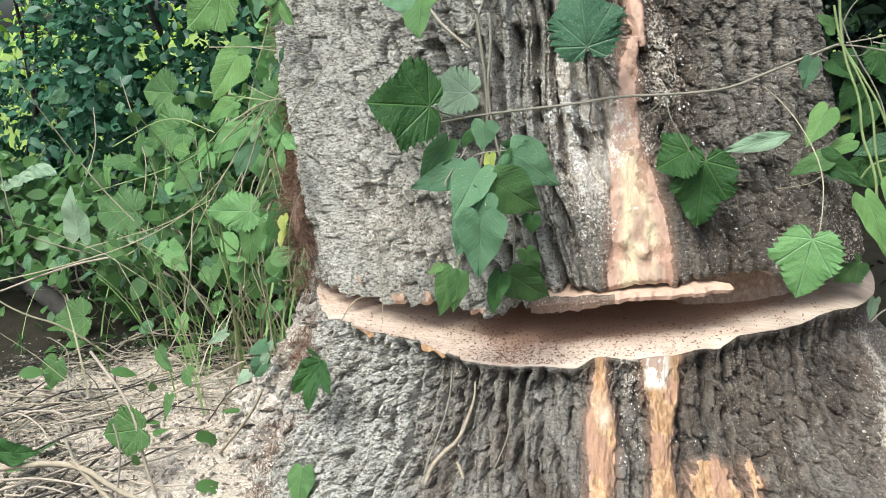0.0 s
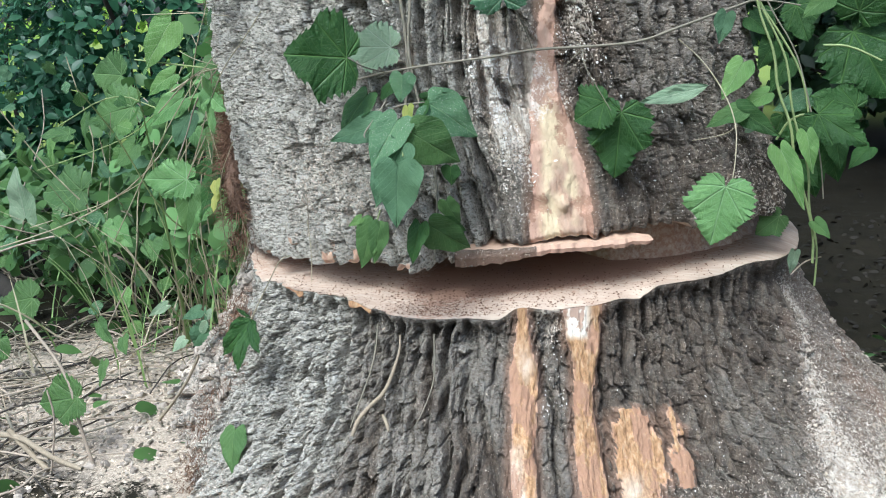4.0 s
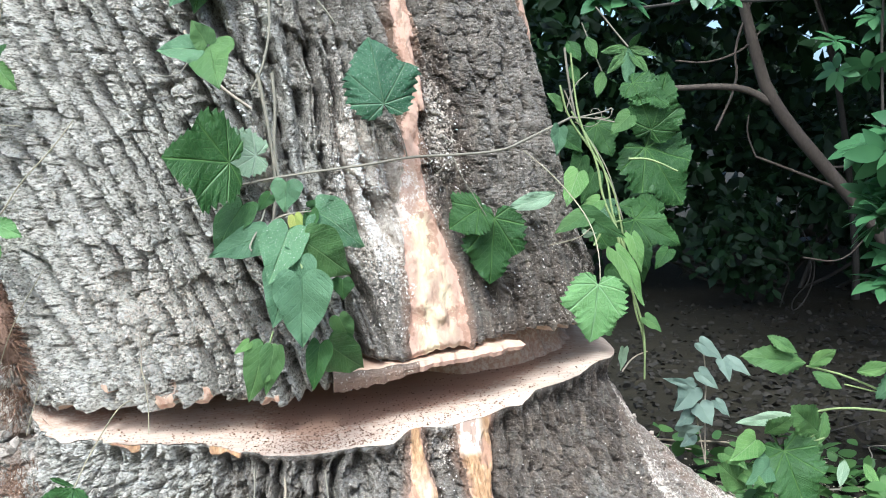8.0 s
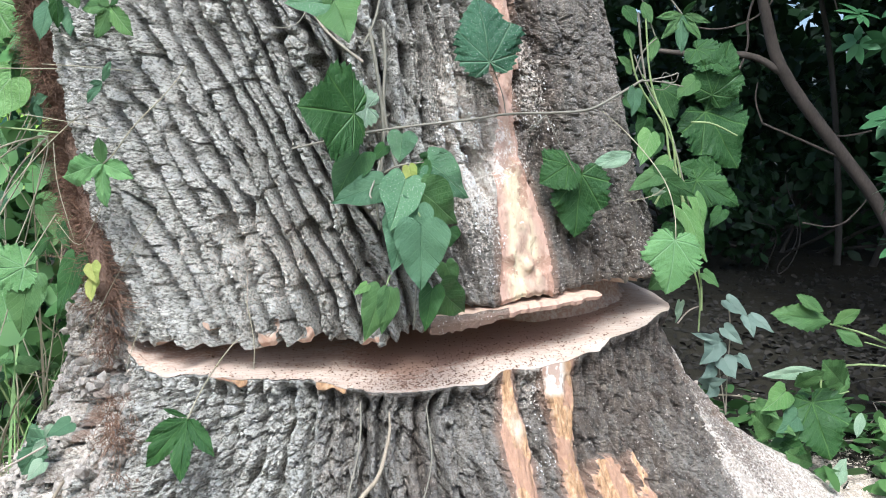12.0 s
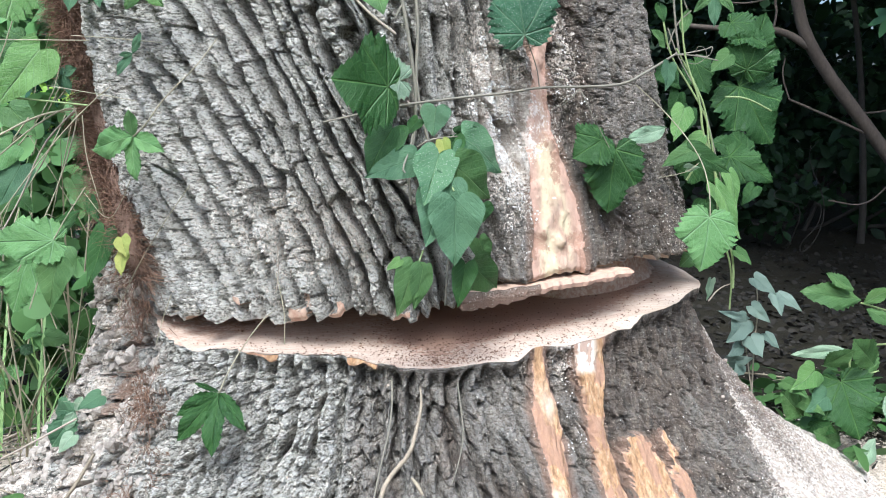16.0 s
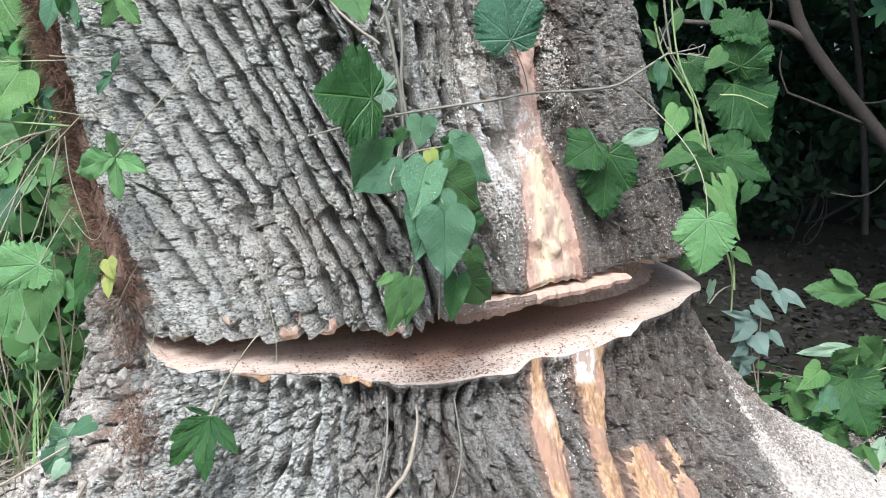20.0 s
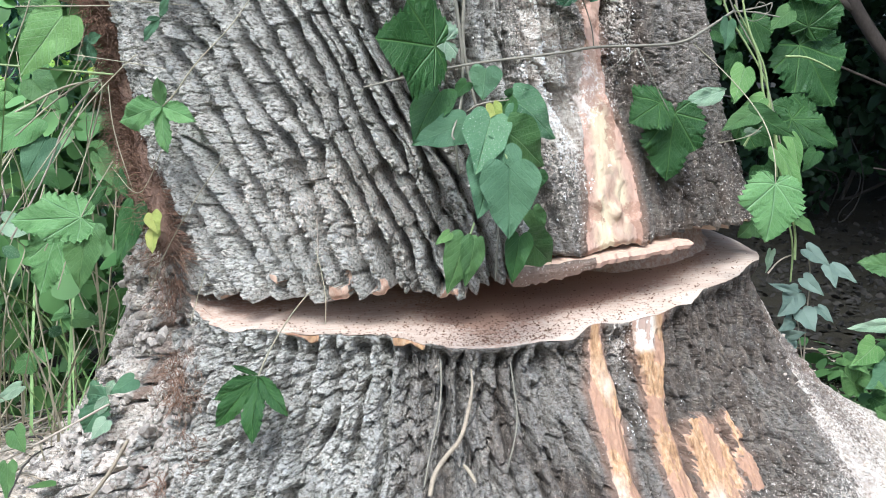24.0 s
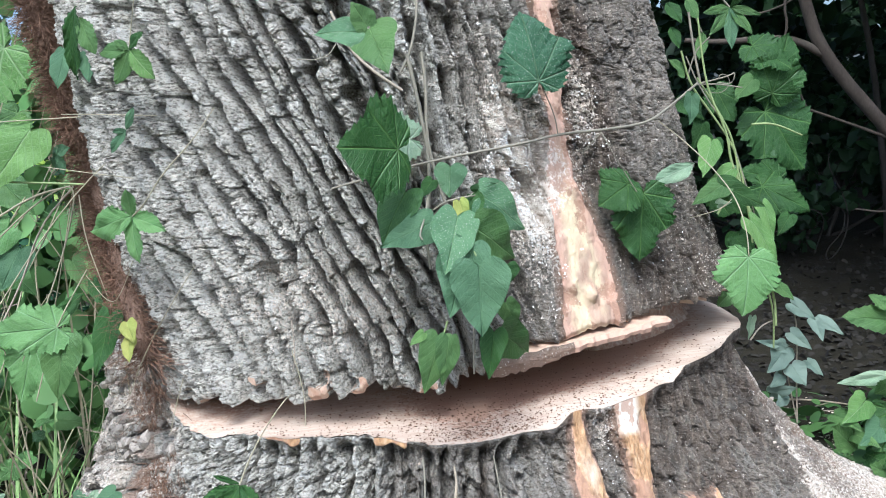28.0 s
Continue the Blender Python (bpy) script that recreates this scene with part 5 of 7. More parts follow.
tube("stem", [(-0.014, -0.465, 1.487), (-0.005, -0.470, 1.423), (0.010, -0.472, 1.371), (0.046, -0.463, 1.330), (0.066, -0.459, 1.299)], (0.0023, 0.0018), VINE, upvine)

creeper_a = thing("creeper_sprig", -0.594, -0.445, 0.960, "light green five-leaved creeper sprig hanging on the bark", "creeper", "creeper sprigs")
leaf(creeper_a, "toothed", LEAF_BRIGHT, (-0.594, -0.445, 0.960), (-0.590, -0.477, 1.009), 0.46, 8)
leaf(creeper_a, "toothed", LEAF_BRIGHT, (-0.594, -0.445, 0.960), (-0.711, -0.389, 0.934), 0.46, -8)
leaf(creeper_a, "toothed", LEAF_BRIGHT, (-0.594, -0.445, 0.960), (-0.591, -0.470, 0.878), 0.46, 8)
leaf(creeper_a, "toothed", LEAF_BRIGHT, (-0.594, -0.445, 0.960), (-0.531, -0.499, 0.942), 0.46, -8)
leaf(creeper_a, "toothed", LEAF_BRIGHT, (-0.594, -0.445, 0.960), (-0.618, -0.459, 0.936), 0.46, 8)
tube("stalk", [(-0.592, -0.447, 0.960), (-0.562, -0.472, 0.979), (-0.522, -0.480, 1.032), (-0.455, -0.487, 1.091), (-0.417, -0.476, 1.143)], (0.0014, 0.0014, 0.0009), STRAW, creeper_a)
tube("stalk", [(-0.604, -0.436, 0.878), (-0.633, -0.412, 0.828), (-0.679, -0.363, 0.780), (-0.752, -0.283, 0.836)], (0.0007, 0.0007), STRAW, creeper_a)

creeper_b = thing("creeper_sprig", -0.586, -0.444, 1.116, "small blue-green creeper sprig on a straw-thin stalk", "creeper", "creeper sprigs")
leaf(creeper_b, "toothed", LEAF_BLUE, (-0.586, -0.444, 1.116), (-0.568, -0.464, 1.152), 0.4, 8)
leaf(creeper_b, "toothed", LEAF_BLUE, (-0.586, -0.444, 1.116), (-0.613, -0.443, 1.114), 0.4, -8)
leaf(creeper_b, "toothed", LEAF_BLUE, (-0.586, -0.444, 1.116), (-0.625, -0.436, 1.077), 0.4, 8)
tube("stalk", [(-0.721, -0.387, 1.154), (-0.633, -0.423, 1.147), (-0.531, -0.437, 1.137)], (0.0009, 0.0007), STRAW, creeper_b)

creeper_c = thing("creeper_sprig", -0.771, -0.302, 1.083, "small blue-green creeper sprig on a straw-thin stalk", "creeper", "creeper sprigs")
leaf(creeper_c, "toothed", LEAF_BLUE, (-0.771, -0.302, 1.083), (-0.741, -0.346, 1.093), 0.45, 8)
leaf(creeper_c, "toothed", LEAF_BLUE, (-0.771, -0.302, 1.083), (-0.800, -0.269, 1.094), 0.45, -8)
leaf(creeper_c, "toothed", LEAF_BLUE, (-0.771, -0.302, 1.083), (-0.796, -0.272, 1.050), 0.45, 8)
leaf(creeper_c, "toothed", LEAF_BLUE, (-0.771, -0.302, 1.083), (-0.764, -0.302, 1.040), 0.45, -8)
tube("stalk", [(-0.816, -0.283, 1.060), (-0.764, -0.324, 1.053), (-0.669, -0.392, 1.040), (-0.595, -0.403, 1.027)], (0.0009, 0.0007), STRAW, creeper_c)

creeper_d = thing("creeper_sprig", -0.557, -0.470, 1.254, "green five-leaved creeper sprig beside a hairy vine", "creeper", "creeper sprigs")
leaf(creeper_d, "toothed", LEAF_MID, (-0.557, -0.470, 1.254), (-0.621, -0.454, 1.260), 0.55, 8)
leaf(creeper_d, "toothed", LEAF_MID, (-0.557, -0.470, 1.254), (-0.590, -0.466, 1.196), 0.55, -8)
leaf(creeper_d, "toothed", LEAF_LIGHT, (-0.557, -0.470, 1.254), (-0.517, -0.498, 1.202), 0.55, 8)
leaf(creeper_d, "toothed", LEAF_DARK, (-0.557, -0.470, 1.254), (-0.531, -0.494, 1.282), 0.55, -8)
leaf(creeper_d, "toothed", LEAF_MID, (-0.557, -0.470, 1.254), (-0.582, -0.471, 1.273), 0.55, 8)
leaf(creeper_d, "toothed", LEAF_DARK, (-0.651, -0.446, 1.339), (-0.690, -0.427, 1.213), 0.42, 0)
leaf(creeper_d, "toothed", LEAF_MID, (-0.645, -0.447, 1.319), (-0.620, -0.466, 1.252), 0.5, 0)
tube("stalk", [(-0.560, -0.459, 1.255), (-0.549, -0.464, 1.301), (-0.531, -0.474, 1.366)], (0.0009, 0.0009), STRAW, creeper_d)

creeper_e = thing("creeper_sprig", -0.411, -0.604, 0.497, "dark green five-leaved creeper sprig hanging against the stump", "creeper", "creeper sprigs")
leaf(creeper_e, "toothed", LEAF_DARK, (-0.411, -0.604, 0.497), (-0.499, -0.604, 0.455), 0.35, 8)
leaf(creeper_e, "toothed", LEAF_DARK, (-0.411, -0.604, 0.497), (-0.491, -0.624, 0.411), 0.35, -8)
leaf(creeper_e, "toothed", LEAF_DARK, (-0.411, -0.604, 0.497), (-0.419, -0.668, 0.399), 0.35, 8)
leaf(creeper_e, "toothed", LEAF_DARK, (-0.411, -0.604, 0.497), (-0.358, -0.672, 0.457), 0.35, -8)
leaf(creeper_e, "toothed", LEAF_DARK, (-0.411, -0.603, 0.499), (-0.459, -0.596, 0.514), 0.22, 0)
tube("stalk", [(-0.411, -0.604, 0.497), (-0.393, -0.591, 0.538), (-0.359, -0.591, 0.592), (-0.323, -0.605, 0.638), (-0.314, -0.575, 0.641)], (0.0014, 0.0009), STRAW, creeper_e)

creeper_f = thing("creeper_sprig", -0.794, -0.300, 0.362, "small dusty creeper sprig on the root flare", "creeper", "creeper sprigs")
leaf(creeper_f, "toothed", LEAF_BLUE, (-0.794, -0.300, 0.362), (-0.880, -0.238, 0.344), 0.6, 8)
leaf(creeper_f, "toothed", LEAF_PALE, (-0.794, -0.300, 0.362), (-0.818, -0.313, 0.321), 0.6, -8)
leaf(creeper_f, "toothed", LEAF_BLUE, (-0.794, -0.300, 0.362), (-0.851, -0.310, 0.282), 0.6, 8)
leaf(creeper_f, "toothed", LEAF_PALE, (-0.794, -0.300, 0.362), (-0.778, -0.309, 0.395), 0.6, -8)

straws = thing("dry_stalk", -0.303, -0.514, 0.671, "dry straw-coloured vine stalks dangling over the saw cut", "dry stalk")
tube("stalk", [(-0.316, -0.506, 0.703), (-0.306, -0.513, 0.660), (-0.298, -0.525, 0.618), (-0.301, -0.526, 0.568)], (0.0009, 0.0007), STRAW, straws)
tube("stalk", [(-0.543, -0.412, 0.642), (-0.561, -0.407, 0.599), (-0.578, -0.413, 0.541)], (0.0009, 0.0007), STRAW, straws)
tube("stalk", [(-0.311, -0.508, 0.759), (-0.311, -0.507, 0.692), (-0.318, -0.505, 0.664)], (0.0010, 0.0010), TWIG, straws)

roots = thing("dead_rootlet", -0.045, -0.641, 0.429, "pale dead rootlets clinging to the stump", "rootlet")
tube("root", [(-0.041, -0.611, 0.506), (-0.038, -0.621, 0.476), (-0.047, -0.634, 0.438), (-0.059, -0.653, 0.396), (-0.087, -0.665, 0.369), (-0.108, -0.680, 0.343), (-0.114, -0.697, 0.313)], (0.0014, 0.0035, 0.0045, 0.0042), STRAW_DARK, roots)
tube("root", [(-0.093, -0.608, 0.522), (-0.092, -0.620, 0.477), (-0.098, -0.637, 0.429), (-0.110, -0.654, 0.387), (-0.124, -0.685, 0.324)], (0.0018, 0.0018, 0.0014), VINE, roots)
tube("root", [(0.028, -0.599, 0.512), (0.034, -0.613, 0.462), (0.039, -0.628, 0.423), (0.029, -0.652, 0.378), (0.015, -0.672, 0.343)], (0.0014, 0.0014, 0.0009), VINE, roots)
tube("root", [(-0.057, -0.670, 0.357), (-0.047, -0.675, 0.346), (-0.037, -0.683, 0.330)], (0.0021, 0.0042, 0.0028), STRAW_DARK, roots)

leftvine = thing("trailing_vine", -0.866, -0.150, 0.734, "trailing vine with large light green leaves and straw-coloured stems", "vine")
leaf(leftvine, "grape", LEAF_BRIGHT, (-0.955, -0.100, 0.666), (-1.004, -0.130, 0.542), 0.75, 0)
leaf(leftvine, "heart", LEAF_PALE, (-1.066, -0.100, 0.700), (-0.976, -0.130, 0.687), 0.6, 0)
leaf(leftvine, "lance", LEAF_DARK, (-0.794, -0.200, 0.790), (-0.881, -0.230, 0.720), 0.3, 0)
leaf(leftvine, "heart", LEAF_MID, (-0.809, -0.200, 0.858), (-0.769, -0.230, 0.788), 0.5, 0)
leaf(leftvine, "heart", LEAF_DARK, (-0.689, -0.350, 0.762), (-0.725, -0.380, 0.650), 0.5, 0)
leaf(leftvine, "heart", LEAF_YELLOW, (-0.641, -0.400, 0.757), (-0.627, -0.430, 0.725), 0.8, 0)
leaf(leftvine, "heart", LEAF_YELLOW, (-0.641, -0.400, 0.724), (-0.639, -0.430, 0.688), 0.7, 0)
leaf(leftvine, "heart", LEAF_BRIGHT, (-1.032, 0.000, 0.822), (-0.973, -0.030, 0.770), 0.7, 0)
leaf(leftvine, "heart", LEAF_MID, (-1.064, 0.100, 1.014), (-0.993, 0.070, 0.944), 0.8, 0)
leaf(leftvine, "grape", LEAF_MID, (-1.058, 0.200, 1.189), (-1.111, 0.170, 1.110), 0.9, 0)
leaf(leftvine, "heart", LEAF_BRIGHT, (-1.001, 0.200, 1.309), (-1.046, 0.170, 1.283), 0.9, 0)
leaf(leftvine, "heart", LEAF_DARK, (-0.733, -0.300, 0.824), (-0.711, -0.330, 0.776), 0.5, 0)
tube("stem", [(-0.979, -0.200, 0.897), (-0.886, -0.200, 0.973), (-0.811, -0.200, 1.015), (-0.782, -0.200, 1.007), (-0.812, -0.200, 0.909), (-0.862, -0.200, 0.792), (-0.941, -0.200, 0.652)], (0.0018, 0.0018, 0.0014), STRAW, leftvine)
tube("stem", [(-1.020, -0.100, 0.943), (-0.914, -0.100, 0.997), (-0.832, -0.100, 1.010)], (0.0028, 0.0023), STRAW, leftvine)
tube("stem", [(-0.740, -0.300, 0.999), (-0.739, -0.300, 0.915), (-0.716, -0.300, 0.822), (-0.689, -0.300, 0.717), (-0.687, -0.300, 0.588)], (0.0011, 0.0009), STRAW, leftvine)
tube("stem", [(-0.670, -0.350, 0.601), (-0.616, -0.420, 0.683), (-0.533, -0.520, 0.785), (-0.461, -0.550, 0.875)], (0.0010, 0.0008), STRAW, leftvine)
tube("stem", [(-1.034, -0.150, 0.671), (-0.941, -0.150, 0.814), (-0.889, -0.150, 0.933), (-0.807, -0.150, 1.011)], (0.0021, 0.0021), TWIG, leftvine)

leftgrape = thing("trailing_vine", -1.005, -0.200, 0.706, "trailing vine with broad sunlit leaves on pale stems", "vine")
leaf(leftgrape, "grape", LEAF_MID, (-2.098, 0.830, 0.941), (-2.241, 0.800, 0.954), 1.1, 0)
leaf(leftgrape, "heart", LEAF_PALE, (-2.027, 0.200, 0.467), (-2.025, 0.170, 0.657), 0.75, 0)
leaf(leftgrape, "grape", LEAF_MID, (-1.732, 0.200, 0.582), (-1.919, 0.170, 0.581), 0.85, 0)
leaf(leftgrape, "grape", LEAF_MID, (-1.743, 0.500, 0.845), (-1.954, 0.470, 0.798), 0.8, 0)
leaf(leftgrape, "heart", LEAF_BRIGHT, (-0.981, -0.100, 0.929), (-1.101, -0.130, 0.854), 0.6, 0)
leaf(leftgrape, "heart", LEAF_BLUE, (-0.960, -0.100, 0.882), (-1.004, -0.130, 0.794), 0.8, 0)
leaf(leftgrape, "grape", LEAF_BRIGHT, (-0.816, -0.300, 0.737), (-0.953, -0.330, 0.738), 0.65, 0)
leaf(leftgrape, "heart", LEAF_MID, (-0.806, -0.300, 0.713), (-0.830, -0.330, 0.593), 0.7, 0)
leaf(leftgrape, "heart", LEAF_LIGHT, (-0.818, -0.300, 1.131), (-0.909, -0.330, 1.022), 0.75, 0)
leaf(leftgrape, "grape", LEAF_LIGHT, (-0.849, -0.300, 1.292), (-0.972, -0.330, 1.203), 0.9, 0)
leaf(leftgrape, "heart", LEAF_BLUE, (-0.731, -0.300, 1.276), (-0.752, -0.330, 1.211), 0.9, 0)
leaf(leftgrape, "heart", LEAF_BLUE, (-0.689, -0.300, 1.270), (-0.685, -0.330, 1.215), 0.8, 0)
leaf(leftgrape, "heart", LEAF_LIGHT, (-1.090, 0.000, 0.989), (-1.187, -0.030, 0.933), 0.6, 0)
leaf(leftgrape, "heart", LEAF_MID, (-1.778, 0.100, 0.488), (-1.685, 0.070, 0.463), 0.9, 0)
leaf(leftgrape, "heart", LEAF_LIGHT, (-1.732, 0.100, 0.785), (-1.721, 0.070, 0.684), 0.4, 0)
leaf(leftgrape, "heart", LEAF_MID, (-1.768, 0.300, 0.836), (-1.778, 0.270, 0.749), 0.5, 0)
leaf(leftgrape, "grape", LEAF_MID, (-0.972, -0.600, 0.231), (-1.084, -0.630, 0.208), 0.9, 0)
leaf(leftgrape, "heart", LEAF_MID, (-0.899, -0.500, 0.364), (-0.872, -0.530, 0.334), 0.9, 0)
leaf(leftgrape, "heart", LEAF_MID, (-0.866, -0.600, 0.339), (-0.863, -0.630, 0.285), 0.6, 0)
leaf(leftgrape, "heart", LEAF_DARK, (-1.384, -0.700, 0.135), (-1.234, -0.730, 0.169), 0.5, 0)
leaf(leftgrape, "grape", LEAF_MID, (-1.741, -0.200, 0.162), (-1.775, -0.230, 0.070), 0.8, 0)
leaf(leftgrape, "heart", LEAF_LIGHT, (-1.283, -0.100, 0.341), (-1.250, -0.130, 0.300), 0.9, 0)
leaf(leftgrape, "heart", LEAF_PALE, (-1.023, -0.200, 0.351), (-1.079, -0.230, 0.319), 0.4, 0)
leaf(leftgrape, "heart", LEAF_MID, (-1.190, -0.300, 0.310), (-1.126, -0.330, 0.262), 0.6, 0)
leaf(leftgrape, "heart", LEAF_BLUE, (-0.683, -0.450, 0.444), (-0.720, -0.480, 0.427), 0.8, 0)
leaf(leftgrape, "heart", LEAF_PALE, (-0.743, -0.450, 0.362), (-0.765, -0.480, 0.339), 0.8, 0)
leaf(leftgrape, "heart", LEAF_MID, (-0.470, -0.620, 0.235), (-0.455, -0.680, 0.160), 0.75, 0)
leaf(leftgrape, "heart", LEAF_BRIGHT, (-1.495, 0.100, 0.492), (-1.402, 0.070, 0.430), 0.8, 0)
leaf(leftgrape, "grape", LEAF_MID, (-2.049, 0.200, 0.160), (-2.201, 0.170, 0.128), 0.9, 0)
leaf(leftgrape, "heart", LEAF_MID, (-1.365, 0.100, 0.763), (-1.442, 0.070, 0.690), 0.8, 0)
leaf(leftgrape, "lance", LEAF_PALE, (-2.985, 0.630, 0.534), (-2.854, 0.600, 0.561), 0.4, 0)
leaf(leftgrape, "lance", LEAF_PALE, (-2.913, 0.630, 0.559), (-2.786, 0.600, 0.575), 0.4, 0)
leaf(leftgrape, "lance", LEAF_PALE, (-2.856, 0.630, 0.587), (-2.719, 0.600, 0.593), 0.4, 0)
leaf(leftgrape, "lance", LEAF_PALE, (-2.800, 0.630, 0.614), (-2.659, 0.600, 0.611), 0.4, 0)
leaf(leftgrape, "lance", LEAF_PALE, (-2.746, 0.630, 0.637), (-2.603, 0.600, 0.618), 0.4, 0)
tube("stem", [(-3.083, 0.640, 0.488), (-2.918, 0.640, 0.562), (-2.749, 0.640, 0.645), (-2.673, 0.640, 0.717)], (0.0021, 0.0014), GREENSTEM, leftgrape)
tube("stem", [(-2.261, 0.000, 0.324), (-1.926, 0.000, 0.408), (-1.517, 0.000, 0.532), (-1.194, 0.000, 0.707), (-0.977, 0.000, 0.990)], (0.0028, 0.0023, 0.0018), STRAW, leftgrape)
tube("stem", [(-2.407, 0.100, 0.238), (-1.987, 0.100, 0.388), (-1.759, 0.100, 0.440)], (0.0042, 0.0035), TWIG, leftgrape)
tube("stem", [(-1.817, 0.100, 0.664), (-1.387, 0.100, 0.780), (-1.250, 0.100, 0.874), (-1.137, 0.100, 1.005)], (0.0021, 0.0017), GREENSTEM, leftgrape)
tube("stem", [(-1.912, 0.300, 0.791), (-1.626, 0.300, 0.918), (-1.433, 0.300, 0.855)], (0.0028, 0.0021), GREENSTEM, leftgrape)
tube("stem", [(-0.949, -0.300, 1.042), (-0.728, -0.300, 1.019)], (0.0021, 0.0021), GREENSTEM, leftgrape)
tube("stem", [(-0.909, -0.300, 1.152), (-0.717, -0.300, 1.150)], (0.0011, 0.0011), STRAW, leftgrape)
tube("stem", [(-1.891, 0.100, 0.459), (-1.695, 0.100, 0.515), (-1.510, 0.100, 0.568), (-1.283, 0.100, 0.676)], (0.0018, 0.0014), STRAW, leftgrape)
tube("stem", [(-1.118, -0.600, 0.417), (-0.992, -0.600, 0.288), (-0.981, -0.600, 0.168), (-0.942, -0.600, 0.036)], (0.0042, 0.0042), TWIG, leftgrape)
tube("stem", [(-1.404, -0.500, 0.128), (-1.132, -0.500, 0.217), (-0.906, -0.500, 0.310), (-0.715, -0.500, 0.413)], (0.0028, 0.0021), TWIG, leftgrape)
tube("stem", [(-0.979, -0.700, 0.078), (-0.939, -0.700, 0.221), (-0.956, -0.700, 0.290)], (0.0028, 0.0021), TWIG, leftgrape)
tube("stem", [(-1.664, 0.200, 0.206), (-1.668, 0.200, 0.372), (-1.607, 0.200, 0.540), (-1.554, 0.200, 0.854)], (0.0011, 0.0009), STRAW, leftgrape)
tube("stem", [(-1.096, -0.300, 0.553), (-1.047, -0.300, 0.621), (-0.888, -0.300, 0.844), (-0.728, -0.300, 1.026), (-0.570, -0.300, 1.133)], (0.0014, 0.0014, 0.0009), STRAW, leftgrape)
tube("stem", [(-0.877, -0.300, 0.589), (-0.826, -0.300, 0.729), (-0.743, -0.300, 0.850)], (0.0014, 0.0014), STRAW, leftgrape)
tube("stem", [(-1.417, -0.700, 0.079), (-1.109, -0.700, 0.165), (-0.965, -0.700, 0.111), (-0.874, -0.700, 0.101)], (0.0084, 0.0077, 0.0056), STRAW_DARK, leftgrape)
tube("stem", [(-1.109, -0.700, 0.165), (-1.075, -0.700, 0.134), (-0.989, -0.700, 0.076)], (0.0070, 0.0070), STRAW_DARK, leftgrape)
tube("stem", [(-1.401, -0.700, 0.050), (-1.222, -0.700, 0.095), (-0.984, -0.700, 0.107)], (0.0035, 0.0028), TWIG, leftgrape)
tube("stem", [(-0.858, -0.450, 0.125), (-0.755, -0.450, 0.238), (-0.703, -0.450, 0.323)], (0.0042, 0.0035), STRAW_DARK, leftgrape)
tube("stem", [(-1.322, -0.300, -0.013), (-1.276, -0.300, 0.158), (-1.173, -0.300, 0.278), (-1.071, -0.300, 0.425)], (0.0021, 0.0021), TWIG, leftgrape)

btree = thing("understorey_tree", 2.36, 2.350, 0.004, "slender bare-branched understorey tree in deep shade", "tree")
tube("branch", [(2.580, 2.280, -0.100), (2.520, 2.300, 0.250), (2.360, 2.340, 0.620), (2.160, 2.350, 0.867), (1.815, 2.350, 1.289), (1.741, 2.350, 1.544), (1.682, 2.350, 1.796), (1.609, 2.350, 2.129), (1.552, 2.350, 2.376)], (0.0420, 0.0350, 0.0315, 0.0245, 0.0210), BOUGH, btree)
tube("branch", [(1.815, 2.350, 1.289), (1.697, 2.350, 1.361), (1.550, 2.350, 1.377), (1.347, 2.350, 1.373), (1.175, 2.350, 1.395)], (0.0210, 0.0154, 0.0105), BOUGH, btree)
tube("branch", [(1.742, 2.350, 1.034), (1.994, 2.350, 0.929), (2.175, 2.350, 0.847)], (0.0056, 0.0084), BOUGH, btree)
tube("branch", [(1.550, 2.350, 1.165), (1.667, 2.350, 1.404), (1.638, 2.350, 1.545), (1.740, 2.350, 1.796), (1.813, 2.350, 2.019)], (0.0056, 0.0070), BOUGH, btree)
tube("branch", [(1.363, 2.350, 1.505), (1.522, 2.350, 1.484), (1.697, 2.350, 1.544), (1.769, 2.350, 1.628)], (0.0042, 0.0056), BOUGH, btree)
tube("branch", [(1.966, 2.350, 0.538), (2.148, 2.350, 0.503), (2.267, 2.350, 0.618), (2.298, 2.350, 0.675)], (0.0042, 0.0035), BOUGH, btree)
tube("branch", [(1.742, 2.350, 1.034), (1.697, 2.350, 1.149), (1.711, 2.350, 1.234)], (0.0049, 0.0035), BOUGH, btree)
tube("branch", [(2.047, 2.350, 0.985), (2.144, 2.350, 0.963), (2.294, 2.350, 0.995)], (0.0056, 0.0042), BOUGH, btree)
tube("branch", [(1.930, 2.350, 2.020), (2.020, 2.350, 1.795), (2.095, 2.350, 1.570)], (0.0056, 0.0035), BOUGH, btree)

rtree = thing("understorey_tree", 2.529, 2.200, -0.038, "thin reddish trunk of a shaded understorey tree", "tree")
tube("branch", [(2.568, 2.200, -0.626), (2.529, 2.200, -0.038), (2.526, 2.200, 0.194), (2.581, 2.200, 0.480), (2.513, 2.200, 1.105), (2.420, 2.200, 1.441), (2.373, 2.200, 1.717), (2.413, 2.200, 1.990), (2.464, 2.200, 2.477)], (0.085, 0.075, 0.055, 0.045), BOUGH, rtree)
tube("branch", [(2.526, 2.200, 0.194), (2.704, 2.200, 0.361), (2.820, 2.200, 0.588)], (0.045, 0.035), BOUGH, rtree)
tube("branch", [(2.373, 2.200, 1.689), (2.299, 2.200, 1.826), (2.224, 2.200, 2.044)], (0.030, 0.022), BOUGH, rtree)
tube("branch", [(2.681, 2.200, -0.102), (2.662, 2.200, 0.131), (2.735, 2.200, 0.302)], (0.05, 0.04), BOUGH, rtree)

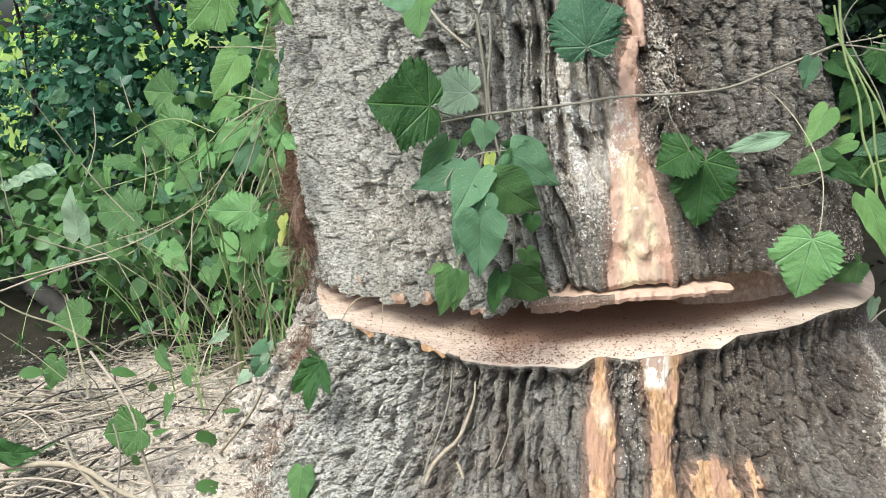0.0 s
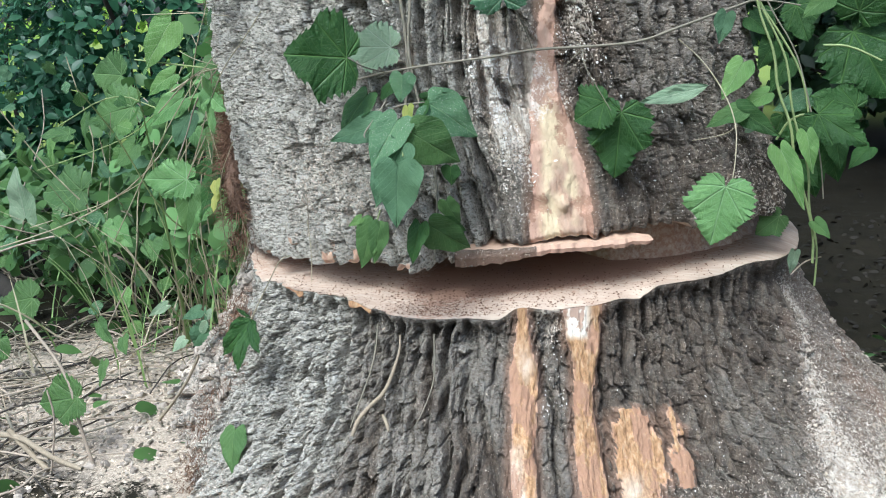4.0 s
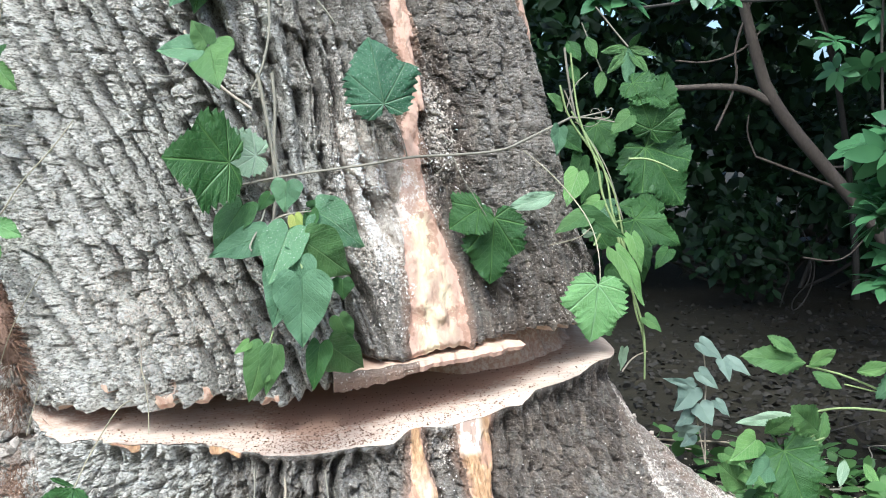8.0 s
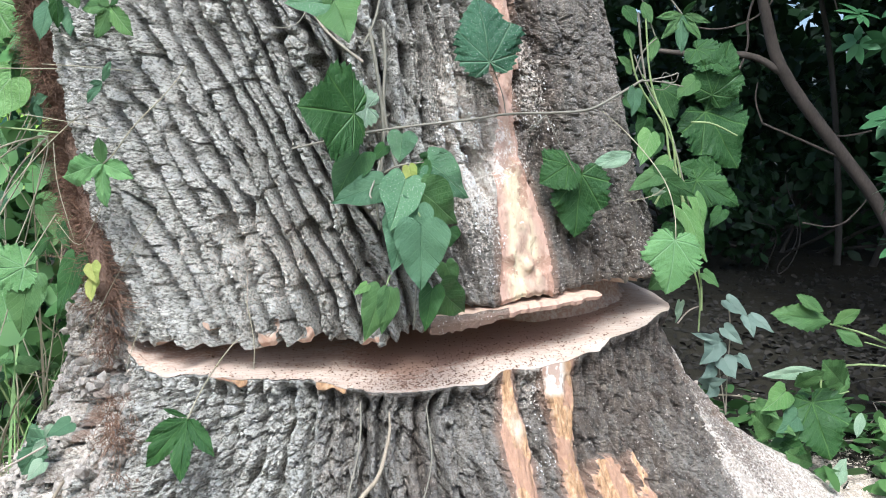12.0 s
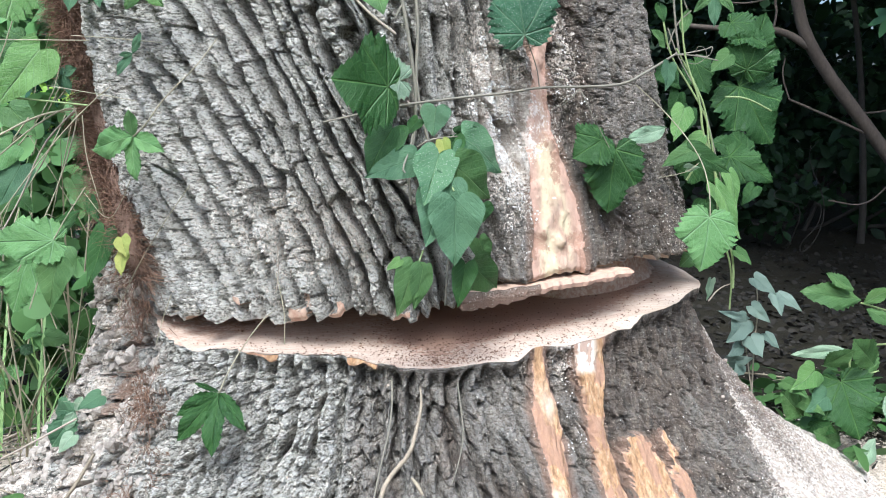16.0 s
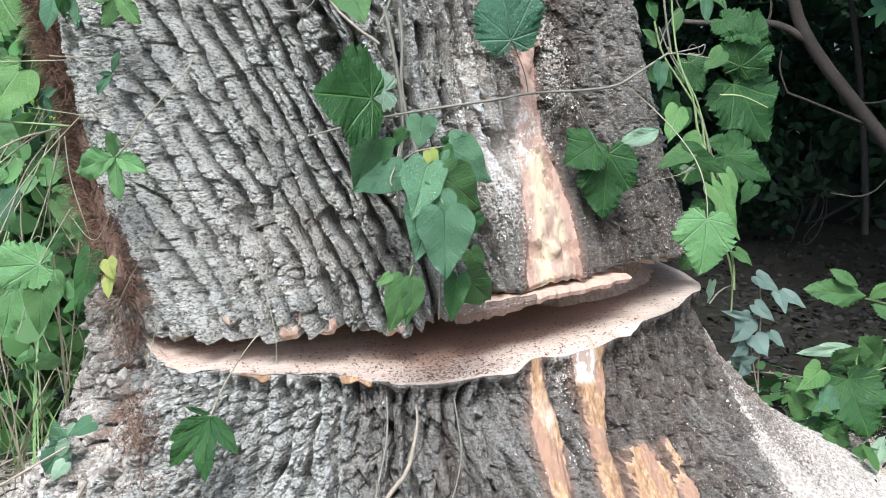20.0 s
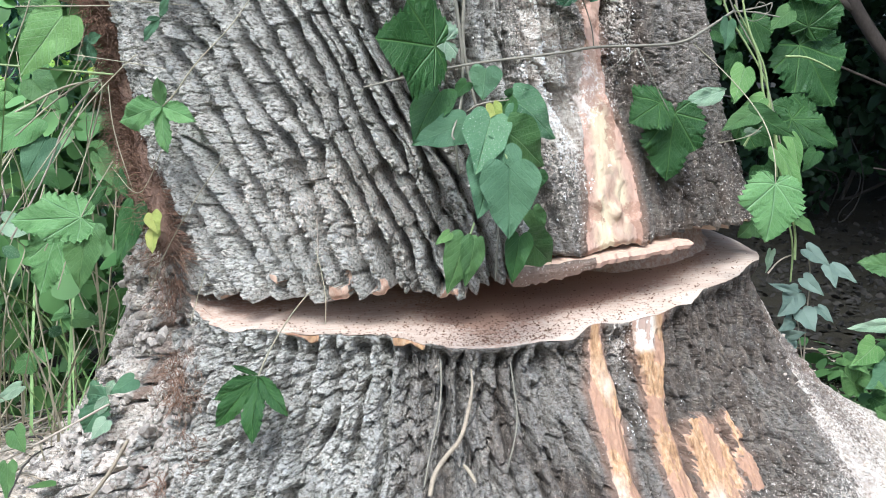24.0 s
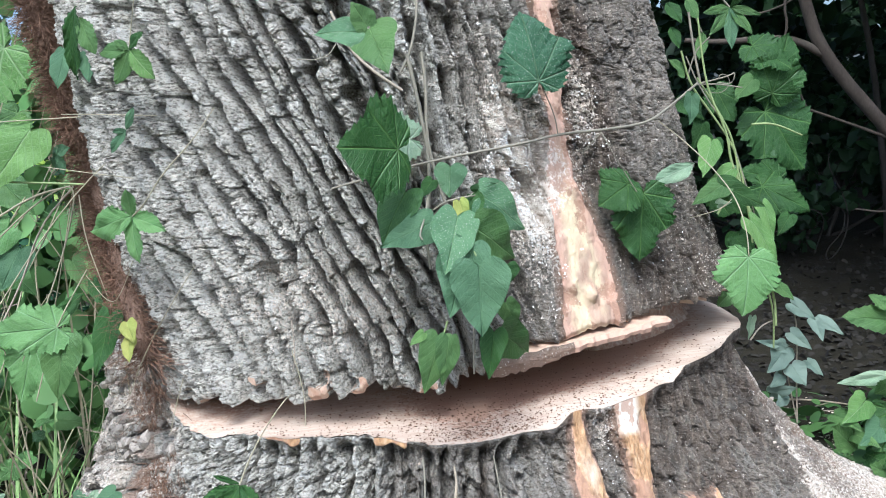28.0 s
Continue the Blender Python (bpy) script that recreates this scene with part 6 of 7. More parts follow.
weed = thing("wilted_weed", 1.071, 0.660, 0.236, "wilted weed with curled grey-green leaves", "weed")
leaf(weed, "heart", LEAF_GREY, (1.015, 0.660, 0.468), (1.062, 0.600, 0.431), 0.6, 0)
leaf(weed, "heart", LEAF_GREY, (1.085, 0.660, 0.413), (1.088, 0.600, 0.365), 0.6, 0)
leaf(weed, "heart", LEAF_GREY, (1.099, 0.660, 0.413), (1.150, 0.600, 0.379), 0.5, 0)
leaf(weed, "heart", LEAF_GREY, (1.011, 0.660, 0.376), (1.049, 0.600, 0.340), 0.6, 0)
leaf(weed, "heart", LEAF_GREY, (0.995, 0.660, 0.330), (0.923, 0.600, 0.272), 0.8, 0)
leaf(weed, "heart", LEAF_GREY, (1.012, 0.660, 0.274), (1.033, 0.600, 0.225), 0.9, 0)
leaf(weed, "heart", LEAF_GREY, (0.984, 0.660, 0.246), (0.934, 0.600, 0.231), 0.6, 0)
leaf(weed, "heart", LEAF_GREY, (0.947, 0.660, 0.190), (0.998, 0.600, 0.216), 0.6, 0)
leaf(weed, "heart", LEAF_GREY, (0.995, 0.660, 0.330), (0.901, 0.600, 0.372), 0.3, 0)
leaf(weed, "heart", LEAF_GREY, (0.993, 0.660, 0.181), (0.946, 0.600, 0.165), 0.6, 0)
leaf(weed, "heart", LEAF_GREY, (1.061, 0.660, 0.283), (1.086, 0.600, 0.252), 0.5, 0)
tube("stem", [(1.029, 0.670, 0.082), (1.029, 0.670, 0.253), (1.037, 0.670, 0.365), (1.024, 0.670, 0.466)], (0.0028, 0.0021), TWIG, weed)
tube("stem", [(1.029, 0.670, 0.082), (1.003, 0.670, 0.234), (0.989, 0.670, 0.328)], (0.0021, 0.0021), TWIG, weed)

arching = thing("arching_weed", 1.223, 0.400, 0.253, "arching green weed with long narrow leaves", "weed")
leaf(arching, "lance", LEAF_PALE, (1.214, 0.420, 0.296), (1.054, 0.380, 0.290), 0.26, 0)
leaf(arching, "toothed", LEAF_MID, (1.303, 0.420, 0.304), (1.276, 0.380, 0.222), 0.5, 0)
leaf(arching, "lance", LEAF_PALE, (1.358, 0.420, 0.162), (1.330, 0.380, 0.097), 0.4, 0)
leaf(arching, "lance", LEAF_LIGHT, (1.412, 0.420, 0.150), (1.437, 0.380, 0.092), 0.5, 0)
leaf(arching, "toothed", LEAF_LIGHT, (1.258, 0.420, 0.436), (1.318, 0.380, 0.486), 0.5, 0)
leaf(arching, "toothed", LEAF_MID, (1.249, 0.420, 0.445), (1.074, 0.380, 0.483), 0.45, 0)
leaf(arching, "toothed", LEAF_MID, (1.267, 0.420, 0.419), (1.336, 0.380, 0.382), 0.5, 0)
leaf(arching, "toothed", LEAF_LIGHT, (1.392, 0.420, 0.414), (1.477, 0.380, 0.437), 0.45, 0)
leaf(arching, "toothed", LEAF_BLUE, (1.446, 0.420, 0.333), (1.513, 0.380, 0.418), 0.5, 0)
leaf(arching, "toothed", LEAF_MID, (1.537, 0.420, 0.347), (1.603, 0.380, 0.414), 0.5, 0)
leaf(arching, "toothed", LEAF_MID, (1.142, 0.420, 0.527), (1.213, 0.380, 0.490), 0.5, 0)
leaf(arching, "toothed", LEAF_MID, (1.480, 0.420, 0.515), (1.548, 0.380, 0.485), 0.5, 0)
tube("stem", [(1.250, 0.440, 0.187), (1.232, 0.440, 0.258), (1.268, 0.440, 0.301), (1.403, 0.440, 0.309), (1.674, 0.440, 0.256), (1.808, 0.440, 0.214)], (0.0028, 0.0035, 0.0035), GREENSTEM, arching)
tube("stem", [(1.258, 0.440, 0.432), (1.402, 0.440, 0.391), (1.674, 0.440, 0.238), (1.772, 0.440, 0.162)], (0.0028, 0.0042), GREENSTEM, arching)
tube("stem", [(1.366, 0.440, 0.375), (1.511, 0.440, 0.334), (1.696, 0.440, 0.290)], (0.0021, 0.0028), GREENSTEM, arching)
tube("stem", [(1.188, 0.440, 0.067), (1.223, 0.440, 0.188), (1.313, 0.440, 0.255)], (0.0028, 0.0021), GREENSTEM, arching)

gweed = thing("ground_vine", 1.139, 0.230, 0.189, "broad dark grape leaf on the ground among green weeds", "vine")
leaf(gweed, "grape", LEAF_DARK, (1.119, 0.230, 0.254), (1.154, 0.150, 0.119), 1.0, 0)
leaf(gweed, "heart", LEAF_LIGHT, (1.046, 0.230, 0.287), (0.969, 0.150, 0.264), 0.7, 0)
leaf(gweed, "heart", LEAF_MID, (0.996, 0.230, 0.206), (1.041, 0.150, 0.200), 0.6, 0)
leaf(gweed, "lance", LEAF_PALE, (1.225, 0.230, 0.089), (1.161, 0.150, 0.023), 0.4, 0)
leaf(gweed, "heart", LEAF_MID, (0.962, 0.230, 0.255), (0.993, 0.150, 0.248), 0.6, 0)
leaf(gweed, "toothed", LEAF_MID, (1.069, 0.230, 0.303), (1.107, 0.150, 0.356), 0.5, 0)
leaf(gweed, "toothed", LEAF_MID, (1.210, 0.230, 0.301), (1.120, 0.150, 0.387), 0.6, 0)
leaf(gweed, "heart", LEAF_LIGHT, (1.154, 0.230, -0.043), (1.193, 0.150, 0.006), 0.7, 0)
leaf(gweed, "heart", LEAF_MID, (1.181, 0.230, 0.040), (1.099, 0.150, 0.023), 0.6, 0)
leaf(gweed, "toothed", LEAF_MID, (1.015, 0.230, 0.157), (0.932, 0.150, 0.248), 0.5, 0)
leaf(gweed, "heart", LEAF_DARK, (1.047, 0.230, 0.140), (1.076, 0.150, 0.136), 0.7, 0)
leaf(gweed, "heart", LEAF_BLUE, (1.090, 0.230, 0.222), (1.011, 0.150, 0.200), 0.7, 0)
leaf(gweed, "toothed", LEAF_MID, (1.131, 0.230, 0.074), (1.030, 0.150, 0.136), 0.5, 0)
tube("stem", [(0.992, 0.250, 0.134), (1.068, 0.250, 0.199), (1.128, 0.250, 0.248), (1.234, 0.250, 0.279)], (0.0021, 0.0021), GREENSTEM, gweed)
tube("stem", [(1.110, 0.250, 0.033), (1.136, 0.250, 0.132), (1.227, 0.250, 0.198)], (0.0021, 0.0021), GREENSTEM, gweed)
FURRY = [(-0.923, 0.020, 1.564), (-0.901, 0.000, 1.425), (-0.862, -0.020, 1.272), (-0.816, -0.040, 1.119), (-0.783, -0.060, 0.991), (-0.652, -0.331, 0.765), (-0.626, -0.344, 0.672), (-0.631, -0.321, 0.547), (-0.613, -0.380, 0.441), (-0.608, -0.439, 0.341), (-0.608, -0.497, 0.257)]

# ---- the hairy vine up the side of the trunk ----
def make_hairy_vine():
    vine_thing = thing("hairy_vine", -0.61, -0.50, 0.06, "old climbing vine stem covered in rust-brown hairy rootlets", "vine")
    path = FURRY + [(-0.615, -0.56, 0.16), (-0.625, -0.62, 0.04)]
    path = [(-0.99, 0.05, 1.9)] + path
    tube("stem", [p for p in path if p[2] > 0.66], (0.022, 0.022, 0.020, 0.018), plain_material("vine_bark", (0.12, 0.07, 0.045), (0.24, 0.155, 0.11), 30, 0.9, 0.5), vine_thing, "", 9)
    rng = np.random.default_rng(7)
    pts = np.array(path)
    along = np.r_[0, np.cumsum(np.linalg.norm(np.diff(pts, axis=0), axis=1))]
    n = 27000
    s = np.where(rng.random(n) < 0.80, rng.uniform(0, 0.58, n), rng.uniform(0.58, 1, n)) * along[-1]
    root = np.stack([np.interp(s, along, pts[:, k]) for k in range(3)], -1)
    way = rng.normal(size=(n, 3)) * (1.0, 0.9, 0.45) + (0.15, -0.2, -0.2)
    way /= np.linalg.norm(way, axis=1)[:, None]
    low = root[:, 2] < 0.66
    way = np.where(low[:, None], rng.normal(size=(n, 3)) * (0.6, 0.4, 1.0) + (0, -0.25, -0.3), way)
    way /= np.linalg.norm(way, axis=1)[:, None]
    root = root + low[:, None] * rng.normal(size=(n, 3)) * (0.016, 0.012, 0.02)
    root = root + way * rng.uniform(0.0, 0.042, (n, 1))
    root = np.where((low & (fbm(root[:, 2] * 20, root[:, 0] * 30, 43) < 0.50))[:, None], root + (0, 0.4, 0), root)
    size = (rng.uniform(0.015, 0.05, n) * np.where(low, 0.5, 1))[:, None]
    bend = rng.normal(size=(n, 3)) * 1.0 + (0, 0, -0.3)
    mid = root + way * size * 0.5
    end = root + way * size + bend * size * 0.45
    wide = np.cross(way, rng.normal(size=(n, 3)))
    wide = wide / np.linalg.norm(wide, axis=1)[:, None] * 0.0008
    v = np.stack([root - wide, root + wide, mid + wide * 0.8, mid - wide * 0.8, end + wide * 0.3, end - wide * 0.3], 1).reshape(-1, 3)
    base = np.arange(n)[:, None] * 6
    fc = np.concatenate([base + (0, 1, 2, 3), base + (3, 2, 4, 5)])
    hair = piece("root_hair", mesh_of("root_hair", v, fc, HAIR), vine_thing, "rust-brown hair-like rootlets")
    tagged(hair, kind="stuff")


make_hairy_vine()


# ---- foliage in mass ----
def blade_arrays():
    half = ((0.10, 0.06), (0.22, 0.2), (0.28, 0.42), (0.25, 0.64), (0.14, 0.84), (0.04, 0.96))
    v = [(0, 0, 0)] + [(0, y, -0.16 * y * y) for _, y in half] + [(0, 1, -0.17)]
    v += [(s * x, y, 0.10 * x - 0.16 * y * y) for s in (1, -1) for x, y in half]
    n = len(half)
    f = []
    for k in range(2):
        o = 2 + n + k * n
        tri = [(0, o, 1), (o + n - 1, n + 1, n)]
        for i in range(n - 1):
            tri += [(o + i, o + i + 1, 1 + i), (o + i + 1, 2 + i, 1 + i)]
        f += tri if k == 0 else [t[::-1] for t in tri]
    return np.array(v, float), np.array(f)


BLADE_V, BLADE_F = blade_arrays()
SIMPLE_V = np.array([(0, 0, 0), (0, 0.55, -0.04), (0, 1, -0.16), (0.2, 0.26, 0.03), (0.27, 0.62, 0.0), (-0.2, 0.26, 0.03), (-0.27, 0.62, 0.0)])
SIMPLE_F = np.array([(0, 3, 1), (3, 4, 1), (4, 2, 1), (0, 1, 5), (5, 1, 6), (6, 1, 2)])


def blades(base, way, up, size, wide=1.0, plain=False):
    """Many small leaves as one array: base points, directions, faces upward."""
    way = way / (np.linalg.norm(way, axis=1)[:, None] + 1e-9)
    up = up - way * (up * way).sum(1)[:, None]
    up = up / (np.linalg.norm(up, axis=1)[:, None] + 1e-9)
    side = np.cross(way, up)
    b, shape = (SIMPLE_V, SIMPLE_F) if plain else (BLADE_V, BLADE_F)
    v = base[:, None] + size[:, None, None] * (b[None, :, 0:1] * side[:, None] * wide + b[None, :, 1:2] * way[:, None] + b[None, :, 2:3] * up[:, None])
    fc = shape[None] + len(b) * np.arange(len(base))[:, None, None]
    return v.reshape(-1, 3), fc.reshape(-1, 3)


def clouds(rng, blobs, n):
    """Points in several squashed balls, denser towards their skins, with holes."""
    vol = np.array([b[3] * b[4] * b[5] for b in blobs])
    pick = rng.choice(len(blobs), n, p=vol / vol.sum())
    d = rng.normal(size=(n, 3))
    d /= np.linalg.norm(d, axis=1)[:, None]
    r = rng.uniform(0.15, 1, n) ** 0.5
    bl = np.array(blobs)
    p = bl[pick, :3] + d * r[:, None] * bl[pick, 3:6]
    keep = fbm(p[:, 0] * 2.3 + p[:, 2], p[:, 1] * 2.3 - p[:, 2] * 1.7, 33) > 0.40
    return p[keep], d[keep]


def crown(parent, rng, blobs, clusters, per, size, mat, wide=1.0, spread=0.9, floor=0.05):
    """Whorls of leaves at the ends of unseen twigs, spread over blobs."""
    p, d = clouds(rng, blobs, clusters)
    k = np.repeat(np.arange(len(p)), per)
    axis = d[k] * 0.5 + (0, -0.35, 0.55)
    axis /= np.linalg.norm(axis, axis=1)[:, None]
    way = axis * rng.uniform(-0.1, 0.8, (len(k), 1)) + rng.normal(size=(len(k), 3)) * spread
    up = axis + rng.normal(size=(len(k), 3)) * 0.25
    base = p[k] + rng.normal(size=(len(k), 3)) * size * 0.35
    ok = base[:, 2] > floor
    v, fc = blades(base[ok], way[ok], up[ok], size * rng.uniform(0.6, 1.3, ok.sum()), wide, mat in (LEAF_WOODS_SHADED, LEAF_SHRUB, LEAF_SUN))
    ob = piece("foliage", mesh_of("foliage", v, fc, mat), parent)
    return tagged(ob, kind="stuff")


def shrub(name, seed, foot, blobs, clusters, per, size, mat, label, category="shrub", stems=7, reach=0.02, wide=1.0, spread=0.9, wood=None):
    rng = np.random.default_rng(seed)
    t = thing(name, *foot, label, category)
    for k in range(stems):
        b = blobs[k % len(blobs)]
        end = np.array(b[:3]) + rng.normal(size=3) * np.array(b[3:6]) * 0.5
        f0 = np.array(foot) + rng.normal(size=3) * (0.12, 0.12, 0)
        f0[2] = foot[2] - 0.05
        mid = f0 * 0.5 + end * 0.5 + rng.normal(size=3) * 0.12
        m1 = f0 * 0.75 + mid * 0.25 + rng.normal(size=3) * 0.05
        m2 = mid * 0.4 + end * 0.6 + rng.normal(size=3) * 0.10
        tube("branch", [f0, m1, mid, m2, end], (reach, reach * 0.7, reach * 0.25), wood or BRANCH, t, "", 6)
    crown(t, rng, blobs, clusters, per, size, mat, wide, spread)
    return t


def rosette_shrub(name, seed, foot, blobs, count, size, mat, label, stems):
    """Thin stems that end in whorls of seven to nine narrow leaves."""
    rng = np.random.default_rng(seed)
    t = thing(name, *foot, label, "shrub")
    base, way, up, long = [], [], [], []
    vol = np.array([b[3] * b[4] * b[5] for b in blobs]) ** 0.67
    for k in range(count):
        b = blobs[rng.choice(len(blobs), p=vol / vol.sum())]
        d = rng.normal(size=3)
        at = np.array(b[:3]) + d / np.linalg.norm(d) * rng.uniform(0.3, 1) * np.array(b[3:6])
        axis = np.array([0, -0.45, 0.75]) + rng.normal(size=3) * 0.38
        axis /= np.linalg.norm(axis)
        side = np.cross(axis, (1, 0.2, 0.1))
        side /= np.linalg.norm(side)
        over = np.cross(axis, side)
        n, turn = int(rng.integers(7, 10)), rng.uniform(0, 6.3)
        big = size * rng.uniform(0.75, 1.15)
        for j in range(n):
            a = turn + 6.283 * j / n + rng.normal() * 0.13
            out = side * np.cos(a) + over * np.sin(a)
            base.append(at + out * 0.006 + axis * rng.normal() * 0.003)
            way.append(out + axis * rng.normal(0.05, 0.16))
            up.append(axis + rng.normal(size=3) * 0.10)
            long.append(big * rng.uniform(0.72, 1.1))
        if k < stems:
            f0 = np.array(foot) + rng.normal(size=3) * (0.05, 0.05, 0)
            mid = f0 * 0.45 + at * 0.55 + rng.normal(size=3) * 0.05 - (0, 0, 0.05)
            tube("branch", [f0, f0 * 0.6 + mid * 0.4 + rng.normal(size=3) * 0.02, mid, at - axis * 0.05, at], (0.009, 0.006, 0.003), BRANCH, t, "", 6)
    v, fc = blades(np.array(base), np.array(way), np.array(up), np.array(long), 0.80)
    tagged(piece("foliage", mesh_of("foliage", v, fc, mat), t), kind="stuff")
    return t


# left: shady shrubs, behind them a hedge coloured as if in sun
shrub("dark_shrub", 11, (-3.1, 1.9, 0.0), [(-2.9, 1.7, 1.15, 0.9, 0.7, 0.8), (-2.2, 1.8, 0.7, 0.6, 0.6, 0.55), (-3.6, 1.6, 0.6, 0.7, 0.7, 0.55), (-2.5, 1.9, 1.8, 0.7, 0.6, 0.6)], 1500, 6, 0.070, LEAF_SHRUB, "dense dark green shrub with glossy leaves")
shrub("dark_shrub", 12, (-4.6, 2.2, 0.0), [(-4.6, 2.2, 1.2, 1.0, 0.9, 1.2), (-4.0, 2.4, 2.2, 0.9, 0.8, 0.7), (-5.4, 1.6, 0.9, 0.9, 0.9, 0.9), (-4.9, 2.0, 2.4, 0.9, 0.8, 0.7)], 1800, 6, 0.078, LEAF_SHRUB, "tall dark green shrub against the light")
shrub("dark_shrub", 13, (-1.5, 2.6, 0.0), [(-1.5, 2.5, 1.0, 0.7, 0.6, 0.9), (-1.9, 2.7, 1.9, 0.8, 0.7, 0.7), (-0.9, 2.6, 1.4, 0.6, 0.6, 0.8)], 1000, 6, 0.070, LEAF_SHRUB, "dark green shrub behind the trunk")
shrub("leafy_thicket", 14, (-1.7, 0.9, 0.0), [(-1.65, 0.9, 0.55, 0.65, 0.5, 0.5), (-2.3, 0.7, 0.35, 0.6, 0.5, 0.32), (-1.3, 0.9, 1.0, 0.45, 0.4, 0.5), (-1.2, 0.55, 0.4, 0.35, 0.3, 0.35)], 320, 4, 0.08, LEAF_MID, "tangled thicket of green leaves and thin stems", "thicket", 16, 0.006, 1.3, 0.9, TWIG)
shrub("leafy_thicket", 15, (-1.25, 0.35, 0.0), [(-1.2, 0.3, 0.75, 0.3, 0.3, 0.6), (-1.0, 0.45, 1.25, 0.25, 0.25, 0.45)], 80, 3, 0.075, LEAF_BRIGHT, "light green vine leaves crowding beside the trunk", "thicket", 24, 0.0032, 1.4, 0.9, STRAW)
shrub("leafy_thicket", 18, (-1.1, 0.9, 0.0), [(-1.05, 0.9, 1.25, 0.35, 0.3, 0.6), (-1.15, 0.8, 0.5, 0.4, 0.3, 0.45)], 170, 4, 0.08, LEAF_MID, "green vine leaves climbing behind the trunk", "thicket", 18, 0.0032, 1.4, 0.9, STRAW)
shrub("dark_shrub", 17, (-2.9, 1.0, 0.0), [(-2.7, 1.0, 0.32, 0.8, 0.45, 0.32), (-3.6, 0.7, 0.4, 0.8, 0.5, 0.4), (-4.6, 0.5, 0.5, 0.9, 0.7, 0.5), (-2.1, 1.3, 0.4, 0.5, 0.4, 0.4)], 620, 5, 0.085, LEAF_MID, "low green undergrowth below the shrubs", "shrub", 14, 0.006, 1.1, 0.9, TWIG)
shrub("sunlit_hedge", 16, (-6.5, 7.5, 0.0), [(-5.0, 7.5, 0.8, 2.5, 0.8, 0.9), (-9.0, 6.5, 0.9, 2.5, 0.8, 1.0), (-2.5, 8.5, 0.9, 2.0, 0.8, 1.0), (-12, 4.0, 1.0, 2.0, 1.5, 1.2)], 1500, 5, 0.14, LEAF_SUN, "yellow-green hedge with full sun put into its leaf colour", "hedge", 8, 0.03)

# right: deep shade under trees, much of it put into the leaf colour
shrub("woodland_edge", 21, (3.0, 5.2, 0.0), [(2.0, 5.6, 0.9, 1.4, 0.6, 1.0), (3.8, 5.0, 0.9, 1.3, 0.7, 1.0), (5.4, 4.0, 1.0, 1.2, 0.8, 1.1), (0.4, 5.6, 1.0, 1.2, 0.6, 1.1)], 1500, 6, 0.13, LEAF_WOODS_SHADED, "dark undergrowth in deep shade", "undergrowth", 10, 0.02)
shrub("shade_tree", 22, (4.0, 6.8, 0.0), [(1.0, 7.2, 2.4, 2.2, 1.0, 1.5), (4.2, 6.6, 2.4, 2.2, 1.2, 1.5), (7.0, 5.2, 2.2, 1.8, 1.6, 1.8), (8.0, 2.5, 2.2, 1.4, 1.8, 1.9)], 2600, 6, 0.17, LEAF_WOODS_SHADED, "dense dark crowns of shade trees", "tree", 4, 0.06)
# this crown stays out of view; added overhead to block sun and sky
shrub("shade_tree", 23, (3.4, 4.4, 0.0), [(2.2, 4.2, 3.1, 1.8, 1.5, 0.45), (4.6, 3.4, 3.0, 1.8, 1.6, 0.5), (3.2, 2.0, 2.9, 1.5, 1.2, 0.4), (6.2, 2.2, 2.8, 1.4, 1.6, 0.6), (1.2, 2.9, 3.0, 1.2, 1.0, 0.4), (0.2, 4.6, 3.2, 1.4, 1.6, 0.5), (3.0, 5.4, 3.4, 2.4, 1.4, 0.5), (2.4, 1.3, 3.1, 1.1, 0.9, 0.4), (3.2, 0.2, 3.2, 1.2, 1.0, 0.4)], 6000, 6, 0.17, LEAF_WOODS_SHADED, "unseen tree crown added overhead to shade the ground", "tree", 3, 0.03)
shrub("woodland_edge", 24, (2.6, 4.2, 0.0), [(2.35, 4.3, 0.45, 0.4, 0.3, 0.45)], 90, 5, 0.10, LEAF_WOODS_SHADED, "green undergrowth with leaf colour darkened for shade", "undergrowth", 3, 0.006)
rosette_shrub("glossy_shrub", 25, (1.75, 0.45, 0.0), [(1.50, 0.38, 1.02, 0.15, 0.15, 0.14), (1.47, 0.36, 0.86, 0.10, 0.12, 0.10), (1.66, 0.40, 1.10, 0.15, 0.15, 0.22), (1.46, 0.34, 0.70, 0.04, 0.05, 0.05), (1.58, 0.36, 0.80, 0.13, 0.12, 0.14)], 84, 0.10, LEAF_GLOSS, "glossy-leaved shrub with whorls of dark green leaves beside the clearing", 5)
rosette_shrub("overhanging_bough", 26, (2.41, 2.2, 1.95), [(0.70, 0.42, 1.50, 0.10, 0.08, 0.05), (1.08, 0.60, 1.51, 0.09, 0.08, 0.05), (1.08, 0.62, 1.62, 0.15, 0.1, 0.05)], 13, 0.082, LEAF_GLOSS, "bough with whorls of narrow green leaves hanging into the shade", 5)
rosette_shrub("glossy_shrub", 28, (1.95, 1.35, 0.0), [(1.85, 1.25, 1.45, 0.22, 0.2, 0.25), (2.05, 1.3, 0.75, 0.2, 0.2, 0.25)], 18, 0.09, LEAF_GLOSS, "shrub with whorls of glossy leaves in the shade", 2)
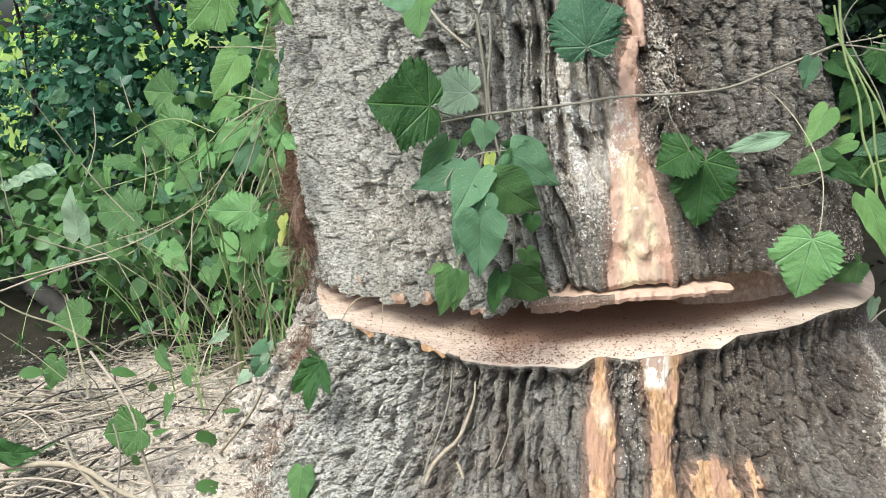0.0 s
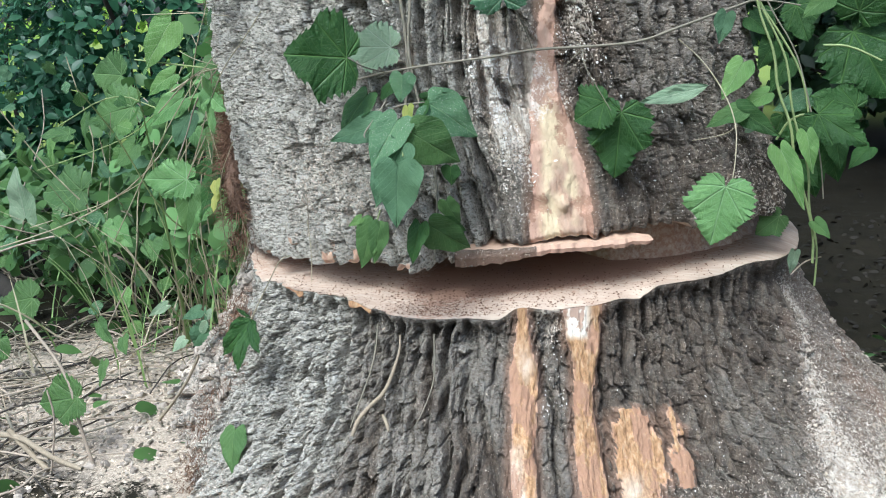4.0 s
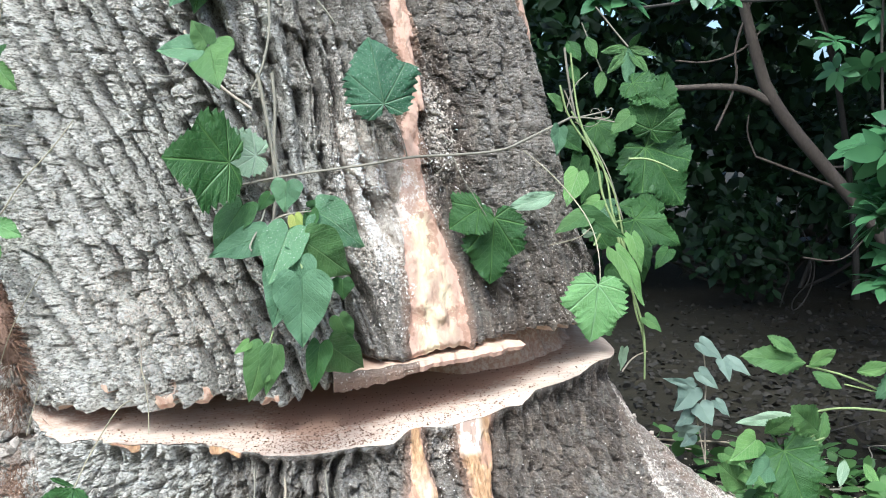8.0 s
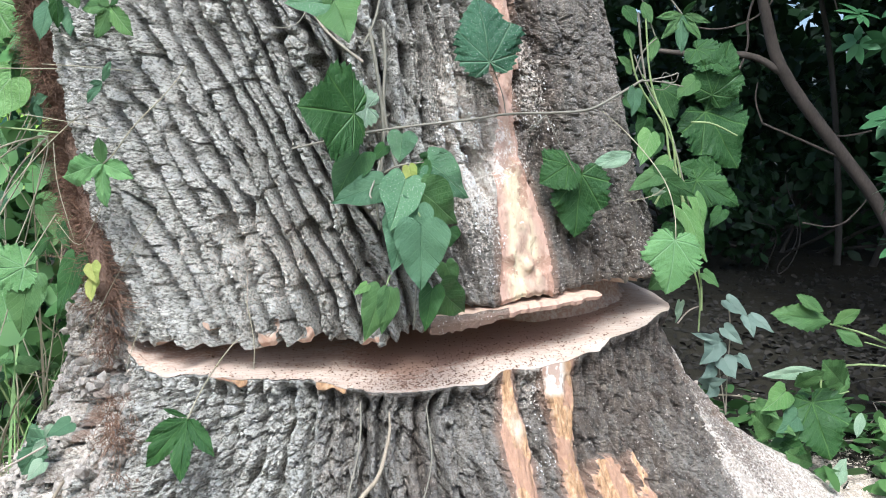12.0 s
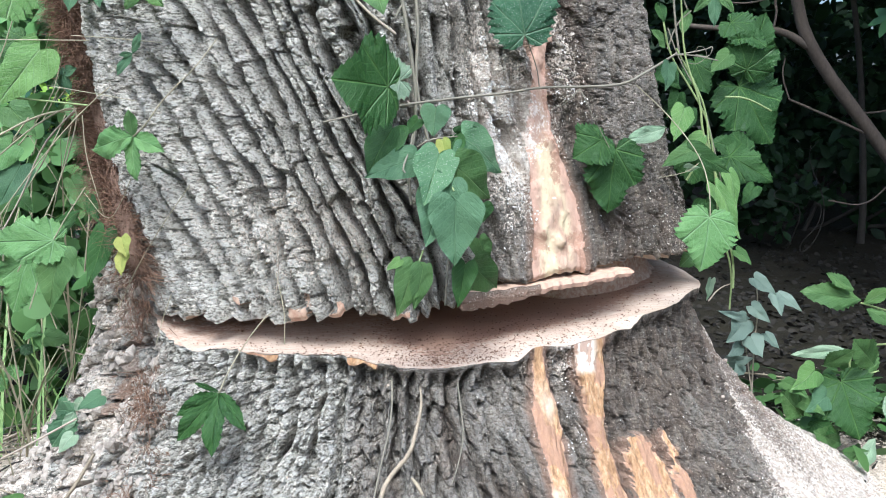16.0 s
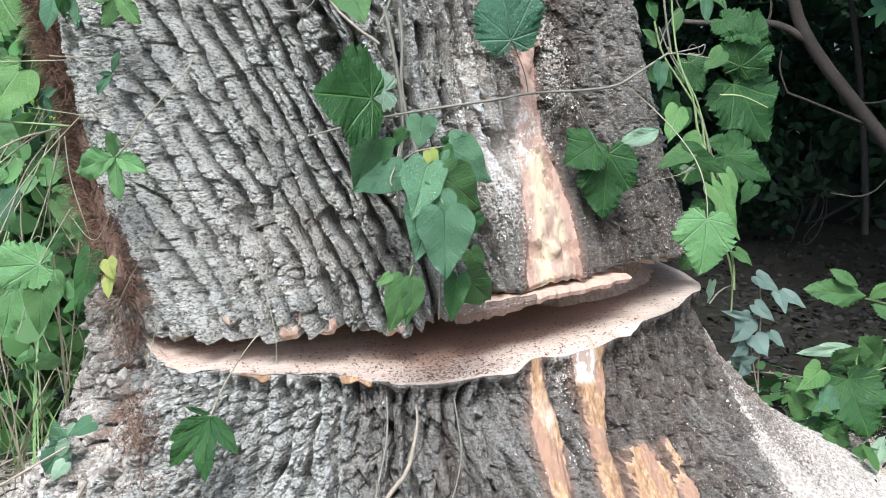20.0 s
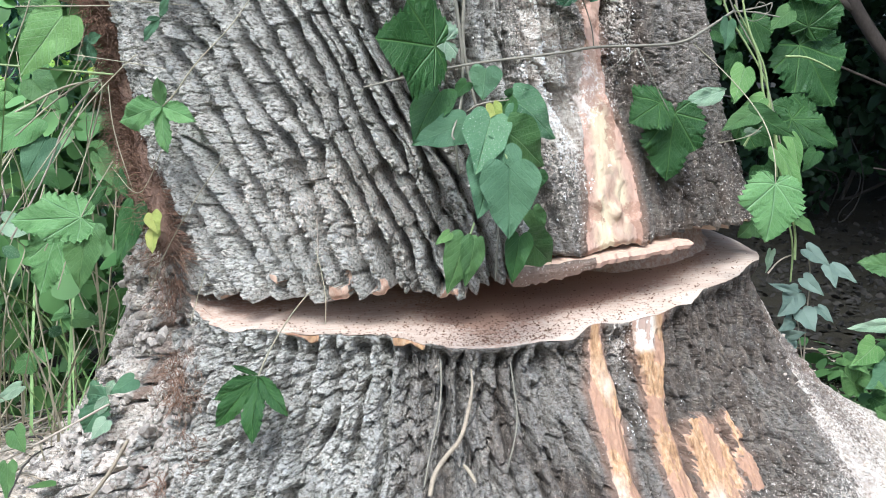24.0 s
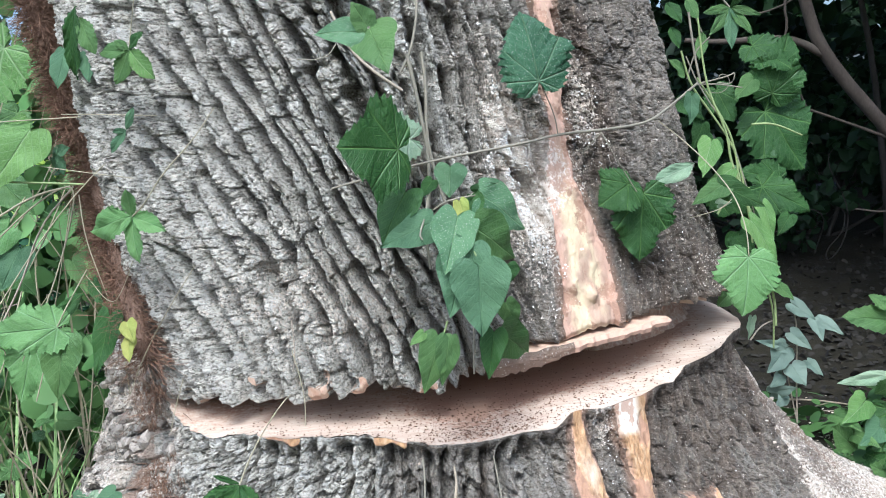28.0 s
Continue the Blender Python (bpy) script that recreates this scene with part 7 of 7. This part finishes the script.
shrub("far_wood", 27, (3.0, 9.5, 0.0), [(-3.0, 10.5, 2.0, 2.5, 1.0, 2.4), (1.0, 10.0, 2.2, 2.5, 1.0, 2.6), (5.0, 9.0, 2.4, 2.5, 1.0, 2.8), (9.0, 7.0, 2.4, 2.2, 1.4, 2.8), (10.5, 3.0, 2.4, 1.4, 2.4, 2.8)], 4600, 6, 0.30, LEAF_WOODS_SHADED, "far dark wood that closes the clearing", "wood", 5, 0.09, 1.3)


# ---- loose vine leaves in the left thicket ----
def thicket_vines():
    rng = np.random.default_rng(41)
    kinds = (("heart", LEAF_MID), ("grape", LEAF_BRIGHT), ("heart", LEAF_BLUE), ("grape", LEAF_MID), ("toothed", LEAF_LIGHT), ("toothed", LEAF_DUST), ("heart", LEAF_DARK))
    for k in range(17):
        x0, y0 = rng.uniform(-2.5, -0.95), rng.uniform(-0.1, 0.9)
        t = thing("bramble_vine", x0, y0, 0.02, "loose vine of broad green leaves on thin pale stems", "vine", "thicket vines")
        pts = [Vector((x0, y0, 0.02))]
        heading = rng.uniform(-0.5, 0.5, 2)
        for j in range(6):
            pts.append(pts[-1] + Vector((heading[0] * 0.3 + rng.normal() * 0.06, heading[1] * 0.2 + rng.normal() * 0.06, rng.uniform(0.04, 0.26))))
        for p in pts:
            p.x = min(p.x, -0.9)
        tube("stem", [tuple(p) for p in pts], (0.004, 0.003, 0.002), (STRAW, GREENSTEM, TWIG)[k % 3], t, "", 5)
        for j in range(12):
            at = rng.uniform(0.5, len(pts) - 1.01)
            i = int(at)
            q = pts[i].lerp(pts[i + 1], at - i)
            off = Vector((rng.normal() * 0.07, rng.normal() * 0.05 - 0.03, rng.normal() * 0.05))
            base = q + off
            size = rng.uniform(0.035, 0.08)
            way = Vector((rng.normal() * 0.8, rng.normal() * 0.5 - 0.3, -0.45 + rng.normal() * 0.4)).normalized()
            kind, mat = kinds[int(rng.integers(0, len(kinds)))]
            leaf(t, kind, mat, base, base + way * size, rng.uniform(0.7, 1.05), rng.uniform(-20, 20), Vector((rng.normal() * 0.4, -0.7, 0.6)))


thicket_vines()


# ---- long grass beside the trunk ----
def long_grass(seed, n, cx, cy, sx, sy, tall, mat, label):
    """Arching narrow blades, each a bent tapered strip."""
    rng = np.random.default_rng(seed)
    x, y = rng.normal(cx, sx, n), rng.normal(cy, sy, n)
    keep = np.hypot(x - AX, y - AY) > 0.86
    x, y = x[keep], y[keep]
    n = len(x)
    base = np.stack([x, y, ground_height(x, y) - 0.01], -1)
    yaw, length = rng.uniform(0, 2 * np.pi, n), rng.uniform(0.35, 1.0, n) * tall
    lean, bow = rng.uniform(0.1, 0.5, n), rng.uniform(0.2, 1.0, n)
    wide = rng.uniform(0.0012, 0.0042, n)
    out = np.stack([np.cos(yaw), np.sin(yaw), 0 * yaw], -1)
    side = np.stack([-np.sin(yaw), np.cos(yaw), 0 * yaw], -1)
    rows = []
    for k in range(6):
        q = k / 5
        mid = base + out * (length * (lean * q + bow * q * q * 0.6))[:, None] + np.array([0, 0, 1.0]) * (length * (q - 0.45 * bow * q * q))[:, None]
        w = (wide * (1 - q) ** 0.6 + 0.0003)[:, None] * side
        rows += [mid - w, mid + w]
    v = np.stack(rows, 1).reshape(-1, 3)
    strip_faces = np.array([(2 * k, 2 * k + 1, 2 * k + 3, 2 * k + 2) for k in range(5)])
    fc = (strip_faces[None] + 12 * np.arange(n)[:, None, None]).reshape(-1, 4)
    return tagged(new("grass", mesh_of("grass", v, fc, mat)), label, "grass", kind="stuff")


GRASS = plain_material("grass_blade", (0.11, 0.19, 0.045), (0.24, 0.33, 0.11), 12, 0.6, 0.1)
long_grass(61, 36, -1.18, 0.10, 0.16, 0.22, 1.15, GRASS, "long arching blades of light green grass beside the trunk")
long_grass(62, 60, -1.7, 0.55, 0.5, 0.3, 0.6, GRASS, "grass growing among the undergrowth")
long_grass(63, 36, -1.25, 0.0, 0.22, 0.25, 1.0, STRAW, "dry straw-coloured grass stems")


# ---- sawdust, chips, litter and twigs ----
def flakes(name, points, normals, low, high, mat, label, category, seed, thin=0.3):
    rng = np.random.default_rng(seed)
    n = len(points)
    size = rng.uniform(0, 1, n) ** 3 * (high - low) + low
    t1 = np.cross(normals, rng.normal(size=(n, 3)))
    t1 /= np.linalg.norm(t1, axis=1)[:, None] + 1e-9
    lean = normals + rng.normal(size=(n, 3)) * 0.45
    t2 = np.cross(lean, t1)
    t2 /= np.linalg.norm(t2, axis=1)[:, None] + 1e-9
    up = np.cross(t1, t2)
    a = t1 * (size * rng.uniform(0.5, 1.2, n))[:, None]
    b = t2 * (size * rng.uniform(0.4, 0.8, n))[:, None]
    h = up * (size * thin)[:, None]
    c = np.asarray(points)
    v = np.stack([c - a - b * 0.3, c + a * 0.7 - b, c + a + b * 0.5, c - a * 0.4 + b, c + h], 1).reshape(-1, 3)
    i = np.arange(n)[:, None] * 5
    fc = np.concatenate([i + (0, 1, 4), i + (1, 2, 4), i + (2, 3, 4), i + (3, 0, 4)])
    ob = new(name, mesh_of(name, v, fc, mat, False))
    return tagged(ob, label, category, kind="stuff")


def lumps(name, points, normals, low, high, mat, label, category, seed):
    """Rough crumbs with a body: small uneven twenty-sided lumps, half sunk in what they lie on."""
    rng = np.random.default_rng(seed)
    g = (1 + 5**0.5) / 2
    ico = np.array([(-1, g, 0), (1, g, 0), (-1, -g, 0), (1, -g, 0), (0, -1, g), (0, 1, g), (0, -1, -g), (0, 1, -g), (g, 0, -1), (g, 0, 1), (-g, 0, -1), (-g, 0, 1)]) / 1.9
    tri = np.array([(0, 11, 5), (0, 5, 1), (0, 1, 7), (0, 7, 10), (0, 10, 11), (1, 5, 9), (5, 11, 4), (11, 10, 2), (10, 7, 6), (7, 1, 8), (3, 9, 4), (3, 4, 2), (3, 2, 6), (3, 6, 8), (3, 8, 9), (4, 9, 5), (2, 4, 11), (6, 2, 10), (8, 6, 7), (9, 8, 1)])
    n = len(points)
    size = rng.uniform(0, 1, n) ** 2.2 * (high - low) + low
    stretch = rng.uniform(0.55, 1.5, (n, 1, 3))
    shape = ico[None] * rng.uniform(0.6, 1.25, (n, 12, 1)) * stretch
    q = rng.normal(size=(n, 3, 3))
    q = np.linalg.qr(q)[0]
    v = np.einsum("nij,nkj->nki", q, shape) * size[:, None, None] + np.asarray(points)[:, None] + normals[:, None] * (size * 0.05)[:, None, None]
    fc = (tri[None] + 12 * np.arange(n)[:, None, None]).reshape(-1, 3)
    return tagged(new(name, mesh_of(name, v.reshape(-1, 3), fc, mat, False)), label, category, kind="stuff")


def on_ground(rng, n, cx, cy, sx, sy):
    x, y = rng.normal(size=n) * sx + cx, rng.normal(size=n) * sy + cy
    out = np.hypot(x - AX, y - AY) > 0.86
    x, y = x[out], y[out]
    return np.stack([x, y, ground_height(x, y) + 0.002], -1)


def on_stump(rng, n, a0, a1, z0, z1):
    a, z = rng.uniform(a0, a1, n), rng.uniform(z0, z1, n)
    r = stump_radius(a, z) + lobes(a, z) - bark_relief(np.radians(a) * 0.75, z, a, True)[0] + 0.001
    ra = np.radians(a)
    p = np.stack([AX + r * np.sin(ra), AY - r * np.cos(ra), z], -1)
    nm = np.stack([np.sin(ra), -np.cos(ra), 0.5 + 0 * z], -1)
    keep = fbm(a * 0.22, z * 16, 95) > 0.52
    p, nm = p[keep], nm[keep]
    return p, nm / np.linalg.norm(nm, axis=1)[:, None]


def on_trunk(rng, n, a0, sa, z0, sz):
    a, z = rng.normal(a0, sa, n), rng.normal(z0, sz, n)
    keep = (z > 0.72) & (fbm(a * 0.5, z * 30, 93) > 0.44)
    a, z = a[keep], z[keep]
    r = upper_radius(a, z) - bark_relief(np.radians(a) * 0.67, z, a, False)[0] + 0.0012
    ra = np.radians(a)
    p = np.stack([AX + LX * (z - 0.8) + r * np.sin(ra), AY + LY * (z - 0.8) - r * np.cos(ra), z], -1)
    nm = np.stack([np.sin(ra), -np.cos(ra), 0.6 + 0 * z], -1)
    return p, nm / np.linalg.norm(nm, axis=1)[:, None]


def loose_bits():
    rng = np.random.default_rng(5)
    up = np.array([[0, 0, 1.0]])
    p = np.concatenate([on_ground(rng, 4200, 1.15, 0.15, 0.26, 0.30), on_ground(rng, 5200, -1.35, -0.25, 0.5, 0.4), on_ground(rng, 2500, -1.0, -0.3, 0.25, 0.3)])
    flakes("sawdust", p, np.repeat(up, len(p), 0), 0.0025, 0.009, CHIP, "pale sawdust and wood chips spread on the ground", "sawdust", 1)
    p, nm = on_stump(rng, 4200, -90, -40, 0.05, 0.54)
    q, nq = on_stump(rng, 2400, 64, 98, 0.03, 0.32)
    w, nw = on_stump(rng, 350, -40, 50, 0.05, 0.5)
    flakes("chips_on_bark", np.concatenate([p, q, w]), np.concatenate([nm, nq, nw]), 0.0008, 0.0042, CHIP, "flakes of sawdust caught on the bark of the stump", "sawdust", 2)
    p, nm = on_stump(rng, 2000, 63, 100, 0.0, 0.22)
    p2 = on_ground(rng, 3200, 1.05, 0.05, 0.22, 0.26)
    flakes("wood_shavings", np.concatenate([p, p2]), np.concatenate([nm, np.repeat(up, len(p2), 0)]), 0.0015, 0.009, CHIP, "cream wood shavings heaped on the root flare", "wood shavings", 6, 0.25)
    spots = [on_trunk(rng, 3000, 22.3, 2.4, 1.0, 0.10), on_trunk(rng, 500, 38.5, 2.5, 1.08, 0.08), on_trunk(rng, 250, 48, 9, 0.85, 0.10), on_trunk(rng, 450, -14, 16, 0.78, 0.05), on_trunk(rng, 500, 8, 5, 1.1, 0.1), on_stump(rng, 260, 25.6, 29.8, 0.36, 0.53), on_stump(rng, 450, 36, 72, 0.12, 0.5), on_stump(rng, 1800, -62, -40, 0.08, 0.5)]
    flakes("wood_dust", np.concatenate([s[0] for s in spots]), np.concatenate([s[1] for s in spots]), 0.0007, 0.0038, FLOUR, "white specks of wood dust stuck to the bark", "wood dust", 8, 0.5)
    p, nm = on_stump(rng, 9000, -98, -45, 0.02, 0.62)
    keep = rng.random(len(p)) < 0.8
    g = np.concatenate([on_ground(rng, 500, -1.0, -0.35, 0.18, 0.25), on_ground(rng, 350, -1.4, -0.4, 0.35, 0.3)])
    lumps("bark_chunks", np.concatenate([p[keep], g]), np.concatenate([nm[keep], np.repeat(up, len(g), 0)]), 0.003, 0.013, CHUNK, "crumbled chunks of bark and rotten wood on the root flare", "debris", 11)
    p, nm = on_stump(rng, 700, 65, 100, 0.0, 0.40)
    g = on_ground(rng, 900, 1.08, 0.05, 0.2, 0.25)
    lumps("wood_scraps", np.concatenate([p, g]), np.concatenate([nm, np.repeat(up, len(g), 0)]), 0.0015, 0.006, CHIP, "splintered scraps of wood and bark below the cut", "debris", 12)
    n = 4300
    a = np.r_[rng.normal(9, 5, 900), rng.normal(18, 20, 2200), rng.uniform(-38, 66, 1200)]
    q = np.r_[1 - np.abs(rng.normal(0, 0.07, 900)), 1 - np.abs(rng.normal(0.07, 0.1, 2200)), rng.uniform(0.65, 0.99, 1200)]
    r = table(a, ST_A, ST_R) * 0.985 * q
    flat = np.minimum(np.interp(a, RIM_A, RIM_Z), 0.600)
    a = np.radians(a)
    x, y = AX + r * np.sin(a), AY - r * np.cos(a)
    z = flat * q**10 + cut_plane(x, y) * (1 - q**10) + 0.0035
    flakes("dark_crumbs", np.stack([x, y, z], -1), np.repeat(up, n, 0), 0.0007, 0.0032, GRIT, "dark crumbs of bark and rot on the sawn face", "crumbs", 3, 0.7)
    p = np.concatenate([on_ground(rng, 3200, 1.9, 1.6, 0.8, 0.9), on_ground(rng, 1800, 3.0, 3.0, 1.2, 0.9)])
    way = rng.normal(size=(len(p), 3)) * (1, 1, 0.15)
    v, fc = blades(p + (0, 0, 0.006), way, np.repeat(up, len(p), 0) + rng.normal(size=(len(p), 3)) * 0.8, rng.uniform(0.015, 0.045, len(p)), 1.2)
    tagged(new("leaf_litter", mesh_of("leaf_litter", v, fc, LITTER_SHADED)), "dry brown leaf litter darkened in colour for the shaded ground", "leaf litter", kind="stuff")
    p = np.concatenate([on_ground(rng, 260, 1.45, 0.35, 0.25, 0.25), on_ground(rng, 160, 1.25, 0.75, 0.3, 0.2), on_ground(rng, 150, -1.7, 0.6, 0.5, 0.25), on_ground(rng, 25, -1.3, -0.5, 0.35, 0.25)])
    p[:, 2] += np.abs(rng.normal(size=len(p))) * 0.05
    way = rng.normal(size=(len(p), 3)) * (1, 1, 0.35)
    v, fc = blades(p, way, np.repeat(up, len(p), 0) + rng.normal(size=(len(p), 3)) * 0.4, rng.uniform(0.04, 0.09, len(p)), 1.2)
    q = on_ground(rng, 1500, -1.5, -0.1, 0.5, 0.4)
    w2, f2 = blades(q + (0, 0, 0.004), rng.normal(size=(len(q), 3)) * (1, 1, 0.2), np.repeat(up, len(q), 0) + rng.normal(size=(len(q), 3)) * 0.7, rng.uniform(0.008, 0.026, len(q)), 0.9)
    tagged(new("bark_scraps", mesh_of("bark_scraps", w2, f2, VINE)), "small scraps of bark and dry leaf on the sawdust", "debris", kind="stuff")
    tagged(new("ground_leaves", mesh_of("ground_leaves", v, fc, LEAF_MID)), "low green leaves of weeds over the ground", "weeds", kind="stuff")


loose_bits()


def fallen_twigs():
    rng = np.random.default_rng(77)
    for k in range(150):
        left = k < 134
        x0 = rng.uniform(-2.1, -0.95) if left else rng.uniform(1.05, 2.0)
        y0 = rng.uniform(-0.75, 0.5) if left else rng.uniform(0.2, 1.2)
        yaw, length = rng.uniform(-0.7, 0.7) + (0 if rng.random() < 0.7 else 1.3), rng.uniform(0.2, 0.7)
        pts = []
        for j in range(5):
            s = (j / 4 - 0.5) * length
            x, y = x0 + s * math.cos(yaw) + rng.normal() * 0.022, y0 + s * math.sin(yaw) + rng.normal() * 0.022
            pts.append((x, y, float(ground_height(np.array(x), np.array(y))) + 0.008 + abs(rng.normal()) * (0.03 if left and 0 < j < 4 else 0.010)))
        r0 = rng.uniform(0.0015, 0.005)
        ob = tube("twig", pts, (r0, r0 * 0.5), (VINE, STRAW_DARK, TWIG, BRANCH)[k % 4], None, "", 5)
        tagged(ob, "thin dry twig fallen on the ground", "twig", "fallen twigs")


fallen_twigs()

tube("fallen_log", [(-3.3, 0.9, 0.03), (-2.75, 0.62, 0.04), (-2.35, 0.42, 0.03)], (0.05, 0.045, 0.03), BRANCH, None, "", 9)
tagged(bpy.data.objects["fallen_log"], "dark short log lying on the ground", "log")
